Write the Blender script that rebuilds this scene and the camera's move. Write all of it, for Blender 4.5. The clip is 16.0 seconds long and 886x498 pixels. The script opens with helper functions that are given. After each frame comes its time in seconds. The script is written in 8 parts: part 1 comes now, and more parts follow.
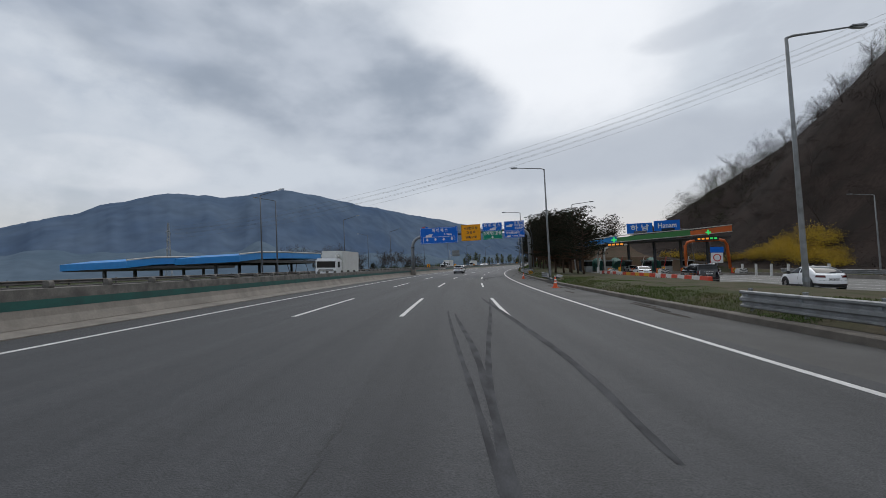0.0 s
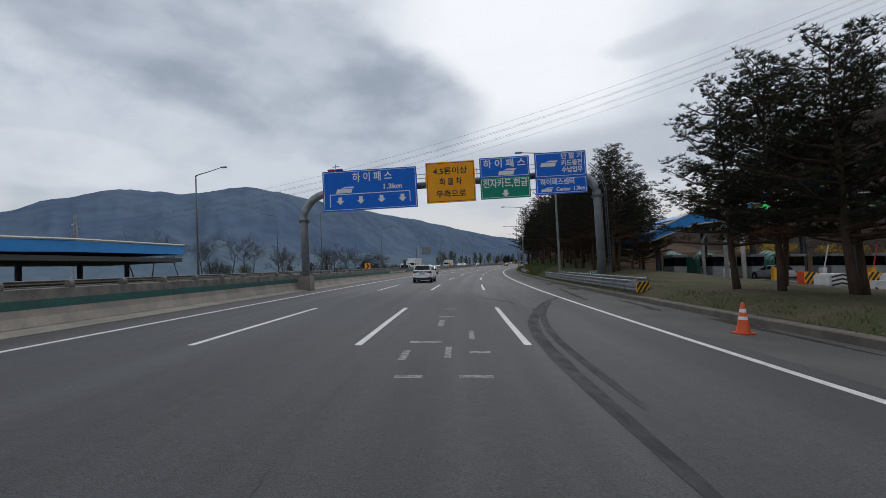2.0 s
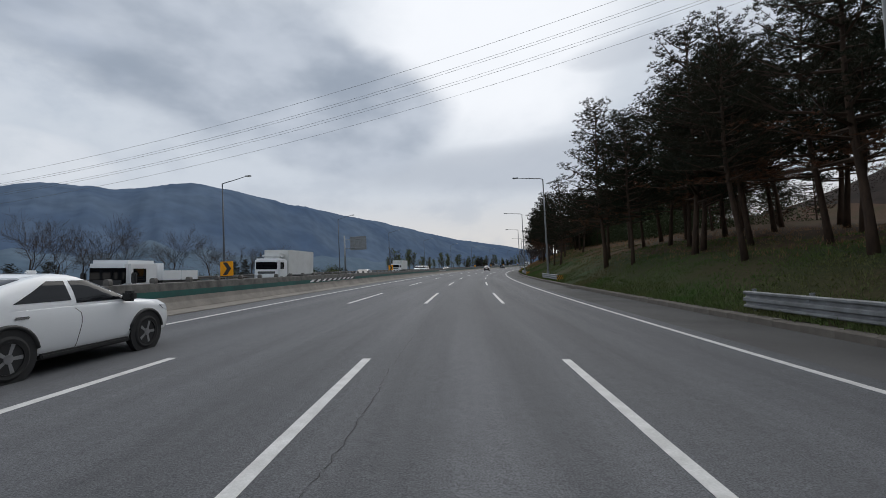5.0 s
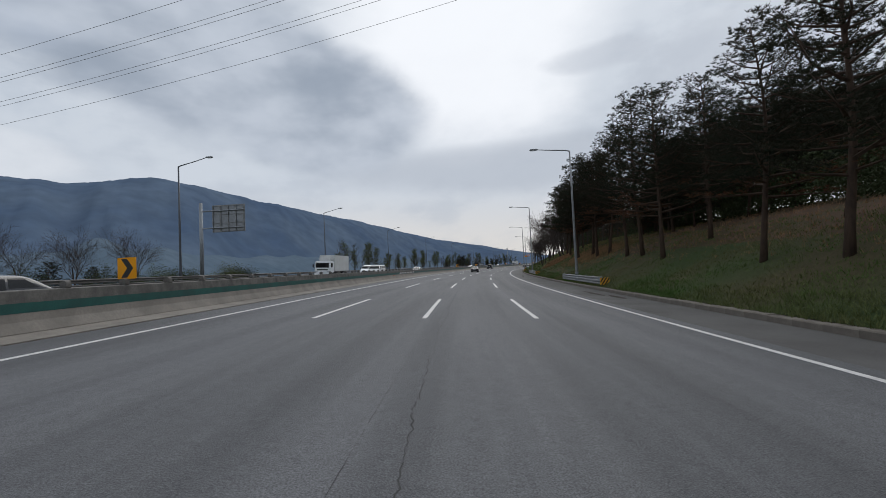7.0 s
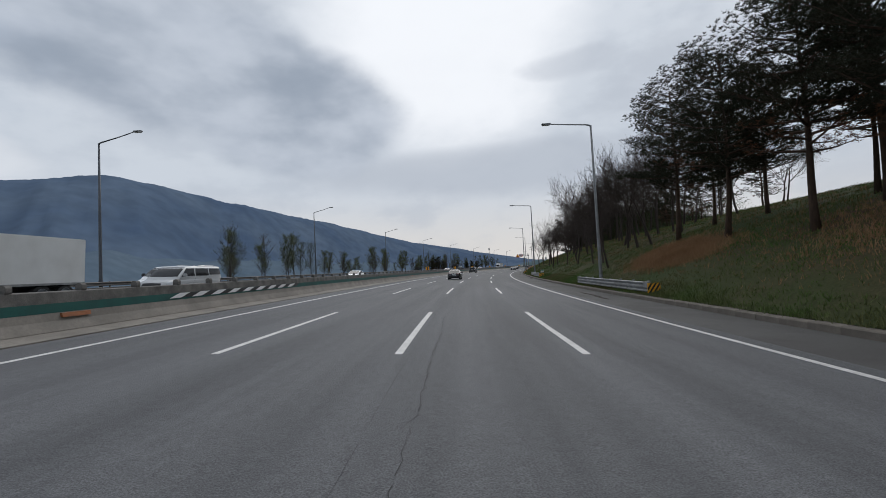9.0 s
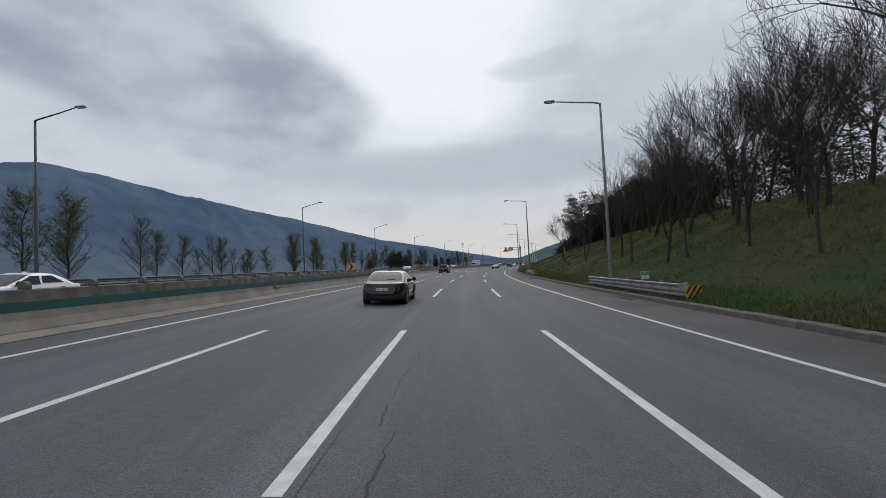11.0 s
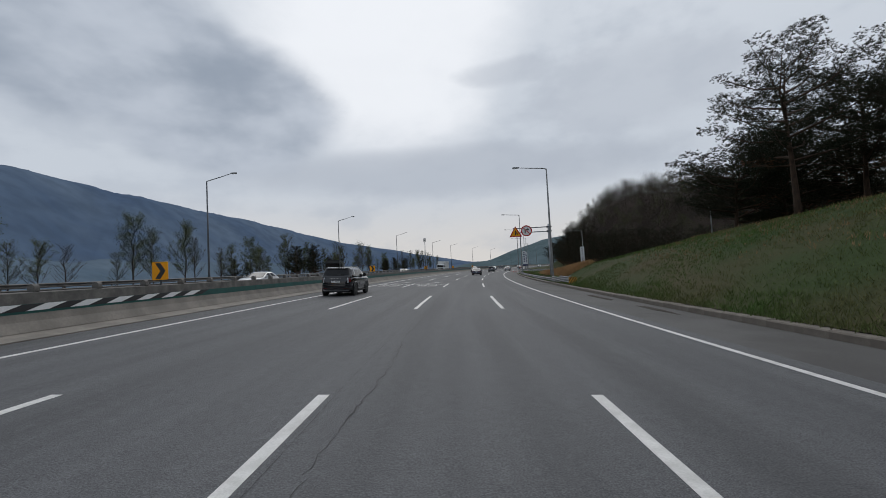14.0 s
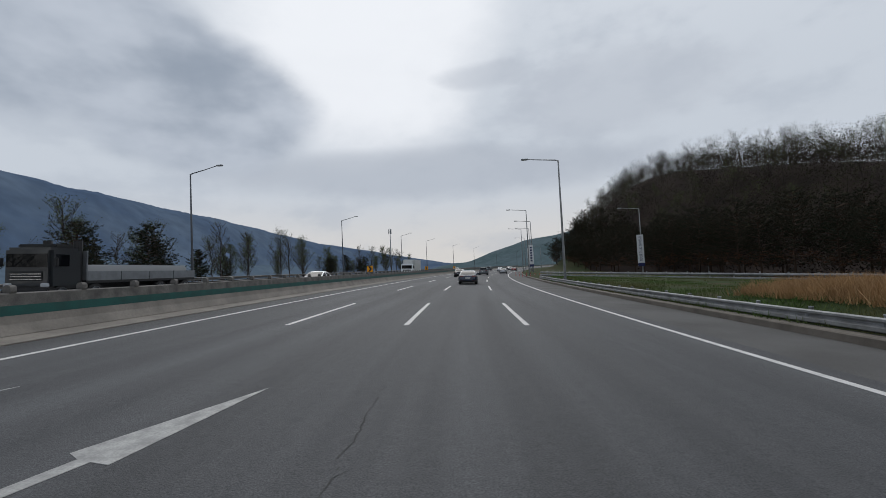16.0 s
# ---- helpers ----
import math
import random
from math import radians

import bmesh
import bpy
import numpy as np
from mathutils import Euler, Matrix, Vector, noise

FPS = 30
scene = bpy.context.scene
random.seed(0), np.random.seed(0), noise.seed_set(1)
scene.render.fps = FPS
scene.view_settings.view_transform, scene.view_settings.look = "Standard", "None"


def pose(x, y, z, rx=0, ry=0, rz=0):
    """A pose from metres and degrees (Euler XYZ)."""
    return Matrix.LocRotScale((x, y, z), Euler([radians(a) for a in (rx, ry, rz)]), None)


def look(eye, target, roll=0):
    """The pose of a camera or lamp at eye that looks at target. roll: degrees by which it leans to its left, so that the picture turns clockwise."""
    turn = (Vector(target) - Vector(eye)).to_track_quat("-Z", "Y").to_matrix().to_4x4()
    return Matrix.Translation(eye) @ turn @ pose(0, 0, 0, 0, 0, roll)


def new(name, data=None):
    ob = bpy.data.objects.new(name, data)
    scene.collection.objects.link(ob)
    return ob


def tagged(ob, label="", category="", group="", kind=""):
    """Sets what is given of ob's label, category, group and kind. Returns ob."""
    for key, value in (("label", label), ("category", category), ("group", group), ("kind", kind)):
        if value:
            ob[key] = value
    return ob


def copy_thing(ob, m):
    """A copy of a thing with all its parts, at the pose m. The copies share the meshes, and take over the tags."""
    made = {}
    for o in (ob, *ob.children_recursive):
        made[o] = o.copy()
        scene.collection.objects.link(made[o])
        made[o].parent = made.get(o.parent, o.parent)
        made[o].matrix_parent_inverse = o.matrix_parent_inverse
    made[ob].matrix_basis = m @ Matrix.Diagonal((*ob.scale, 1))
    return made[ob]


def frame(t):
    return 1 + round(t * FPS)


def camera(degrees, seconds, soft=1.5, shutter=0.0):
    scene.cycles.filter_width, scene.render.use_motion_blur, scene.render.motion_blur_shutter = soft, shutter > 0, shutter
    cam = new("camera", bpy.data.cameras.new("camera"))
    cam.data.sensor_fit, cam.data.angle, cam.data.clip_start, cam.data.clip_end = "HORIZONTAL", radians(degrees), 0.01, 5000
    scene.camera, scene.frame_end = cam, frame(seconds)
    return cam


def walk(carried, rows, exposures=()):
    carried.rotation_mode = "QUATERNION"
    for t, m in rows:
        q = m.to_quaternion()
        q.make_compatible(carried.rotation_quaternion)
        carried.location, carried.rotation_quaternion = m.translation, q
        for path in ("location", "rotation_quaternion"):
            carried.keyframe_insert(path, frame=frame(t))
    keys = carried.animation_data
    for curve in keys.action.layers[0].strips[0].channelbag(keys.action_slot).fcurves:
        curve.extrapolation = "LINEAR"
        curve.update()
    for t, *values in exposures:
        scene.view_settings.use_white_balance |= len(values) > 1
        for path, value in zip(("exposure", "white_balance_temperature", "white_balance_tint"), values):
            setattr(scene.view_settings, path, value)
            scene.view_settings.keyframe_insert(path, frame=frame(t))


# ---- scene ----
cam = camera(91.05, 16.0, soft=0.75)
# seconds, x, y, z, heading to the right, pitch up, lean to the right
PATH = [
    (0.0, 1.786, -5.633, 1.547, -0.909, 2.381, 2.778),
    (0.5, 1.944, 5.486, 1.567, -0.082, 2.220, 3.068),
    (1.0, 2.288, 16.701, 1.559, 0.839, 2.354, 2.950),
    (1.5, 2.840, 28.004, 1.528, 1.754, 2.327, 2.799),
    (2.0, 3.465, 39.411, 1.544, 2.558, 2.293, 2.917),
    (2.5, 4.293, 50.988, 1.554, 3.189, 2.333, 2.768),
    (3.0, 5.256, 62.496, 1.543, 4.015, 2.272, 2.988),
    (3.5, 6.417, 73.980, 1.541, 4.889, 2.367, 2.870),
    (4.0, 7.690, 85.300, 1.520, 5.780, 2.395, 2.850),
    (4.5, 9.179, 96.789, 1.507, 6.478, 2.605, 2.760),
    (5.0, 10.767, 108.103, 1.538, 7.204, 2.592, 2.744),
    (5.5, 12.472, 119.428, 1.550, 7.910, 2.556, 2.764),
    (6.0, 14.331, 130.753, 1.557, 8.610, 2.521, 2.789),
    (6.5, 16.344, 142.073, 1.561, 9.305, 2.486, 2.820),
    (7.0, 18.602, 153.366, 1.559, 9.999, 2.481, 2.751),
    (7.5, 21.016, 164.635, 1.568, 10.858, 2.481, 2.601),
    (8.0, 23.617, 175.694, 1.562, 11.759, 2.467, 2.784),
    (8.5, 26.29, 186.30, 1.548, 12.504, 2.559, 3.016),
    (9.0, 29.121, 197.572, 1.541, 13.138, 2.771, 2.961),
    (9.5, 32.085, 208.398, 1.572, 13.895, 2.743, 2.880),
    (10.0, 35.249, 219.233, 1.569, 14.935, 2.611, 2.833),
    (10.5, 38.565, 230.041, 1.567, 15.983, 2.479, 2.794),
    (11.0, 42.017, 240.758, 1.568, 17.035, 2.346, 2.760),
    (11.5, 45.588, 251.341, 1.585, 17.860, 2.395, 2.706),
    (12.0, 49.292, 261.749, 1.566, 18.423, 2.327, 2.771),
    (12.5, 53.051, 272.152, 1.577, 19.107, 2.336, 2.635),
    (13.0, 56.890, 282.000, 1.565, 19.886, 2.400, 2.598),
    (13.5, 60.900, 291.910, 1.563, 21.010, 2.515, 2.840),
    (14.0, 65.130, 301.800, 1.556, 21.620, 2.630, 2.940),
    (14.5, 69.691, 312.675, 1.573, 22.436, 2.543, 2.841),
    (15.0, 74.102, 322.728, 1.598, 22.976, 2.558, 2.770),
    (15.5, 78.745, 332.980, 1.545, 23.685, 2.731, 2.338),
    (16.0, 83.487, 342.658, 1.573, 24.400, 2.694, 2.781),
]


def aim(x, y, z, heading, up, lean):
    a, p = radians(heading), radians(up)
    return look((x, y, z), (x + math.sin(a) * math.cos(p), y + math.cos(a) * math.cos(p), z + math.sin(p)), -lean)


walk(cam, [(row[0], aim(*row[1:])) for row in PATH], [(0.0, 0.06), (2.2, 0.08), (2.6, 0.15), (3.0, 0.32), (3.3, 0.15), (3.8, 0.1), (9.0, 0.08), (11.5, 0.03), (16.0, 0.0)])

# ---- world and light: bright overcast, sun behind thin cloud ahead on the right ----
SUN_AZ, SUN_EL = radians(22), radians(46)
world = bpy.data.worlds.new("overcast_sky")
scene.world = world
world.use_nodes = True
wt = world.node_tree
wt.nodes.clear()


def wnode(kind, **values):
    n = wt.nodes.new(kind)
    for key, value in values.items():
        if key in n.inputs:
            n.inputs[key].default_value = value
    return n


def wmath(op, a, b=None, clamp=False):
    n = wt.nodes.new("ShaderNodeMath")
    n.operation, n.use_clamp = op, clamp
    for i, v in enumerate((a, b)):
        if v is None:
            continue
        if isinstance(v, (int, float)):
            n.inputs[i].default_value = v
        else:
            wt.links.new(v, n.inputs[i])
    return n.outputs[0]


def wmix(fac, a, b):
    n = wt.nodes.new("ShaderNodeMix")
    n.data_type = "RGBA"
    for i, v in ((0, fac), (6, a), (7, b)):
        if isinstance(v, (int, float, tuple)):
            n.inputs[i].default_value = v
        else:
            wt.links.new(v, n.inputs[i])
    return n.outputs[2]


def wsmooth(v, lo, hi):
    n = wt.nodes.new("ShaderNodeMapRange")
    n.interpolation_type = "SMOOTHSTEP"
    wt.links.new(v, n.inputs[0])
    n.inputs[1].default_value, n.inputs[2].default_value = lo, hi
    return n.outputs[0]


sky = wt.nodes.new("ShaderNodeTexSky")
sky.sky_type, sky.sun_disc = "NISHITA", False
sky.sun_elevation, sky.sun_rotation = SUN_EL, SUN_AZ
sky.air_density, sky.dust_density = 1.2, 3.0
sky_dim = wt.nodes.new("ShaderNodeVectorMath")
sky_dim.operation = "SCALE"
sky_dim.inputs["Scale"].default_value = 0.085
wt.links.new(sky.outputs[0], sky_dim.inputs[0])

coord = wt.nodes.new("ShaderNodeTexCoord")
split = wt.nodes.new("ShaderNodeSeparateXYZ")
wt.links.new(coord.outputs["Generated"], split.inputs[0])
azim = wmath("MULTIPLY", wmath("ARCTAN2", split.outputs[0], split.outputs[1]), 57.2958)
elev = wmath("MULTIPLY", wmath("ARCSINE", split.outputs[2]), 57.2958)


def wnoise(scale, detail, rough, stretch=(1, 1, 2.2), shift=0.0):
    m = wt.nodes.new("ShaderNodeMapping")
    m.inputs["Scale"].default_value = stretch
    m.inputs["Location"].default_value = (shift, shift * 0.7, shift * 1.3)
    wt.links.new(coord.outputs["Generated"], m.inputs[0])
    n = wt.nodes.new("ShaderNodeTexNoise")
    n.inputs["Scale"].default_value, n.inputs["Detail"].default_value = scale, detail
    n.inputs["Roughness"].default_value = rough
    wt.links.new(m.outputs[0], n.inputs[0])
    return n.outputs[0]


big = wmath("SUBTRACT", wnoise(3.6, 6, 0.55, (1, 1, 1.7)), 0.5)
fine = wmath("SUBTRACT", wnoise(9.0, 7, 0.55, (1, 1, 1.5), 3.1), 0.5)
wisp = wmath("SUBTRACT", wnoise(5.0, 6, 0.52, (1, 1, 2.4), 7.7), 0.5)
soft = wmath("SUBTRACT", wnoise(5.0, 4, 0.48, (1, 1, 2.0), 11.3), 0.5)
ragged = wmath("ADD", wmath("MULTIPLY", big, 1.25), wmath("MULTIPLY", fine, 0.42))


def bank(az, el, wide, tall):
    """One bank of cloud: 1 in its middle, 0 at its rim, negative outside, with a ragged rim."""
    u = wmath("DIVIDE", wmath("SUBTRACT", azim, az), wide)
    v = wmath("DIVIDE", wmath("SUBTRACT", elev, el), tall)
    r = wmath("ADD", wmath("MULTIPLY", u, u), wmath("MULTIPLY", v, v))
    return wmath("ADD", wmath("SUBTRACT", 1.0, r), ragged)


grey_bank = wmath("MAXIMUM", wmath("MAXIMUM", bank(-5, 20, 15.5, 8.2), bank(-18, 24, 18, 8.5)), bank(-33, 30, 18, 9))
low_bank = bank(24, 12.5, 34, 3.9)
left_puff = wmath("MAXIMUM", bank(-52, 17, 12, 5), bank(-39, 12.5, 12, 3.0))
right_puff = wmath("MAXIMUM", bank(48, 20, 20, 7), bank(31, 24, 9, 2.5))
glow = bank(15, 31, 17, 16)

haze = wmix(wsmooth(elev, 0.5, 12.0), (0.665, 0.645, 0.625, 1), (0.56, 0.61, 0.68, 1))
base = wmix(wsmooth(elev, 14.0, 40.0), haze, (0.66, 0.705, 0.77, 1))
base = wmix(wmath("MULTIPLY", wsmooth(wmath("ADD", wisp, wmath("MULTIPLY", fine, 0.6)), -0.08, 0.20), 0.38), base, (0.40, 0.45, 0.53, 1))
base = wmix(wmath("MULTIPLY", wsmooth(left_puff, 0.0, 0.5), 0.55), base, (0.70, 0.73, 0.78, 1))
base = wmix(wmath("MULTIPLY", wsmooth(glow, -0.5, 0.7), 0.85), base, (0.90, 0.925, 0.97, 1))
base = wmix(wmath("MULTIPLY", wsmooth(wmath("ADD", right_puff, wisp), 0.25, 0.8), 0.5), base, (0.47, 0.51, 0.58, 1))
base = wmix(wmath("MULTIPLY", wsmooth(low_bank, 0.0, 0.8), 0.6), base, (0.41, 0.45, 0.52, 1))
shade = wmix(wsmooth(wmath("ADD", wmath("MULTIPLY", fine, 0.35), wmath("MULTIPLY", soft, 1.5)), -0.34, 0.34), (0.285, 0.335, 0.412, 1), (0.50, 0.55, 0.63, 1))
base = wmix(wmath("MULTIPLY", wsmooth(grey_bank, -0.05, 0.6), 0.95), base, shade)
thin = wmath("MULTIPLY", wsmooth(wmath("ADD", wmath("DIVIDE", azim, -30.0), wmath("MULTIPLY", fine, 2.0)), 0.9, 1.8), 0.30)
cover = wmix(thin, base, sky_dim.outputs[0])
back = wt.nodes.new("ShaderNodeBackground")
back.inputs["Strength"].default_value = 1.0
wt.links.new(cover, back.inputs[0])
wout = wt.nodes.new("ShaderNodeOutputWorld")
wt.links.new(back.outputs[0], wout.inputs[0])

sun = new("sun", bpy.data.lights.new("sun", "SUN"))
sun.data.energy, sun.data.angle, sun.data.color = 0.9, radians(50), (1.0, 0.97, 0.92)
sun.matrix_world = look((0, 0, 60), (-60 * math.sin(SUN_AZ) * math.cos(SUN_EL), -60 * math.cos(SUN_AZ) * math.cos(SUN_EL), 60 - 60 * math.sin(SUN_EL)))
scene.view_settings.exposure = 0.0

# ---- materials ----


def mat(name, colour, rough=0.6, metal=0.0, second=None, scale=3.0, amount=0.5, fine_scale=60.0, fine_amount=0.15,
        bump=0.0, bump_scale=80.0, stretch=(1, 1, 1), vary=0.0, coat=0.0, spec=0.5, lo=0.38, hi=0.66):
    """A surface with a patchy second colour, a fine grain, a relief and a shift from object to object."""
    m = bpy.data.materials.new(name)
    m.use_nodes = True
    t = m.node_tree
    b = t.nodes["Principled BSDF"]
    b.inputs["Roughness"].default_value, b.inputs["Metallic"].default_value = rough, metal
    b.inputs["Coat Weight"].default_value, b.inputs["Specular IOR Level"].default_value = coat, spec
    tc = t.nodes.new("ShaderNodeTexCoord")
    mp = t.nodes.new("ShaderNodeMapping")
    mp.inputs["Scale"].default_value = stretch
    t.links.new(tc.outputs["Object"], mp.inputs[0])

    def tex(s, detail):
        n = t.nodes.new("ShaderNodeTexNoise")
        n.inputs["Scale"].default_value, n.inputs["Detail"].default_value = s, detail
        t.links.new(mp.outputs[0], n.inputs[0])
        return n.outputs[0]

    def ramp(v, a, z):
        n = t.nodes.new("ShaderNodeMapRange")
        t.links.new(v, n.inputs[0])
        n.inputs[1].default_value, n.inputs[2].default_value, n.inputs[4].default_value = a, z, 1.0
        return n.outputs[0]

    def blend(fac, k, a, c, how="MIX"):
        n = t.nodes.new("ShaderNodeMix")
        n.data_type, n.blend_type = "RGBA", how
        f = t.nodes.new("ShaderNodeMath")
        f.operation = "MULTIPLY"
        t.links.new(fac, f.inputs[0])
        f.inputs[1].default_value = k
        t.links.new(f.outputs[0], n.inputs[0])
        for i, v in ((6, a), (7, c)):
            if isinstance(v, tuple):
                n.inputs[i].default_value = v
            else:
                t.links.new(v, n.inputs[i])
        return n.outputs[2]

    c4 = (*colour, 1)
    s4 = (*(second or tuple(0.6 * v for v in colour)), 1)
    col = blend(ramp(tex(scale, 6), lo, hi), amount, c4, s4)
    col = blend(ramp(tex(fine_scale, 3), 0.35, 0.65), fine_amount, col, tuple(0.45 * v for v in colour) + (1,))
    if vary:
        info = t.nodes.new("ShaderNodeObjectInfo")
        col = blend(info.outputs["Random"], vary, col, s4)
    t.links.new(col, b.inputs["Base Color"])
    if bump:
        n = t.nodes.new("ShaderNodeBump")
        n.inputs["Strength"].default_value, n.inputs["Distance"].default_value = bump, 0.02
        t.links.new(tex(bump_scale, 4), n.inputs["Height"])
        t.links.new(n.outputs[0], b.inputs["Normal"])
    return m


def glowing(name, colour, strength):
    m = bpy.data.materials.new(name)
    m.use_nodes = True
    b = m.node_tree.nodes["Principled BSDF"]
    b.inputs["Base Color"].default_value = (*colour, 1)
    b.inputs["Emission Color"].default_value, b.inputs["Emission Strength"].default_value = (*colour, 1), strength
    return m




def asphalt(name, light, dark, streak=0.5):
    """Rolled asphalt: aggregate specks, long streaks and wheel tracks along the lanes (UV: metres across, metres along)."""
    m = bpy.data.materials.new(name)
    m.use_nodes = True
    t = m.node_tree
    b = t.nodes["Principled BSDF"]
    b.inputs["Roughness"].default_value, b.inputs["Specular IOR Level"].default_value = 0.75, 0.4
    tc = t.nodes.new("ShaderNodeTexCoord")

    def tex(source, scale, size, detail, rough=0.5):
        mp = t.nodes.new("ShaderNodeMapping")
        mp.inputs["Scale"].default_value = scale
        t.links.new(tc.outputs[source], mp.inputs[0])
        n = t.nodes.new("ShaderNodeTexNoise")
        n.inputs["Scale"].default_value, n.inputs["Detail"].default_value, n.inputs["Roughness"].default_value = size, detail, rough
        t.links.new(mp.outputs[0], n.inputs[0])
        return n.outputs[0]

    def calc(op, a, c):
        n = t.nodes.new("ShaderNodeMath")
        n.operation = op
        for k, v in enumerate((a, c)):
            if isinstance(v, (int, float)):
                n.inputs[k].default_value = v
            else:
                t.links.new(v, n.inputs[k])
        return n.outputs[0]

    def ramp(v, a, z, lo, hi):
        n = t.nodes.new("ShaderNodeMapRange")
        t.links.new(v, n.inputs[0])
        n.inputs[1].default_value, n.inputs[2].default_value, n.inputs[3].default_value, n.inputs[4].default_value = a, z, lo, hi
        return n.outputs[0]

    mix = t.nodes.new("ShaderNodeMix")
    mix.data_type = "RGBA"
    mix.inputs[6].default_value, mix.inputs[7].default_value = (*light, 1), (*dark, 1)
    t.links.new(ramp(tex("UV", (1.3, 0.035, 1), 1.0, 6, 0.6), 0.35, 0.65, 0.0, 1.0), mix.inputs[0])
    sep = t.nodes.new("ShaderNodeSeparateXYZ")
    t.links.new(tc.outputs["UV"], sep.inputs[0])
    track = calc("COSINE", calc("MULTIPLY", sep.outputs[0], 2 * math.pi / 1.76), 0)
    tone = calc("MULTIPLY", ramp(track, -1, 1, 0.93, 1.05), ramp(tex("UV", (0.35, 0.05, 1), 1.0, 4), 0.3, 0.7, 0.86, 1.14))
    grit = tex("Object", (1, 1, 1), 62.0, 2, 0.7)
    tone = calc("MULTIPLY", tone, ramp(grit, 0.3, 0.7, 0.5, 1.58))
    # darker towards both ends: dashboard reflection and exposure put into the asphalt colour
    tone = calc("MULTIPLY", tone, calc("MULTIPLY", ramp(sep.outputs[1], 40.0, 84.0, 0.48, 0.98), calc("MULTIPLY", ramp(sep.outputs[1], 225.0, 262.0, 1.0, 0.82), ramp(sep.outputs[1], 318.0, 362.0, 1.0, 0.80))))
    coarse = tex("Object", (1, 1, 1), 7.0, 5, 0.7)
    tone = calc("MULTIPLY", tone, ramp(coarse, 0.3, 0.7, 0.88, 1.12))
    mul = t.nodes.new("ShaderNodeVectorMath")
    mul.operation = "SCALE"
    t.links.new(mix.outputs[2], mul.inputs[0])
    t.links.new(tone, mul.inputs["Scale"])
    t.links.new(mul.outputs[0], b.inputs["Base Color"])
    bump = t.nodes.new("ShaderNodeBump")
    bump.inputs["Strength"].default_value, bump.inputs["Distance"].default_value = 0.6, 0.012
    t.links.new(grit, bump.inputs["Height"])
    t.links.new(bump.outputs[0], b.inputs["Normal"])
    return m


ASPHALT = asphalt("asphalt", (0.109, 0.111, 0.118), (0.077, 0.079, 0.085))
SHOULDER = mat("worn_shoulder_asphalt", (0.096, 0.093, 0.091), 0.85, second=(0.056, 0.053, 0.051), scale=0.42, amount=0.95, fine_scale=50, fine_amount=0.4, bump=0.4)
PAINT = mat("white_road_paint", (0.68, 0.67, 0.65), 0.6, second=(0.42, 0.41, 0.39), scale=4, amount=0.55, fine_scale=45, fine_amount=0.25, bump=0.2)
RUBBER_MARK = mat("rubber_mark", (0.043, 0.043, 0.046), 0.9, second=(0.082, 0.083, 0.088), scale=2.2, amount=0.95, fine_scale=40, fine_amount=0.2, stretch=(2, 0.7, 1), spec=0.15)
CRACK = mat("crack_shade", (0.036, 0.036, 0.036), 0.9, second=(0.06, 0.06, 0.06), scale=2.5, amount=0.9)
PATCH = mat("asphalt_patch", (0.085, 0.084, 0.085), 0.8, second=(0.11, 0.108, 0.106), scale=1.2, amount=0.7, bump=0.4)
CONCRETE = mat("barrier_concrete", (0.25, 0.226, 0.198), 0.85, second=(0.15, 0.136, 0.12), scale=1.1, amount=0.75, fine_scale=14, fine_amount=0.25, bump=0.35, bump_scale=30, stretch=(1, 1, 1))
CONCRETE_TOP = mat("weathered_concrete", (0.17, 0.16, 0.148), 0.9, second=(0.062, 0.06, 0.057), scale=2.2, amount=0.85, fine_scale=18, fine_amount=0.35, bump=0.4, bump_scale=30)
GREEN_BAND = mat("green_band_paint", (0.008, 0.095, 0.082), 0.65, second=(0.012, 0.055, 0.05), scale=1.5, amount=0.7, fine_scale=25, fine_amount=0.2)
KERB = mat("kerb_concrete", (0.20, 0.175, 0.148), 0.9, second=(0.10, 0.086, 0.072), scale=1.6, amount=0.8, fine_scale=30, fine_amount=0.3, bump=0.4, bump_scale=40, vary=0.25)
SOIL = mat("verge_soil_and_grass", (0.039, 0.060, 0.021), 0.95, second=(0.076, 0.060, 0.033), scale=0.19, amount=0.95, fine_scale=9, fine_amount=0.55, bump=0.8, bump_scale=12, spec=0.1)
DRY_VERGE = mat("dry_verge_litter", (0.105, 0.088, 0.060), 0.95, second=(0.052, 0.068, 0.027), scale=0.45, amount=0.9, fine_scale=9, fine_amount=0.45, bump=0.8, bump_scale=12, spec=0.1)
NEEDLE_SOIL = mat("pine_needle_soil", (0.084, 0.048, 0.031), 0.95, second=(0.050, 0.048, 0.022), scale=0.3, amount=0.8, fine_scale=9, fine_amount=0.5, bump=0.7, bump_scale=14, spec=0.1)
VALLEY = mat("valley_fields", (0.09, 0.10, 0.06), 0.95, second=(0.16, 0.14, 0.10), scale=0.02, amount=0.9, fine_scale=0.2, fine_amount=0.4)
STEEL = mat("galvanised_steel", (0.30, 0.31, 0.315), 0.6, 0.35, second=(0.17, 0.17, 0.168), scale=2.2, amount=0.8, fine_scale=24, fine_amount=0.25)
DULL_STEEL = mat("dull_grey_steel", (0.30, 0.32, 0.34), 0.5, 0.6, second=(0.2, 0.21, 0.22), scale=3, amount=0.5)
DARK_STEEL = mat("dark_grey_steel", (0.10, 0.11, 0.125), 0.5, 0.5, second=(0.07, 0.07, 0.08), scale=3, amount=0.5)
LAMP_HEAD = mat("lamp_housing", (0.28, 0.29, 0.30), 0.45, 0.4)
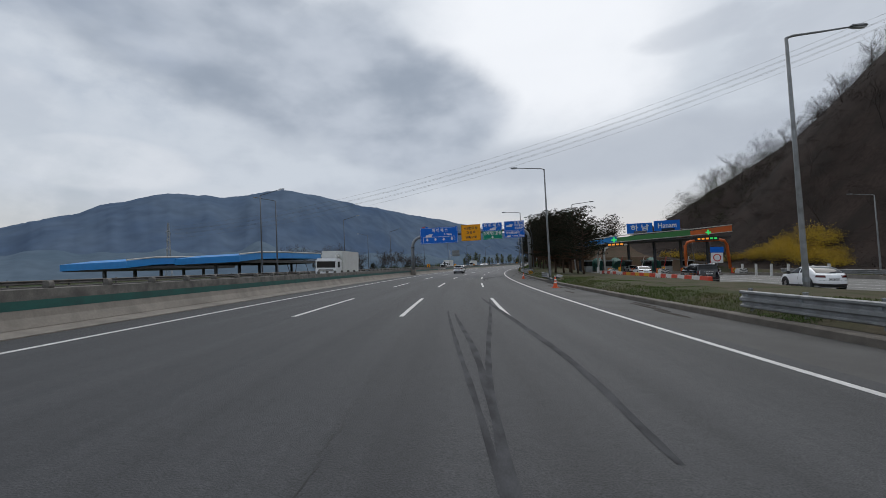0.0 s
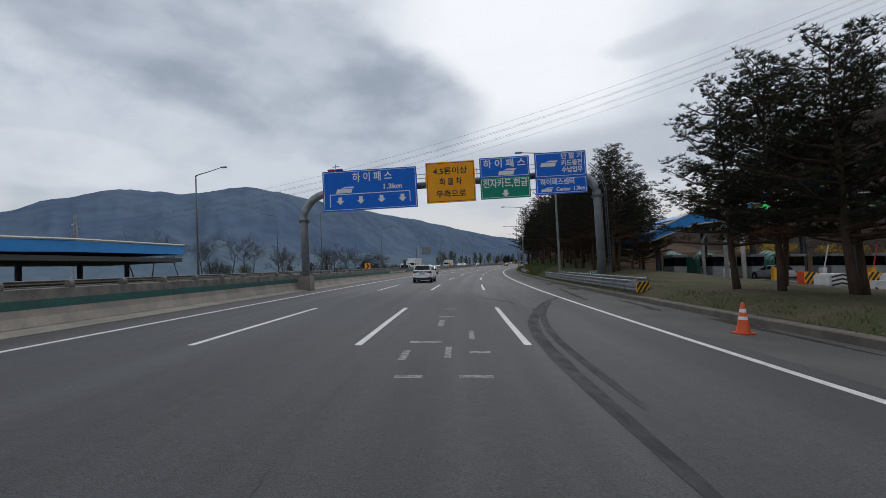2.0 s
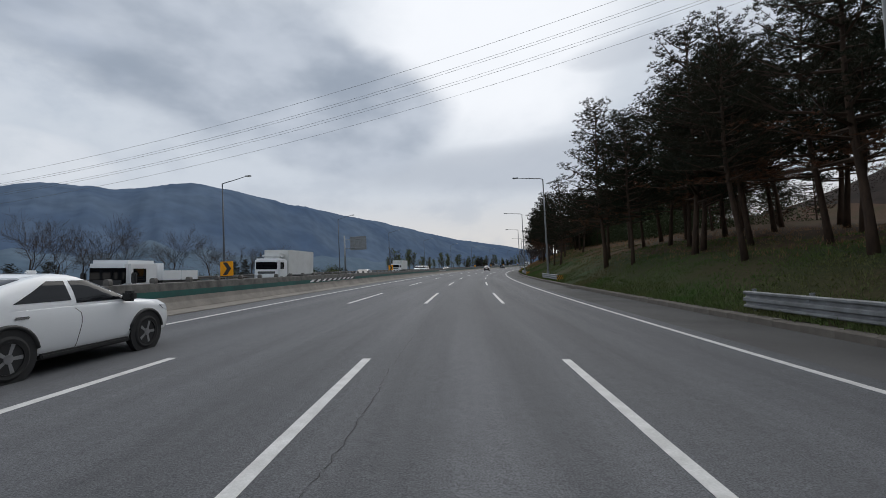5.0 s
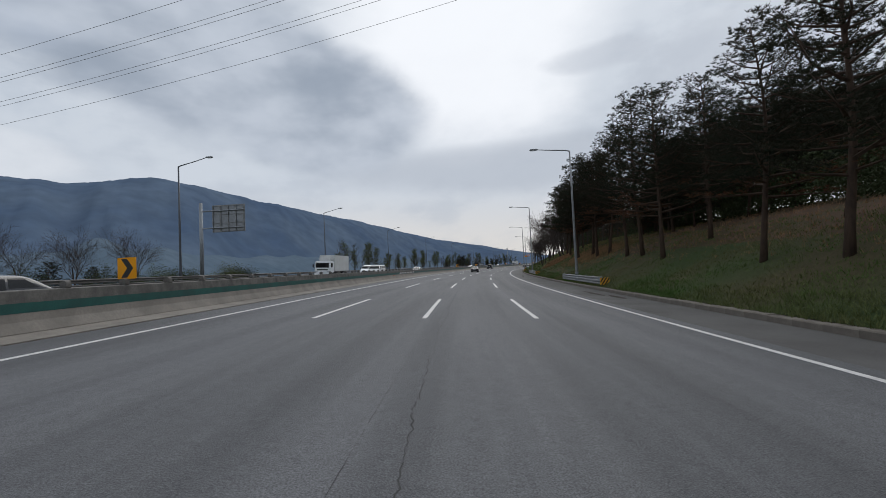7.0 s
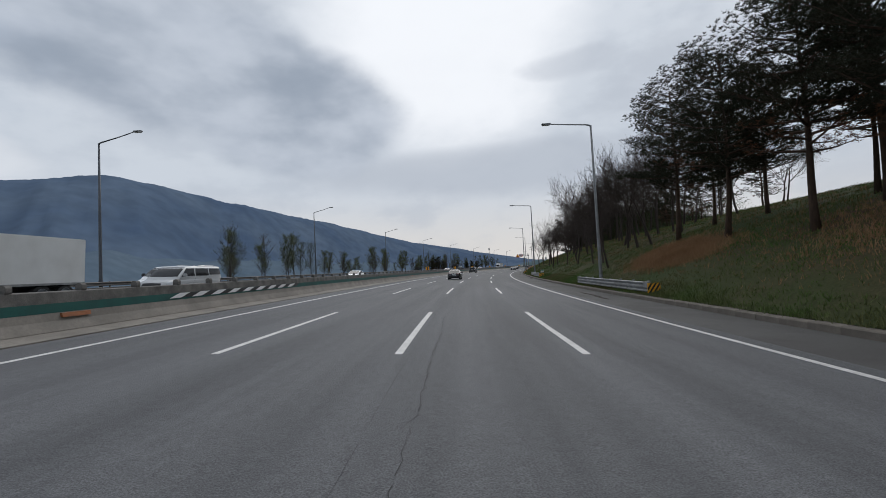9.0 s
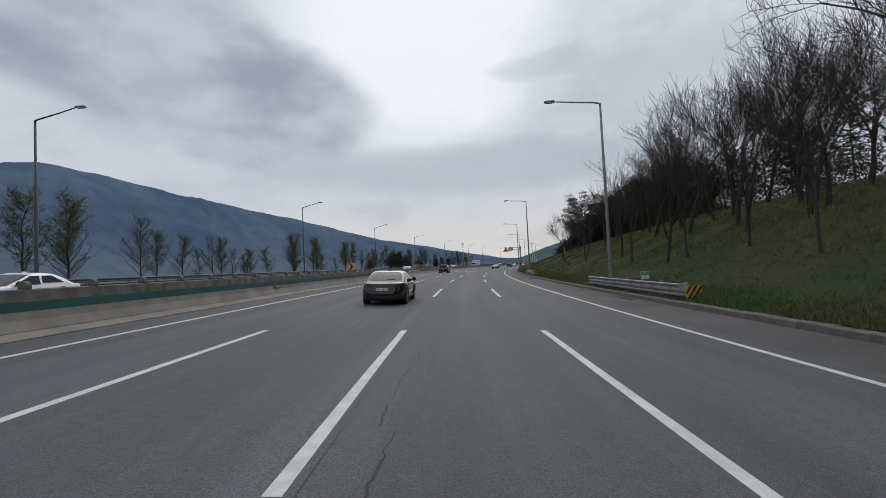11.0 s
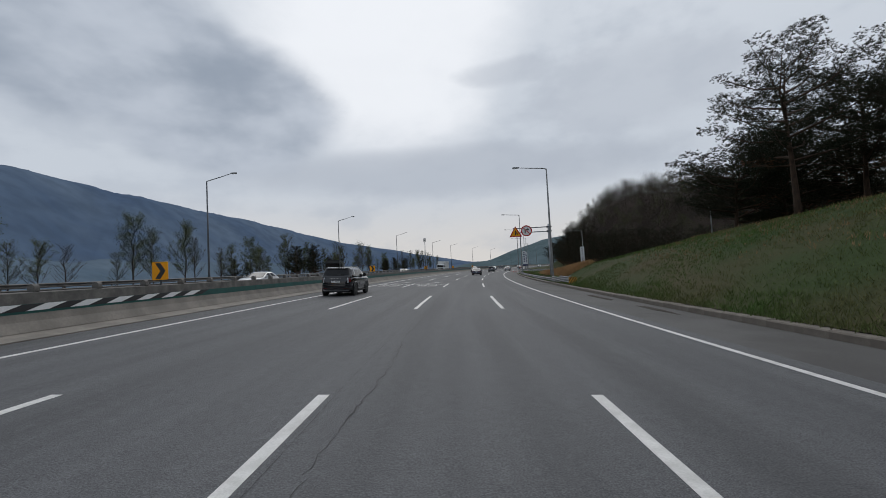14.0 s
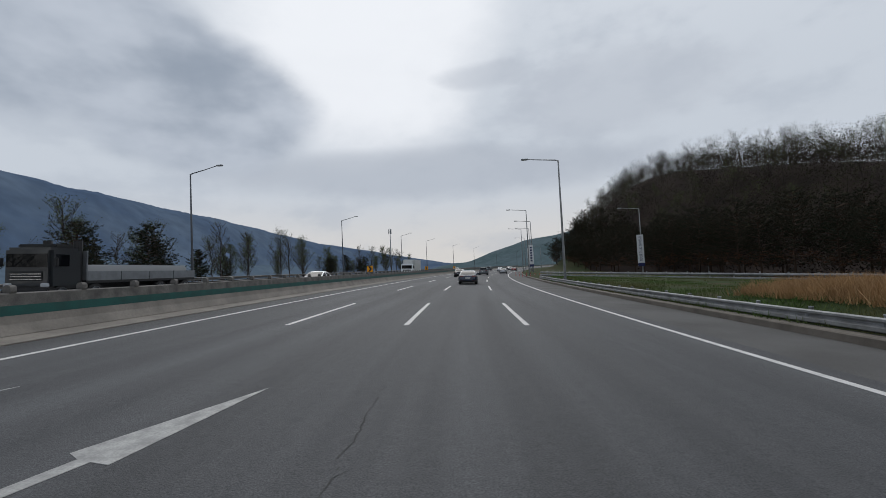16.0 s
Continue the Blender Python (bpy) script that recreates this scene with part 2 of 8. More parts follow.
GLASS_LENS = mat("lamp_lens", (0.6, 0.62, 0.62), 0.15, 0.0)
YELLOW = mat("hazard_yellow", (0.80, 0.40, 0.02), 0.5, second=(0.6, 0.28, 0.02), scale=4, amount=0.4)
BLACK = mat("black_paint", (0.022, 0.022, 0.024), 0.55)
WHITE = mat("white_sheeting", (0.78, 0.78, 0.78), 0.45, second=(0.66, 0.66, 0.66), scale=2, amount=0.3)
SIGN_BLUE = mat("blue_sheeting", (0.008, 0.15, 0.66), 0.5, second=(0.006, 0.12, 0.55), scale=1.2, amount=0.5, spec=0.2)
SIGN_YELLOW = mat("amber_sheeting", (0.92, 0.38, 0.012), 0.5, second=(0.82, 0.33, 0.01), scale=1.2, amount=0.5, spec=0.2)
RUST_ORANGE = mat("faded_orange_plate", (0.36, 0.13, 0.05), 0.7, second=(0.2, 0.085, 0.045), scale=5, amount=0.7)
SIGN_GREEN = mat("green_sheeting", (0.008, 0.26, 0.17), 0.5, second=(0.006, 0.21, 0.13), scale=1.2, amount=0.5, spec=0.2)
SIGN_RED = mat("red_sheeting", (0.55, 0.02, 0.02), 0.45)
BARK = mat("pine_bark", (0.085, 0.058, 0.042), 0.95, second=(0.045, 0.034, 0.028), scale=6, amount=0.8, bump=0.9, bump_scale=30, stretch=(1, 1, 0.3), spec=0.1)
GREY_BARK = mat("grey_bark", (0.078, 0.062, 0.056), 0.95, second=(0.05, 0.042, 0.037), scale=6, amount=0.8, bump=0.6, bump_scale=30, stretch=(1, 1, 0.3), vary=0.4, spec=0.1)
NEEDLES = mat("pine_needles", (0.024, 0.035, 0.022), 0.8, second=(0.044, 0.034, 0.021), scale=0.5, amount=0.75, fine_scale=8, fine_amount=0.4, vary=0.35, spec=0.1)
# blue-grey distance haze is put into the base colours of these three
MOUNTAIN = mat("haze_coloured_mountain", (0.116, 0.158, 0.222), 1.0, second=(0.080, 0.118, 0.186), scale=0.0045, amount=1.0, fine_scale=0.022, fine_amount=0.34, spec=0.0)
FOOTHILL = mat("haze_coloured_spurs", (0.120, 0.160, 0.205), 1.0, second=(0.096, 0.136, 0.180), scale=0.008, amount=1.0, fine_scale=0.05, fine_amount=0.25, spec=0.0)
FAR_HILL = mat("haze_coloured_green_hill", (0.112, 0.150, 0.165), 1.0, second=(0.080, 0.118, 0.125), scale=0.02, amount=0.9, fine_scale=0.1, fine_amount=0.3, spec=0.0)
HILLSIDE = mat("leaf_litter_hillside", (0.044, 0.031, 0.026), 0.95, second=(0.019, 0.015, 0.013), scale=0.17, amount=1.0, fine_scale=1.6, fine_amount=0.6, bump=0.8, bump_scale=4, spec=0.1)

# ---- the road's line: s metres along it, d metres to the right of the dashed line left of our lane, h above its plane ----
BEND = [0.002046, 0.001733, 0.00142, 0.001178, 0.001133, 0.001182, 0.001231, 0.00126, 0.001278, 0.001275, 0.001271, 0.001267, 0.001262, 0.001258]
FALL = 0.0437
_s = np.arange(-60, 900, 2.0)
_th = np.cumsum(np.interp(_s, np.arange(-50, 601, 50.0), BEND)) * 2
_th -= np.interp(0, _s, _th)
_x = np.cumsum(np.sin(_th)) * 2
_y = np.cumsum(np.cos(_th)) * 2
_x -= np.interp(0, _s, _x)
_y -= np.interp(0, _s, _y)


def turn_of(s):
    return float(np.interp(s, _s, _th))


def spot(s, d, h=0.0):
    """The place s along the road, d to its right, h above its tilted plane."""
    a = turn_of(s)
    px, py = float(np.interp(s, _s, _x)), float(np.interp(s, _s, _y))
    if s < -60:
        px, py = px + (s + 60) * math.sin(a), py + (s + 60) * math.cos(a)
    return Vector((px + d * math.cos(a), py - d * math.sin(a), h - FALL * d))


def stand(s, d, h=0.0, turn=0.0):
    """An upright pose there: x to the road's right, y ahead, z up; turn: degrees anticlockwise."""
    return Matrix.Translation(spot(s, d, h)) @ Matrix.Rotation(-turn_of(s) + radians(turn), 4, "Z")


def rest(s, d, h=0.0, turn=0.0):
    """The same, but tilted as the road is."""
    return Matrix.Translation(spot(s, d, h)) @ Matrix.Rotation(-turn_of(s), 4, "Z") @ Matrix.Rotation(math.atan(FALL), 4, "Y") @ Matrix.Rotation(radians(turn), 4, "Z")


# ---- mesh helpers ----


def thing(name, label="", category="", group="", kind="", m=None):
    ob = tagged(new(name), label, category, group, kind)
    if m is not None:
        ob.matrix_world = m
    return ob


def to_mesh(bm, name, smooth=False):
    me = bpy.data.meshes.new(name)
    bmesh.ops.recalc_face_normals(bm, faces=bm.faces)
    bm.to_mesh(me)
    bm.free()
    if smooth:
        for p in me.polygons:
            p.use_smooth = True
    return me


def part(name, bm, material, parent, label="", m=None, smooth=False):
    me = bm if isinstance(bm, bpy.types.Mesh) else to_mesh(bm, name, smooth)
    if not me.materials:
        for x in material if isinstance(material, (list, tuple)) else [material]:
            me.materials.append(x)
    ob = new(name, me)
    ob.parent = parent
    if m is not None:
        ob.matrix_local = m
    return tagged(ob, label)


def raw(verts, faces, name, material, smooth=False):
    me = bpy.data.meshes.new(name)
    me.from_pydata([tuple(v) for v in verts], [], faces)
    me.materials.append(material)
    if smooth:
        for p in me.polygons:
            p.use_smooth = True
    return me


def box(x0, x1, y0, y1, z0, z1, bevel=0.0, bm=None):
    b = bm or bmesh.new()
    made = bmesh.ops.create_cube(b, size=1.0)["verts"]
    for v in made:
        v.co = Vector((x0 + (v.co.x + 0.5) * (x1 - x0), y0 + (v.co.y + 0.5) * (y1 - y0), z0 + (v.co.z + 0.5) * (z1 - z0)))
    if bevel:
        edges = list({e for v in made for e in v.link_edges})
        bmesh.ops.bevel(b, geom=edges, offset=bevel, segments=2, affect="EDGES", clamp_overlap=True)
    return b


def tube(points, radii, sides=8, bm=None, cap=True):
    """A round bar through the points."""
    b = bm or bmesh.new()
    pts = [Vector(p) for p in points]
    if isinstance(radii, (int, float)):
        radii = [radii] * len(pts)
    rings = []
    up = Vector((0.0, 0.0, 1.0))
    for i, p in enumerate(pts):
        way = (pts[min(i + 1, len(pts) - 1)] - pts[max(i - 1, 0)]).normalized()
        ref = up if abs(way.z) < 0.95 else Vector((0.0, 1.0, 0.0))
        u = way.cross(ref).normalized()
        v = way.cross(u).normalized()
        rings.append([b.verts.new(p + (u * math.cos(2 * math.pi * k / sides) + v * math.sin(2 * math.pi * k / sides)) * radii[i]) for k in range(sides)])
    for q, r in zip(rings, rings[1:]):
        for k in range(sides):
            b.faces.new((q[k], q[(k + 1) % sides], r[(k + 1) % sides], r[k]))
    if cap:
        b.faces.new(rings[0][::-1])
        b.faces.new(rings[-1])
    return b


def plate(outline, depth, bm=None, axis="y"):
    """A flat plate: an outline in x, z, given thickness along y (front at y = 0, back at y = depth)."""
    b = bm or bmesh.new()
    front = [b.verts.new((x, 0.0, z)) for x, z in outline]
    rear = [b.verts.new((x, depth, z)) for x, z in outline]
    b.faces.new(front)
    b.faces.new(rear[::-1])
    n = len(front)
    for i in range(n):
        b.faces.new((front[i], rear[i], rear[(i + 1) % n], front[(i + 1) % n]))
    return b


def rounded(w, h, r, x=0.0, z=0.0, seg=4):
    """Outline of a rectangle with round corners, centred at x, z."""
    out = []
    for cx, cz, a in ((w / 2 - r, h / 2 - r, 0), (-w / 2 + r, h / 2 - r, 90), (-w / 2 + r, -h / 2 + r, 180), (w / 2 - r, -h / 2 + r, 270)):
        for k in range(seg + 1):
            t = radians(a + 90 * k / seg)
            out.append((x + cx + r * math.cos(t), z + cz + r * math.sin(t)))
    return out


def sweep(profile, s0, s1, step=4.0, closed=True, bm=None):
    """A profile of (d, h) carried along the road."""
    b = bm or bmesh.new()
    n = max(1, round((s1 - s0) / step))
    rings = [[b.verts.new(spot(s0 + (s1 - s0) * i / n, d, h)) for d, h in profile] for i in range(n + 1)]
    m = len(profile)
    for q, r in zip(rings, rings[1:]):
        for k in range(m if closed else m - 1):
            b.faces.new((q[k], q[(k + 1) % m], r[(k + 1) % m], r[k]))
    if closed:
        b.faces.new(rings[0])
        b.faces.new(rings[-1][::-1])
    return b


def lettering(text, size, material, parent, m, name="lettering", width=None, thick=0.0):
    """Flat letters of the built-in font, middle at the pose; the letters lie in x, y of the pose."""
    c = bpy.data.curves.new(name, "FONT")
    c.body, c.size, c.align_x, c.align_y, c.resolution_u, c.offset = text, size, "CENTER", "CENTER", 3, thick
    tmp = bpy.data.objects.new(name, c)
    scene.collection.objects.link(tmp)
    bpy.context.view_layer.update()
    me = bpy.data.meshes.new_from_object(tmp.evaluated_get(bpy.context.evaluated_depsgraph_get()))
    span = max((v.co.x for v in me.vertices), default=1) - min((v.co.x for v in me.vertices), default=0)
    bpy.data.objects.remove(tmp)
    if width:
        me.transform(Matrix.Diagonal((width / span, 1, 1, 1)))
    me.materials.clear()
    me.materials.append(material)
    return part(name, me, material, parent, "", m)


FACE = Matrix.Rotation(radians(90), 4, "X")  # letters that stand upright and face back along the road

# ---- ground ----


def smooth(v, a, b):
    t = min(1.0, max(0.0, (v - a) / (b - a)))
    return t * t * (3 - 2 * t)


BANK_S = [-100, 60, 80, 100, 130, 160, 200, 230, 300, 325, 345, 361, 371, 378, 900]
BANK_H = [0.3, 0.35, 0.8, 1.9, 3.2, 6.0, 8.4, 9.6, 10.4, 8.4, 5.0, 1.1, 0.55, 0.36, 0.4]
HILL_S = [-200, 60, 90, 125, 160, 190, 220, 350, 395, 425, 450, 490, 550, 640, 900]
HILL_H = [58, 56, 50, 38, 22, 7, 3, 3, 8.5, 15.5, 21, 28, 29, 14, 6]


def verge_height(s, d):
    """Height of the right verge above the road's plane."""
    cap = float(np.interp(s, BANK_S, BANK_H))
    rise = 0.22 + 0.5 * max(0.0, d - 10.4)
    h = cap * (1 - math.exp(-rise / cap)) if cap > 0.01 else 0.0
    h = min(rise, 0.22 + max(0.0, h * 1.15))
    foot = 50 if s < 120 else 50 - 14 * smooth(s, 120, 180)
    foot += 4 * smooth(s, 340, 380) - 24 * smooth(s, 400, 520)
    span = 46 - 12 * smooth(s, 380, 430)
    h += float(np.interp(s, HILL_S, HILL_H)) * smooth(d, foot, foot + span)
    if d > 10.6:
        p = spot(s, d)
        h += 0.16 * min(1.0, (d - 10.6) / 3) * noise.noise((p.x * 0.35, p.y * 0.35, 0.0)) + 1.3 * smooth(d, 50, 80) * noise.noise((p.x * 0.06, p.y * 0.06, 3.0))
    if s < 120 and 18.4 < d < 47:
        h = min(h, -0.06)
    return h


def grid(rows, cols, height):
    verts, faces = [], []
    for s in rows:
        for d in cols:
            verts.append(spot(s, d, height(s, d)))
    n = len(cols)
    for i in range(len(rows) - 1):
        for j in range(n - 1):
            a = i * n + j
            faces.append((a, a + 1, a + n + 1, a + n))
    return verts, faces


verts, faces = [], []
half, cells = 4600.0, 46
for i in range(cells + 1):
    for j in range(cells + 1):
        x, y = -half + 2 * half * i / cells, -half + 2 * half * j / cells
        verts.append((x, y, -9.0 + 2.0 * noise.noise((x * 0.002, y * 0.002, 0))))
for i in range(cells):
    for j in range(cells):
        a = i * (cells + 1) + j
        faces.append((a, a + cells + 1, a + cells + 2, a + 1))
ground = tagged(new("ground", raw(verts, faces, "ground", VALLEY)), "flat valley floor of fields, dull green and brown", "ground", kind="structure")

cols = [10.34, 10.6, 11.2, 12, 13, 14.2, 15.5, 17, 18.3, 18.5, 20, 22, 24, 27, 30, 34, 38, 42, 46, 47.2]
hill_cols = [47.2, 50, 54, 58, 63, 68, 74, 80, 88, 96, 105, 120, 150]
verts, faces = grid(list(np.arange(-58, 860, 3.0)), hill_cols, lambda s, d: verge_height(s, d) - (26.0 if d > 140 else 0.0))
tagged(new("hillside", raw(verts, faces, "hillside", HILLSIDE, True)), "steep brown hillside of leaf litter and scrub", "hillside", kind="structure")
for a, z, m, name in ((-58, 86, DRY_VERGE, "verge"), (86, 221, NEEDLE_SOIL, "pine_floor"), (221, 380, SOIL, "verge"), (380, 860, SOIL, "hill_foot")):
    rows = list(np.arange(a, z + 0.1, 3.0))
    if name == "pine_floor":
        verts, faces = grid(rows, cols[:7], verge_height)
        tagged(new("verge", raw(verts, faces, "verge", SOIL, True)), "grassy strip along the kerb", "verge", kind="structure")
    if name == "hill_foot":
        verts, faces = grid(rows, cols[13:], verge_height)
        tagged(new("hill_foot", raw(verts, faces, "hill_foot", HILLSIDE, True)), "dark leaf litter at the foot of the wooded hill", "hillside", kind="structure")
        name = "verge"
        cols = cols[:14]
    verts, faces = grid(rows, cols[6:] if name == "pine_floor" else cols, verge_height)
    tagged(new(name, raw(verts, faces, name, m, True)), "bank strewn with brown pine needles" if name == "pine_floor" else "grassy roadside bank with worn brown soil", "verge", kind="structure")
cols = [-27.2, -28.5, -31, -36, -44, -52, -60]
verts, faces = grid(list(np.arange(-58, 860, 6.0)), cols, lambda s, d: -0.12 - (0 if s < 130 else 0.12 * max(0, -d - 31)) - (9 if d < -58 else 0))
tagged(new("embankment", raw(verts, faces, "embankment", SOIL, True)), "grassy embankment beside the opposite carriageway", "verge", kind="structure")

# ---- carriageways ----
road = tagged(new("road", to_mesh(sweep([(-8.35, 0.0), (7.6, 0.0), (7.6, -0.4), (-8.35, -0.4)], -58, 860), "road")), "four-lane grey asphalt carriageway", "road", kind="structure")
road.data.materials.append(ASPHALT)


def lane_uv(me, profile, s0, s1, step=4.0):
    """UV in metres: across the road, along the road."""
    n = max(1, round((s1 - s0) / step))
    uv = me.uv_layers.new(name="UVMap")
    k = len(profile)
    for loop in me.loops:
        i = loop.vertex_index
        uv.data[loop.index].uv = (profile[i % k][0], s0 + (s1 - s0) * (i // k) / n)


lane_uv(road.data, [(-8.35, 0.0), (7.6, 0.0), (7.6, -0.4), (-8.35, -0.4)], -58, 860)
ob = tagged(new("shoulder", to_mesh(sweep([(7.6, 0.0), (10.0, 0.0), (10.0, -0.4), (7.6, -0.4)], -58, 860), "shoulder")), "worn asphalt hard shoulder beside the kerb", "road", kind="structure")
ob.data.materials.append(SHOULDER)
ob = tagged(new("opposite_road", to_mesh(sweep([(-27.2, 0.0), (-9.6, 0.0), (-9.6, -0.4), (-27.2, -0.4)], -58, 860), "opposite_road")), "opposite carriageway of grey asphalt", "road", kind="structure")
ob.data.materials.append(ASPHALT)
lane_uv(ob.data, [(-27.2, 0.0), (-9.6, 0.0), (-9.6, -0.4), (-27.2, -0.4)], -58, 860)


def strip(name, d, wide, s0, s1, material, lift=0.004, parent=None, step=4.0):
    ob = part(name, sweep([(d - wide / 2, lift), (d + wide / 2, lift), (d + wide / 2, 0.001), (d - wide / 2, 0.001)], s0, s1, step), material, parent)
    return ob


markings = thing("lane_marking", "white painted lane lines on asphalt", "road marking", kind="structure")
strip("edge_line", 7.08, 0.15, -58, 860, PAINT, parent=markings)
strip("edge_line", -6.92, 0.15, -58, 860, PAINT, parent=markings)
strip("edge_line", -10.6, 0.15, -58, 860, PAINT, parent=markings)
strip("edge_line", -24.6, 0.15, -58, 860, PAINT, parent=markings)
for d in (-3.55, 0.005, 3.52):
    for k in range(-3, 42):
        strip("dash", d, 0.15, 8.65 + 20 * k, 16.65 + 20 * k, PAINT, parent=markings)
for d in (-14.1, -17.6, -21.1):
    for k in range(0, 40):
        strip("dash", d, 0.15, 3 + 20 * k, 11 + 20 * k, PAINT, parent=markings)

# crack along the lane joint, broken and wandering
rng = random.Random(7)
crack = thing("road_crack", "wandering dark crack along the asphalt joint", "crack", kind="structure")
for lane, s0, s1, wob, thick in ((0.55, -20, 150, 0.13, 1.0), (0.66, 150, 250, 0.16, 1.35), (0.56, 250, 362, 0.15, 1.35), (0.24, 150, 235, 0.02, 0.45), (0.16, 235, 345, 0.03, 0.6)):
    verts, faces = [], []
    s, n, joined = s0, 0, False
    while s < s1:
        near = 0.5 + 0.5 * noise.noise((s * 0.13, lane * 5, 6.0))
        d = lane + wob * noise.noise((s * 0.25, lane * 9, 1.0)) + 0.35 * wob * noise.noise((s * 2.1, lane * 9, 2.0)) + rng.gauss(0, 0.10) * wob
        w = thick * max(0.0012, 0.0035 + 0.011 * near * noise.noise((s * 1.7, 4.0, lane)) + rng.uniform(0, 0.004) * near)
        verts += [spot(s, d - w, 0.004), spot(s, d + w, 0.004)]
        if joined:
            faces.append((2 * n - 2, 2 * n - 1, 2 * n + 1, 2 * n))
        joined = rng.random() > 0.05
        if rng.random() < 0.10 * near * (thick > 0.7):
            a = rng.choice((-1, 1)) * rng.uniform(0.5, 1.2)
            long, m = rng.uniform(0.08, 0.4), len(verts)
            verts += [spot(s, d, 0.004), spot(s + 0.02, d, 0.004), spot(s + long * math.cos(a), d + long * math.sin(a) * 0.6, 0.004)]
            faces.append((m, m + 1, m + 2))
            n = (len(verts) + 1) // 2
            if len(verts) % 2:
                verts.append(verts[-1])
            joined = False
            n = len(verts) // 2 - 1
        s, n = s + rng.uniform(0.05, 0.16), n + 1
    part("crack_line", raw(verts, faces, "crack_line", CRACK), CRACK, crack)

# crazed patches of crossing cracks
for s0, s1, d0, d1, many in ((345, 353, 0.3, 1.2, 14), (183, 190, 0.3, 1.0, 16), (300, 310, 0.3, 1.0, 16), (26, 34, 0.3, 0.9, 10)):
    verts, faces = [], []
    for _ in range(many):
        s, d, a = rng.uniform(s0, s1), rng.uniform(d0, d1), rng.choice((0.1, 1.5, 3.2, 4.6)) + rng.gauss(0, 0.4)
        for k in range(rng.randint(4, 11)):
            w, m = rng.uniform(0.0015, 0.0045), len(verts)
            verts += [spot(s - w * math.sin(a), d + w * math.cos(a), 0.004), spot(s + w * math.sin(a), d - w * math.cos(a), 0.004)]
            if k:
                faces.append((m - 2, m - 1, m + 1, m))
            a += rng.gauss(0, 0.35)
            s, d = s + 0.11 * math.cos(a), d + 0.11 * math.sin(a)
    part("crack_patch", raw(verts, faces, "crack_patch", CRACK), CRACK, crack)

# ---- median barrier ----
BARRIER = [(-8.2, 0.0), (-8.28, 0.08), (-8.62, 0.30), (-8.78, 0.58)]
median = thing("median_barrier", "stained concrete median barrier with a painted green band", "barrier", kind="structure")
part("apron", sweep([(-8.35, -0.1), (-8.35, 0.03), (-8.6, 0.07), (-8.98, 0.1), (-9.3, 0.1), (-9.3, -0.1)], -58, 860), CONCRETE, median)
part("lower_wall", sweep([(-8.98, 0.0), (-8.98, 0.12), (-9.16, 0.36), (-9.22, 0.56), (-9.58, 0.56), (-9.64, 0.0)], -58, 860), CONCRETE, median)
part("green_band", sweep([(-9.215, 0.56), (-9.225, 0.80), (-9.575, 0.80), (-9.58, 0.56)], -58, 860), GREEN_BAND, median, "dull green painted band")
part("upper_wall", sweep([(-9.225, 0.80), (-9.25, 1.08), (-9.28, 1.10), (-9.52, 1.10), (-9.55, 1.08), (-9.575, 0.80)], -58, 860), CONCRETE_TOP, median, "dark weathered concrete top")
stud = to_mesh(plate(rounded(0.2, 0.24, 0.09), 0.16), "stud")
for k in range(300):
    s = -40 + 2.0 * k
    part("stud", stud, CONCRETE_TOP, median, "", stand(s, -9.34, 1.18))

# ---- kerb stones ----
kerb = thing("kerb", "stained concrete kerb along the shoulder", "kerb", kind="structure")
KERB_SHAPE = [(10.0, -0.1), (10.0, 0.17), (10.03, 0.2), (10.32, 0.21), (10.34, -0.1)]
part("kerb_run", sweep(KERB_SHAPE, 355, 860), KERB, kerb)
part("kerb_run", sweep(KERB_SHAPE, -58, 55), KERB, kerb)

# ---- distance: wooded mountains, haze put into their colours ----
RIDGE_AZ = [-75, -60, -46.6, -41.4, -39, -36.2, -33.1, -27.4, -21, -14.9, -7, 0, 5, 9, 14, 18, 24, 34]
RIDGE_R = [1700, 1700, 1700, 1700, 1700, 1700, 1700, 1700, 1724, 1850, 2150, 2500, 2800, 3100, 3300, 3400, 3500, 3500]
RIDGE_H = [150, 165, 165, 210, 238, 262, 288, 276, 316, 304, 284, 264, 230, 196, 156, 112, 45, 8]
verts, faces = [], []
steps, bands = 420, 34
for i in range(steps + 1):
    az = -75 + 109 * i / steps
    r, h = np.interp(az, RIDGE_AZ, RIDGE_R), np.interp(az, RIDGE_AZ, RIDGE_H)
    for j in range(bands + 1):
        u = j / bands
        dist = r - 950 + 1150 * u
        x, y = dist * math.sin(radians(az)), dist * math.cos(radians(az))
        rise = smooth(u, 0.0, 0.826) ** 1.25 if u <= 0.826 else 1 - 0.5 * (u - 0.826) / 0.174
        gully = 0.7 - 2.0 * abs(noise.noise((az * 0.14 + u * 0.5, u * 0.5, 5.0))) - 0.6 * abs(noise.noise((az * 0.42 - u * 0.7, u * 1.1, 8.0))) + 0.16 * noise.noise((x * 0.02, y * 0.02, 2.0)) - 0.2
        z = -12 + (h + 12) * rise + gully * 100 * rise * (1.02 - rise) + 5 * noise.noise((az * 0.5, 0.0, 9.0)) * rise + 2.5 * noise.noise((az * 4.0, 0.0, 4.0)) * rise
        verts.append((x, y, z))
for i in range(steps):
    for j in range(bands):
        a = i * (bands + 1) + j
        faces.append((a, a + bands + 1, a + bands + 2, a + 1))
tagged(new("backdrop_mountain", raw(verts, faces, "backdrop_mountain", MOUNTAIN, True)), "long wooded mountain ridge in painted blue-grey haze", "mountain", kind="structure")
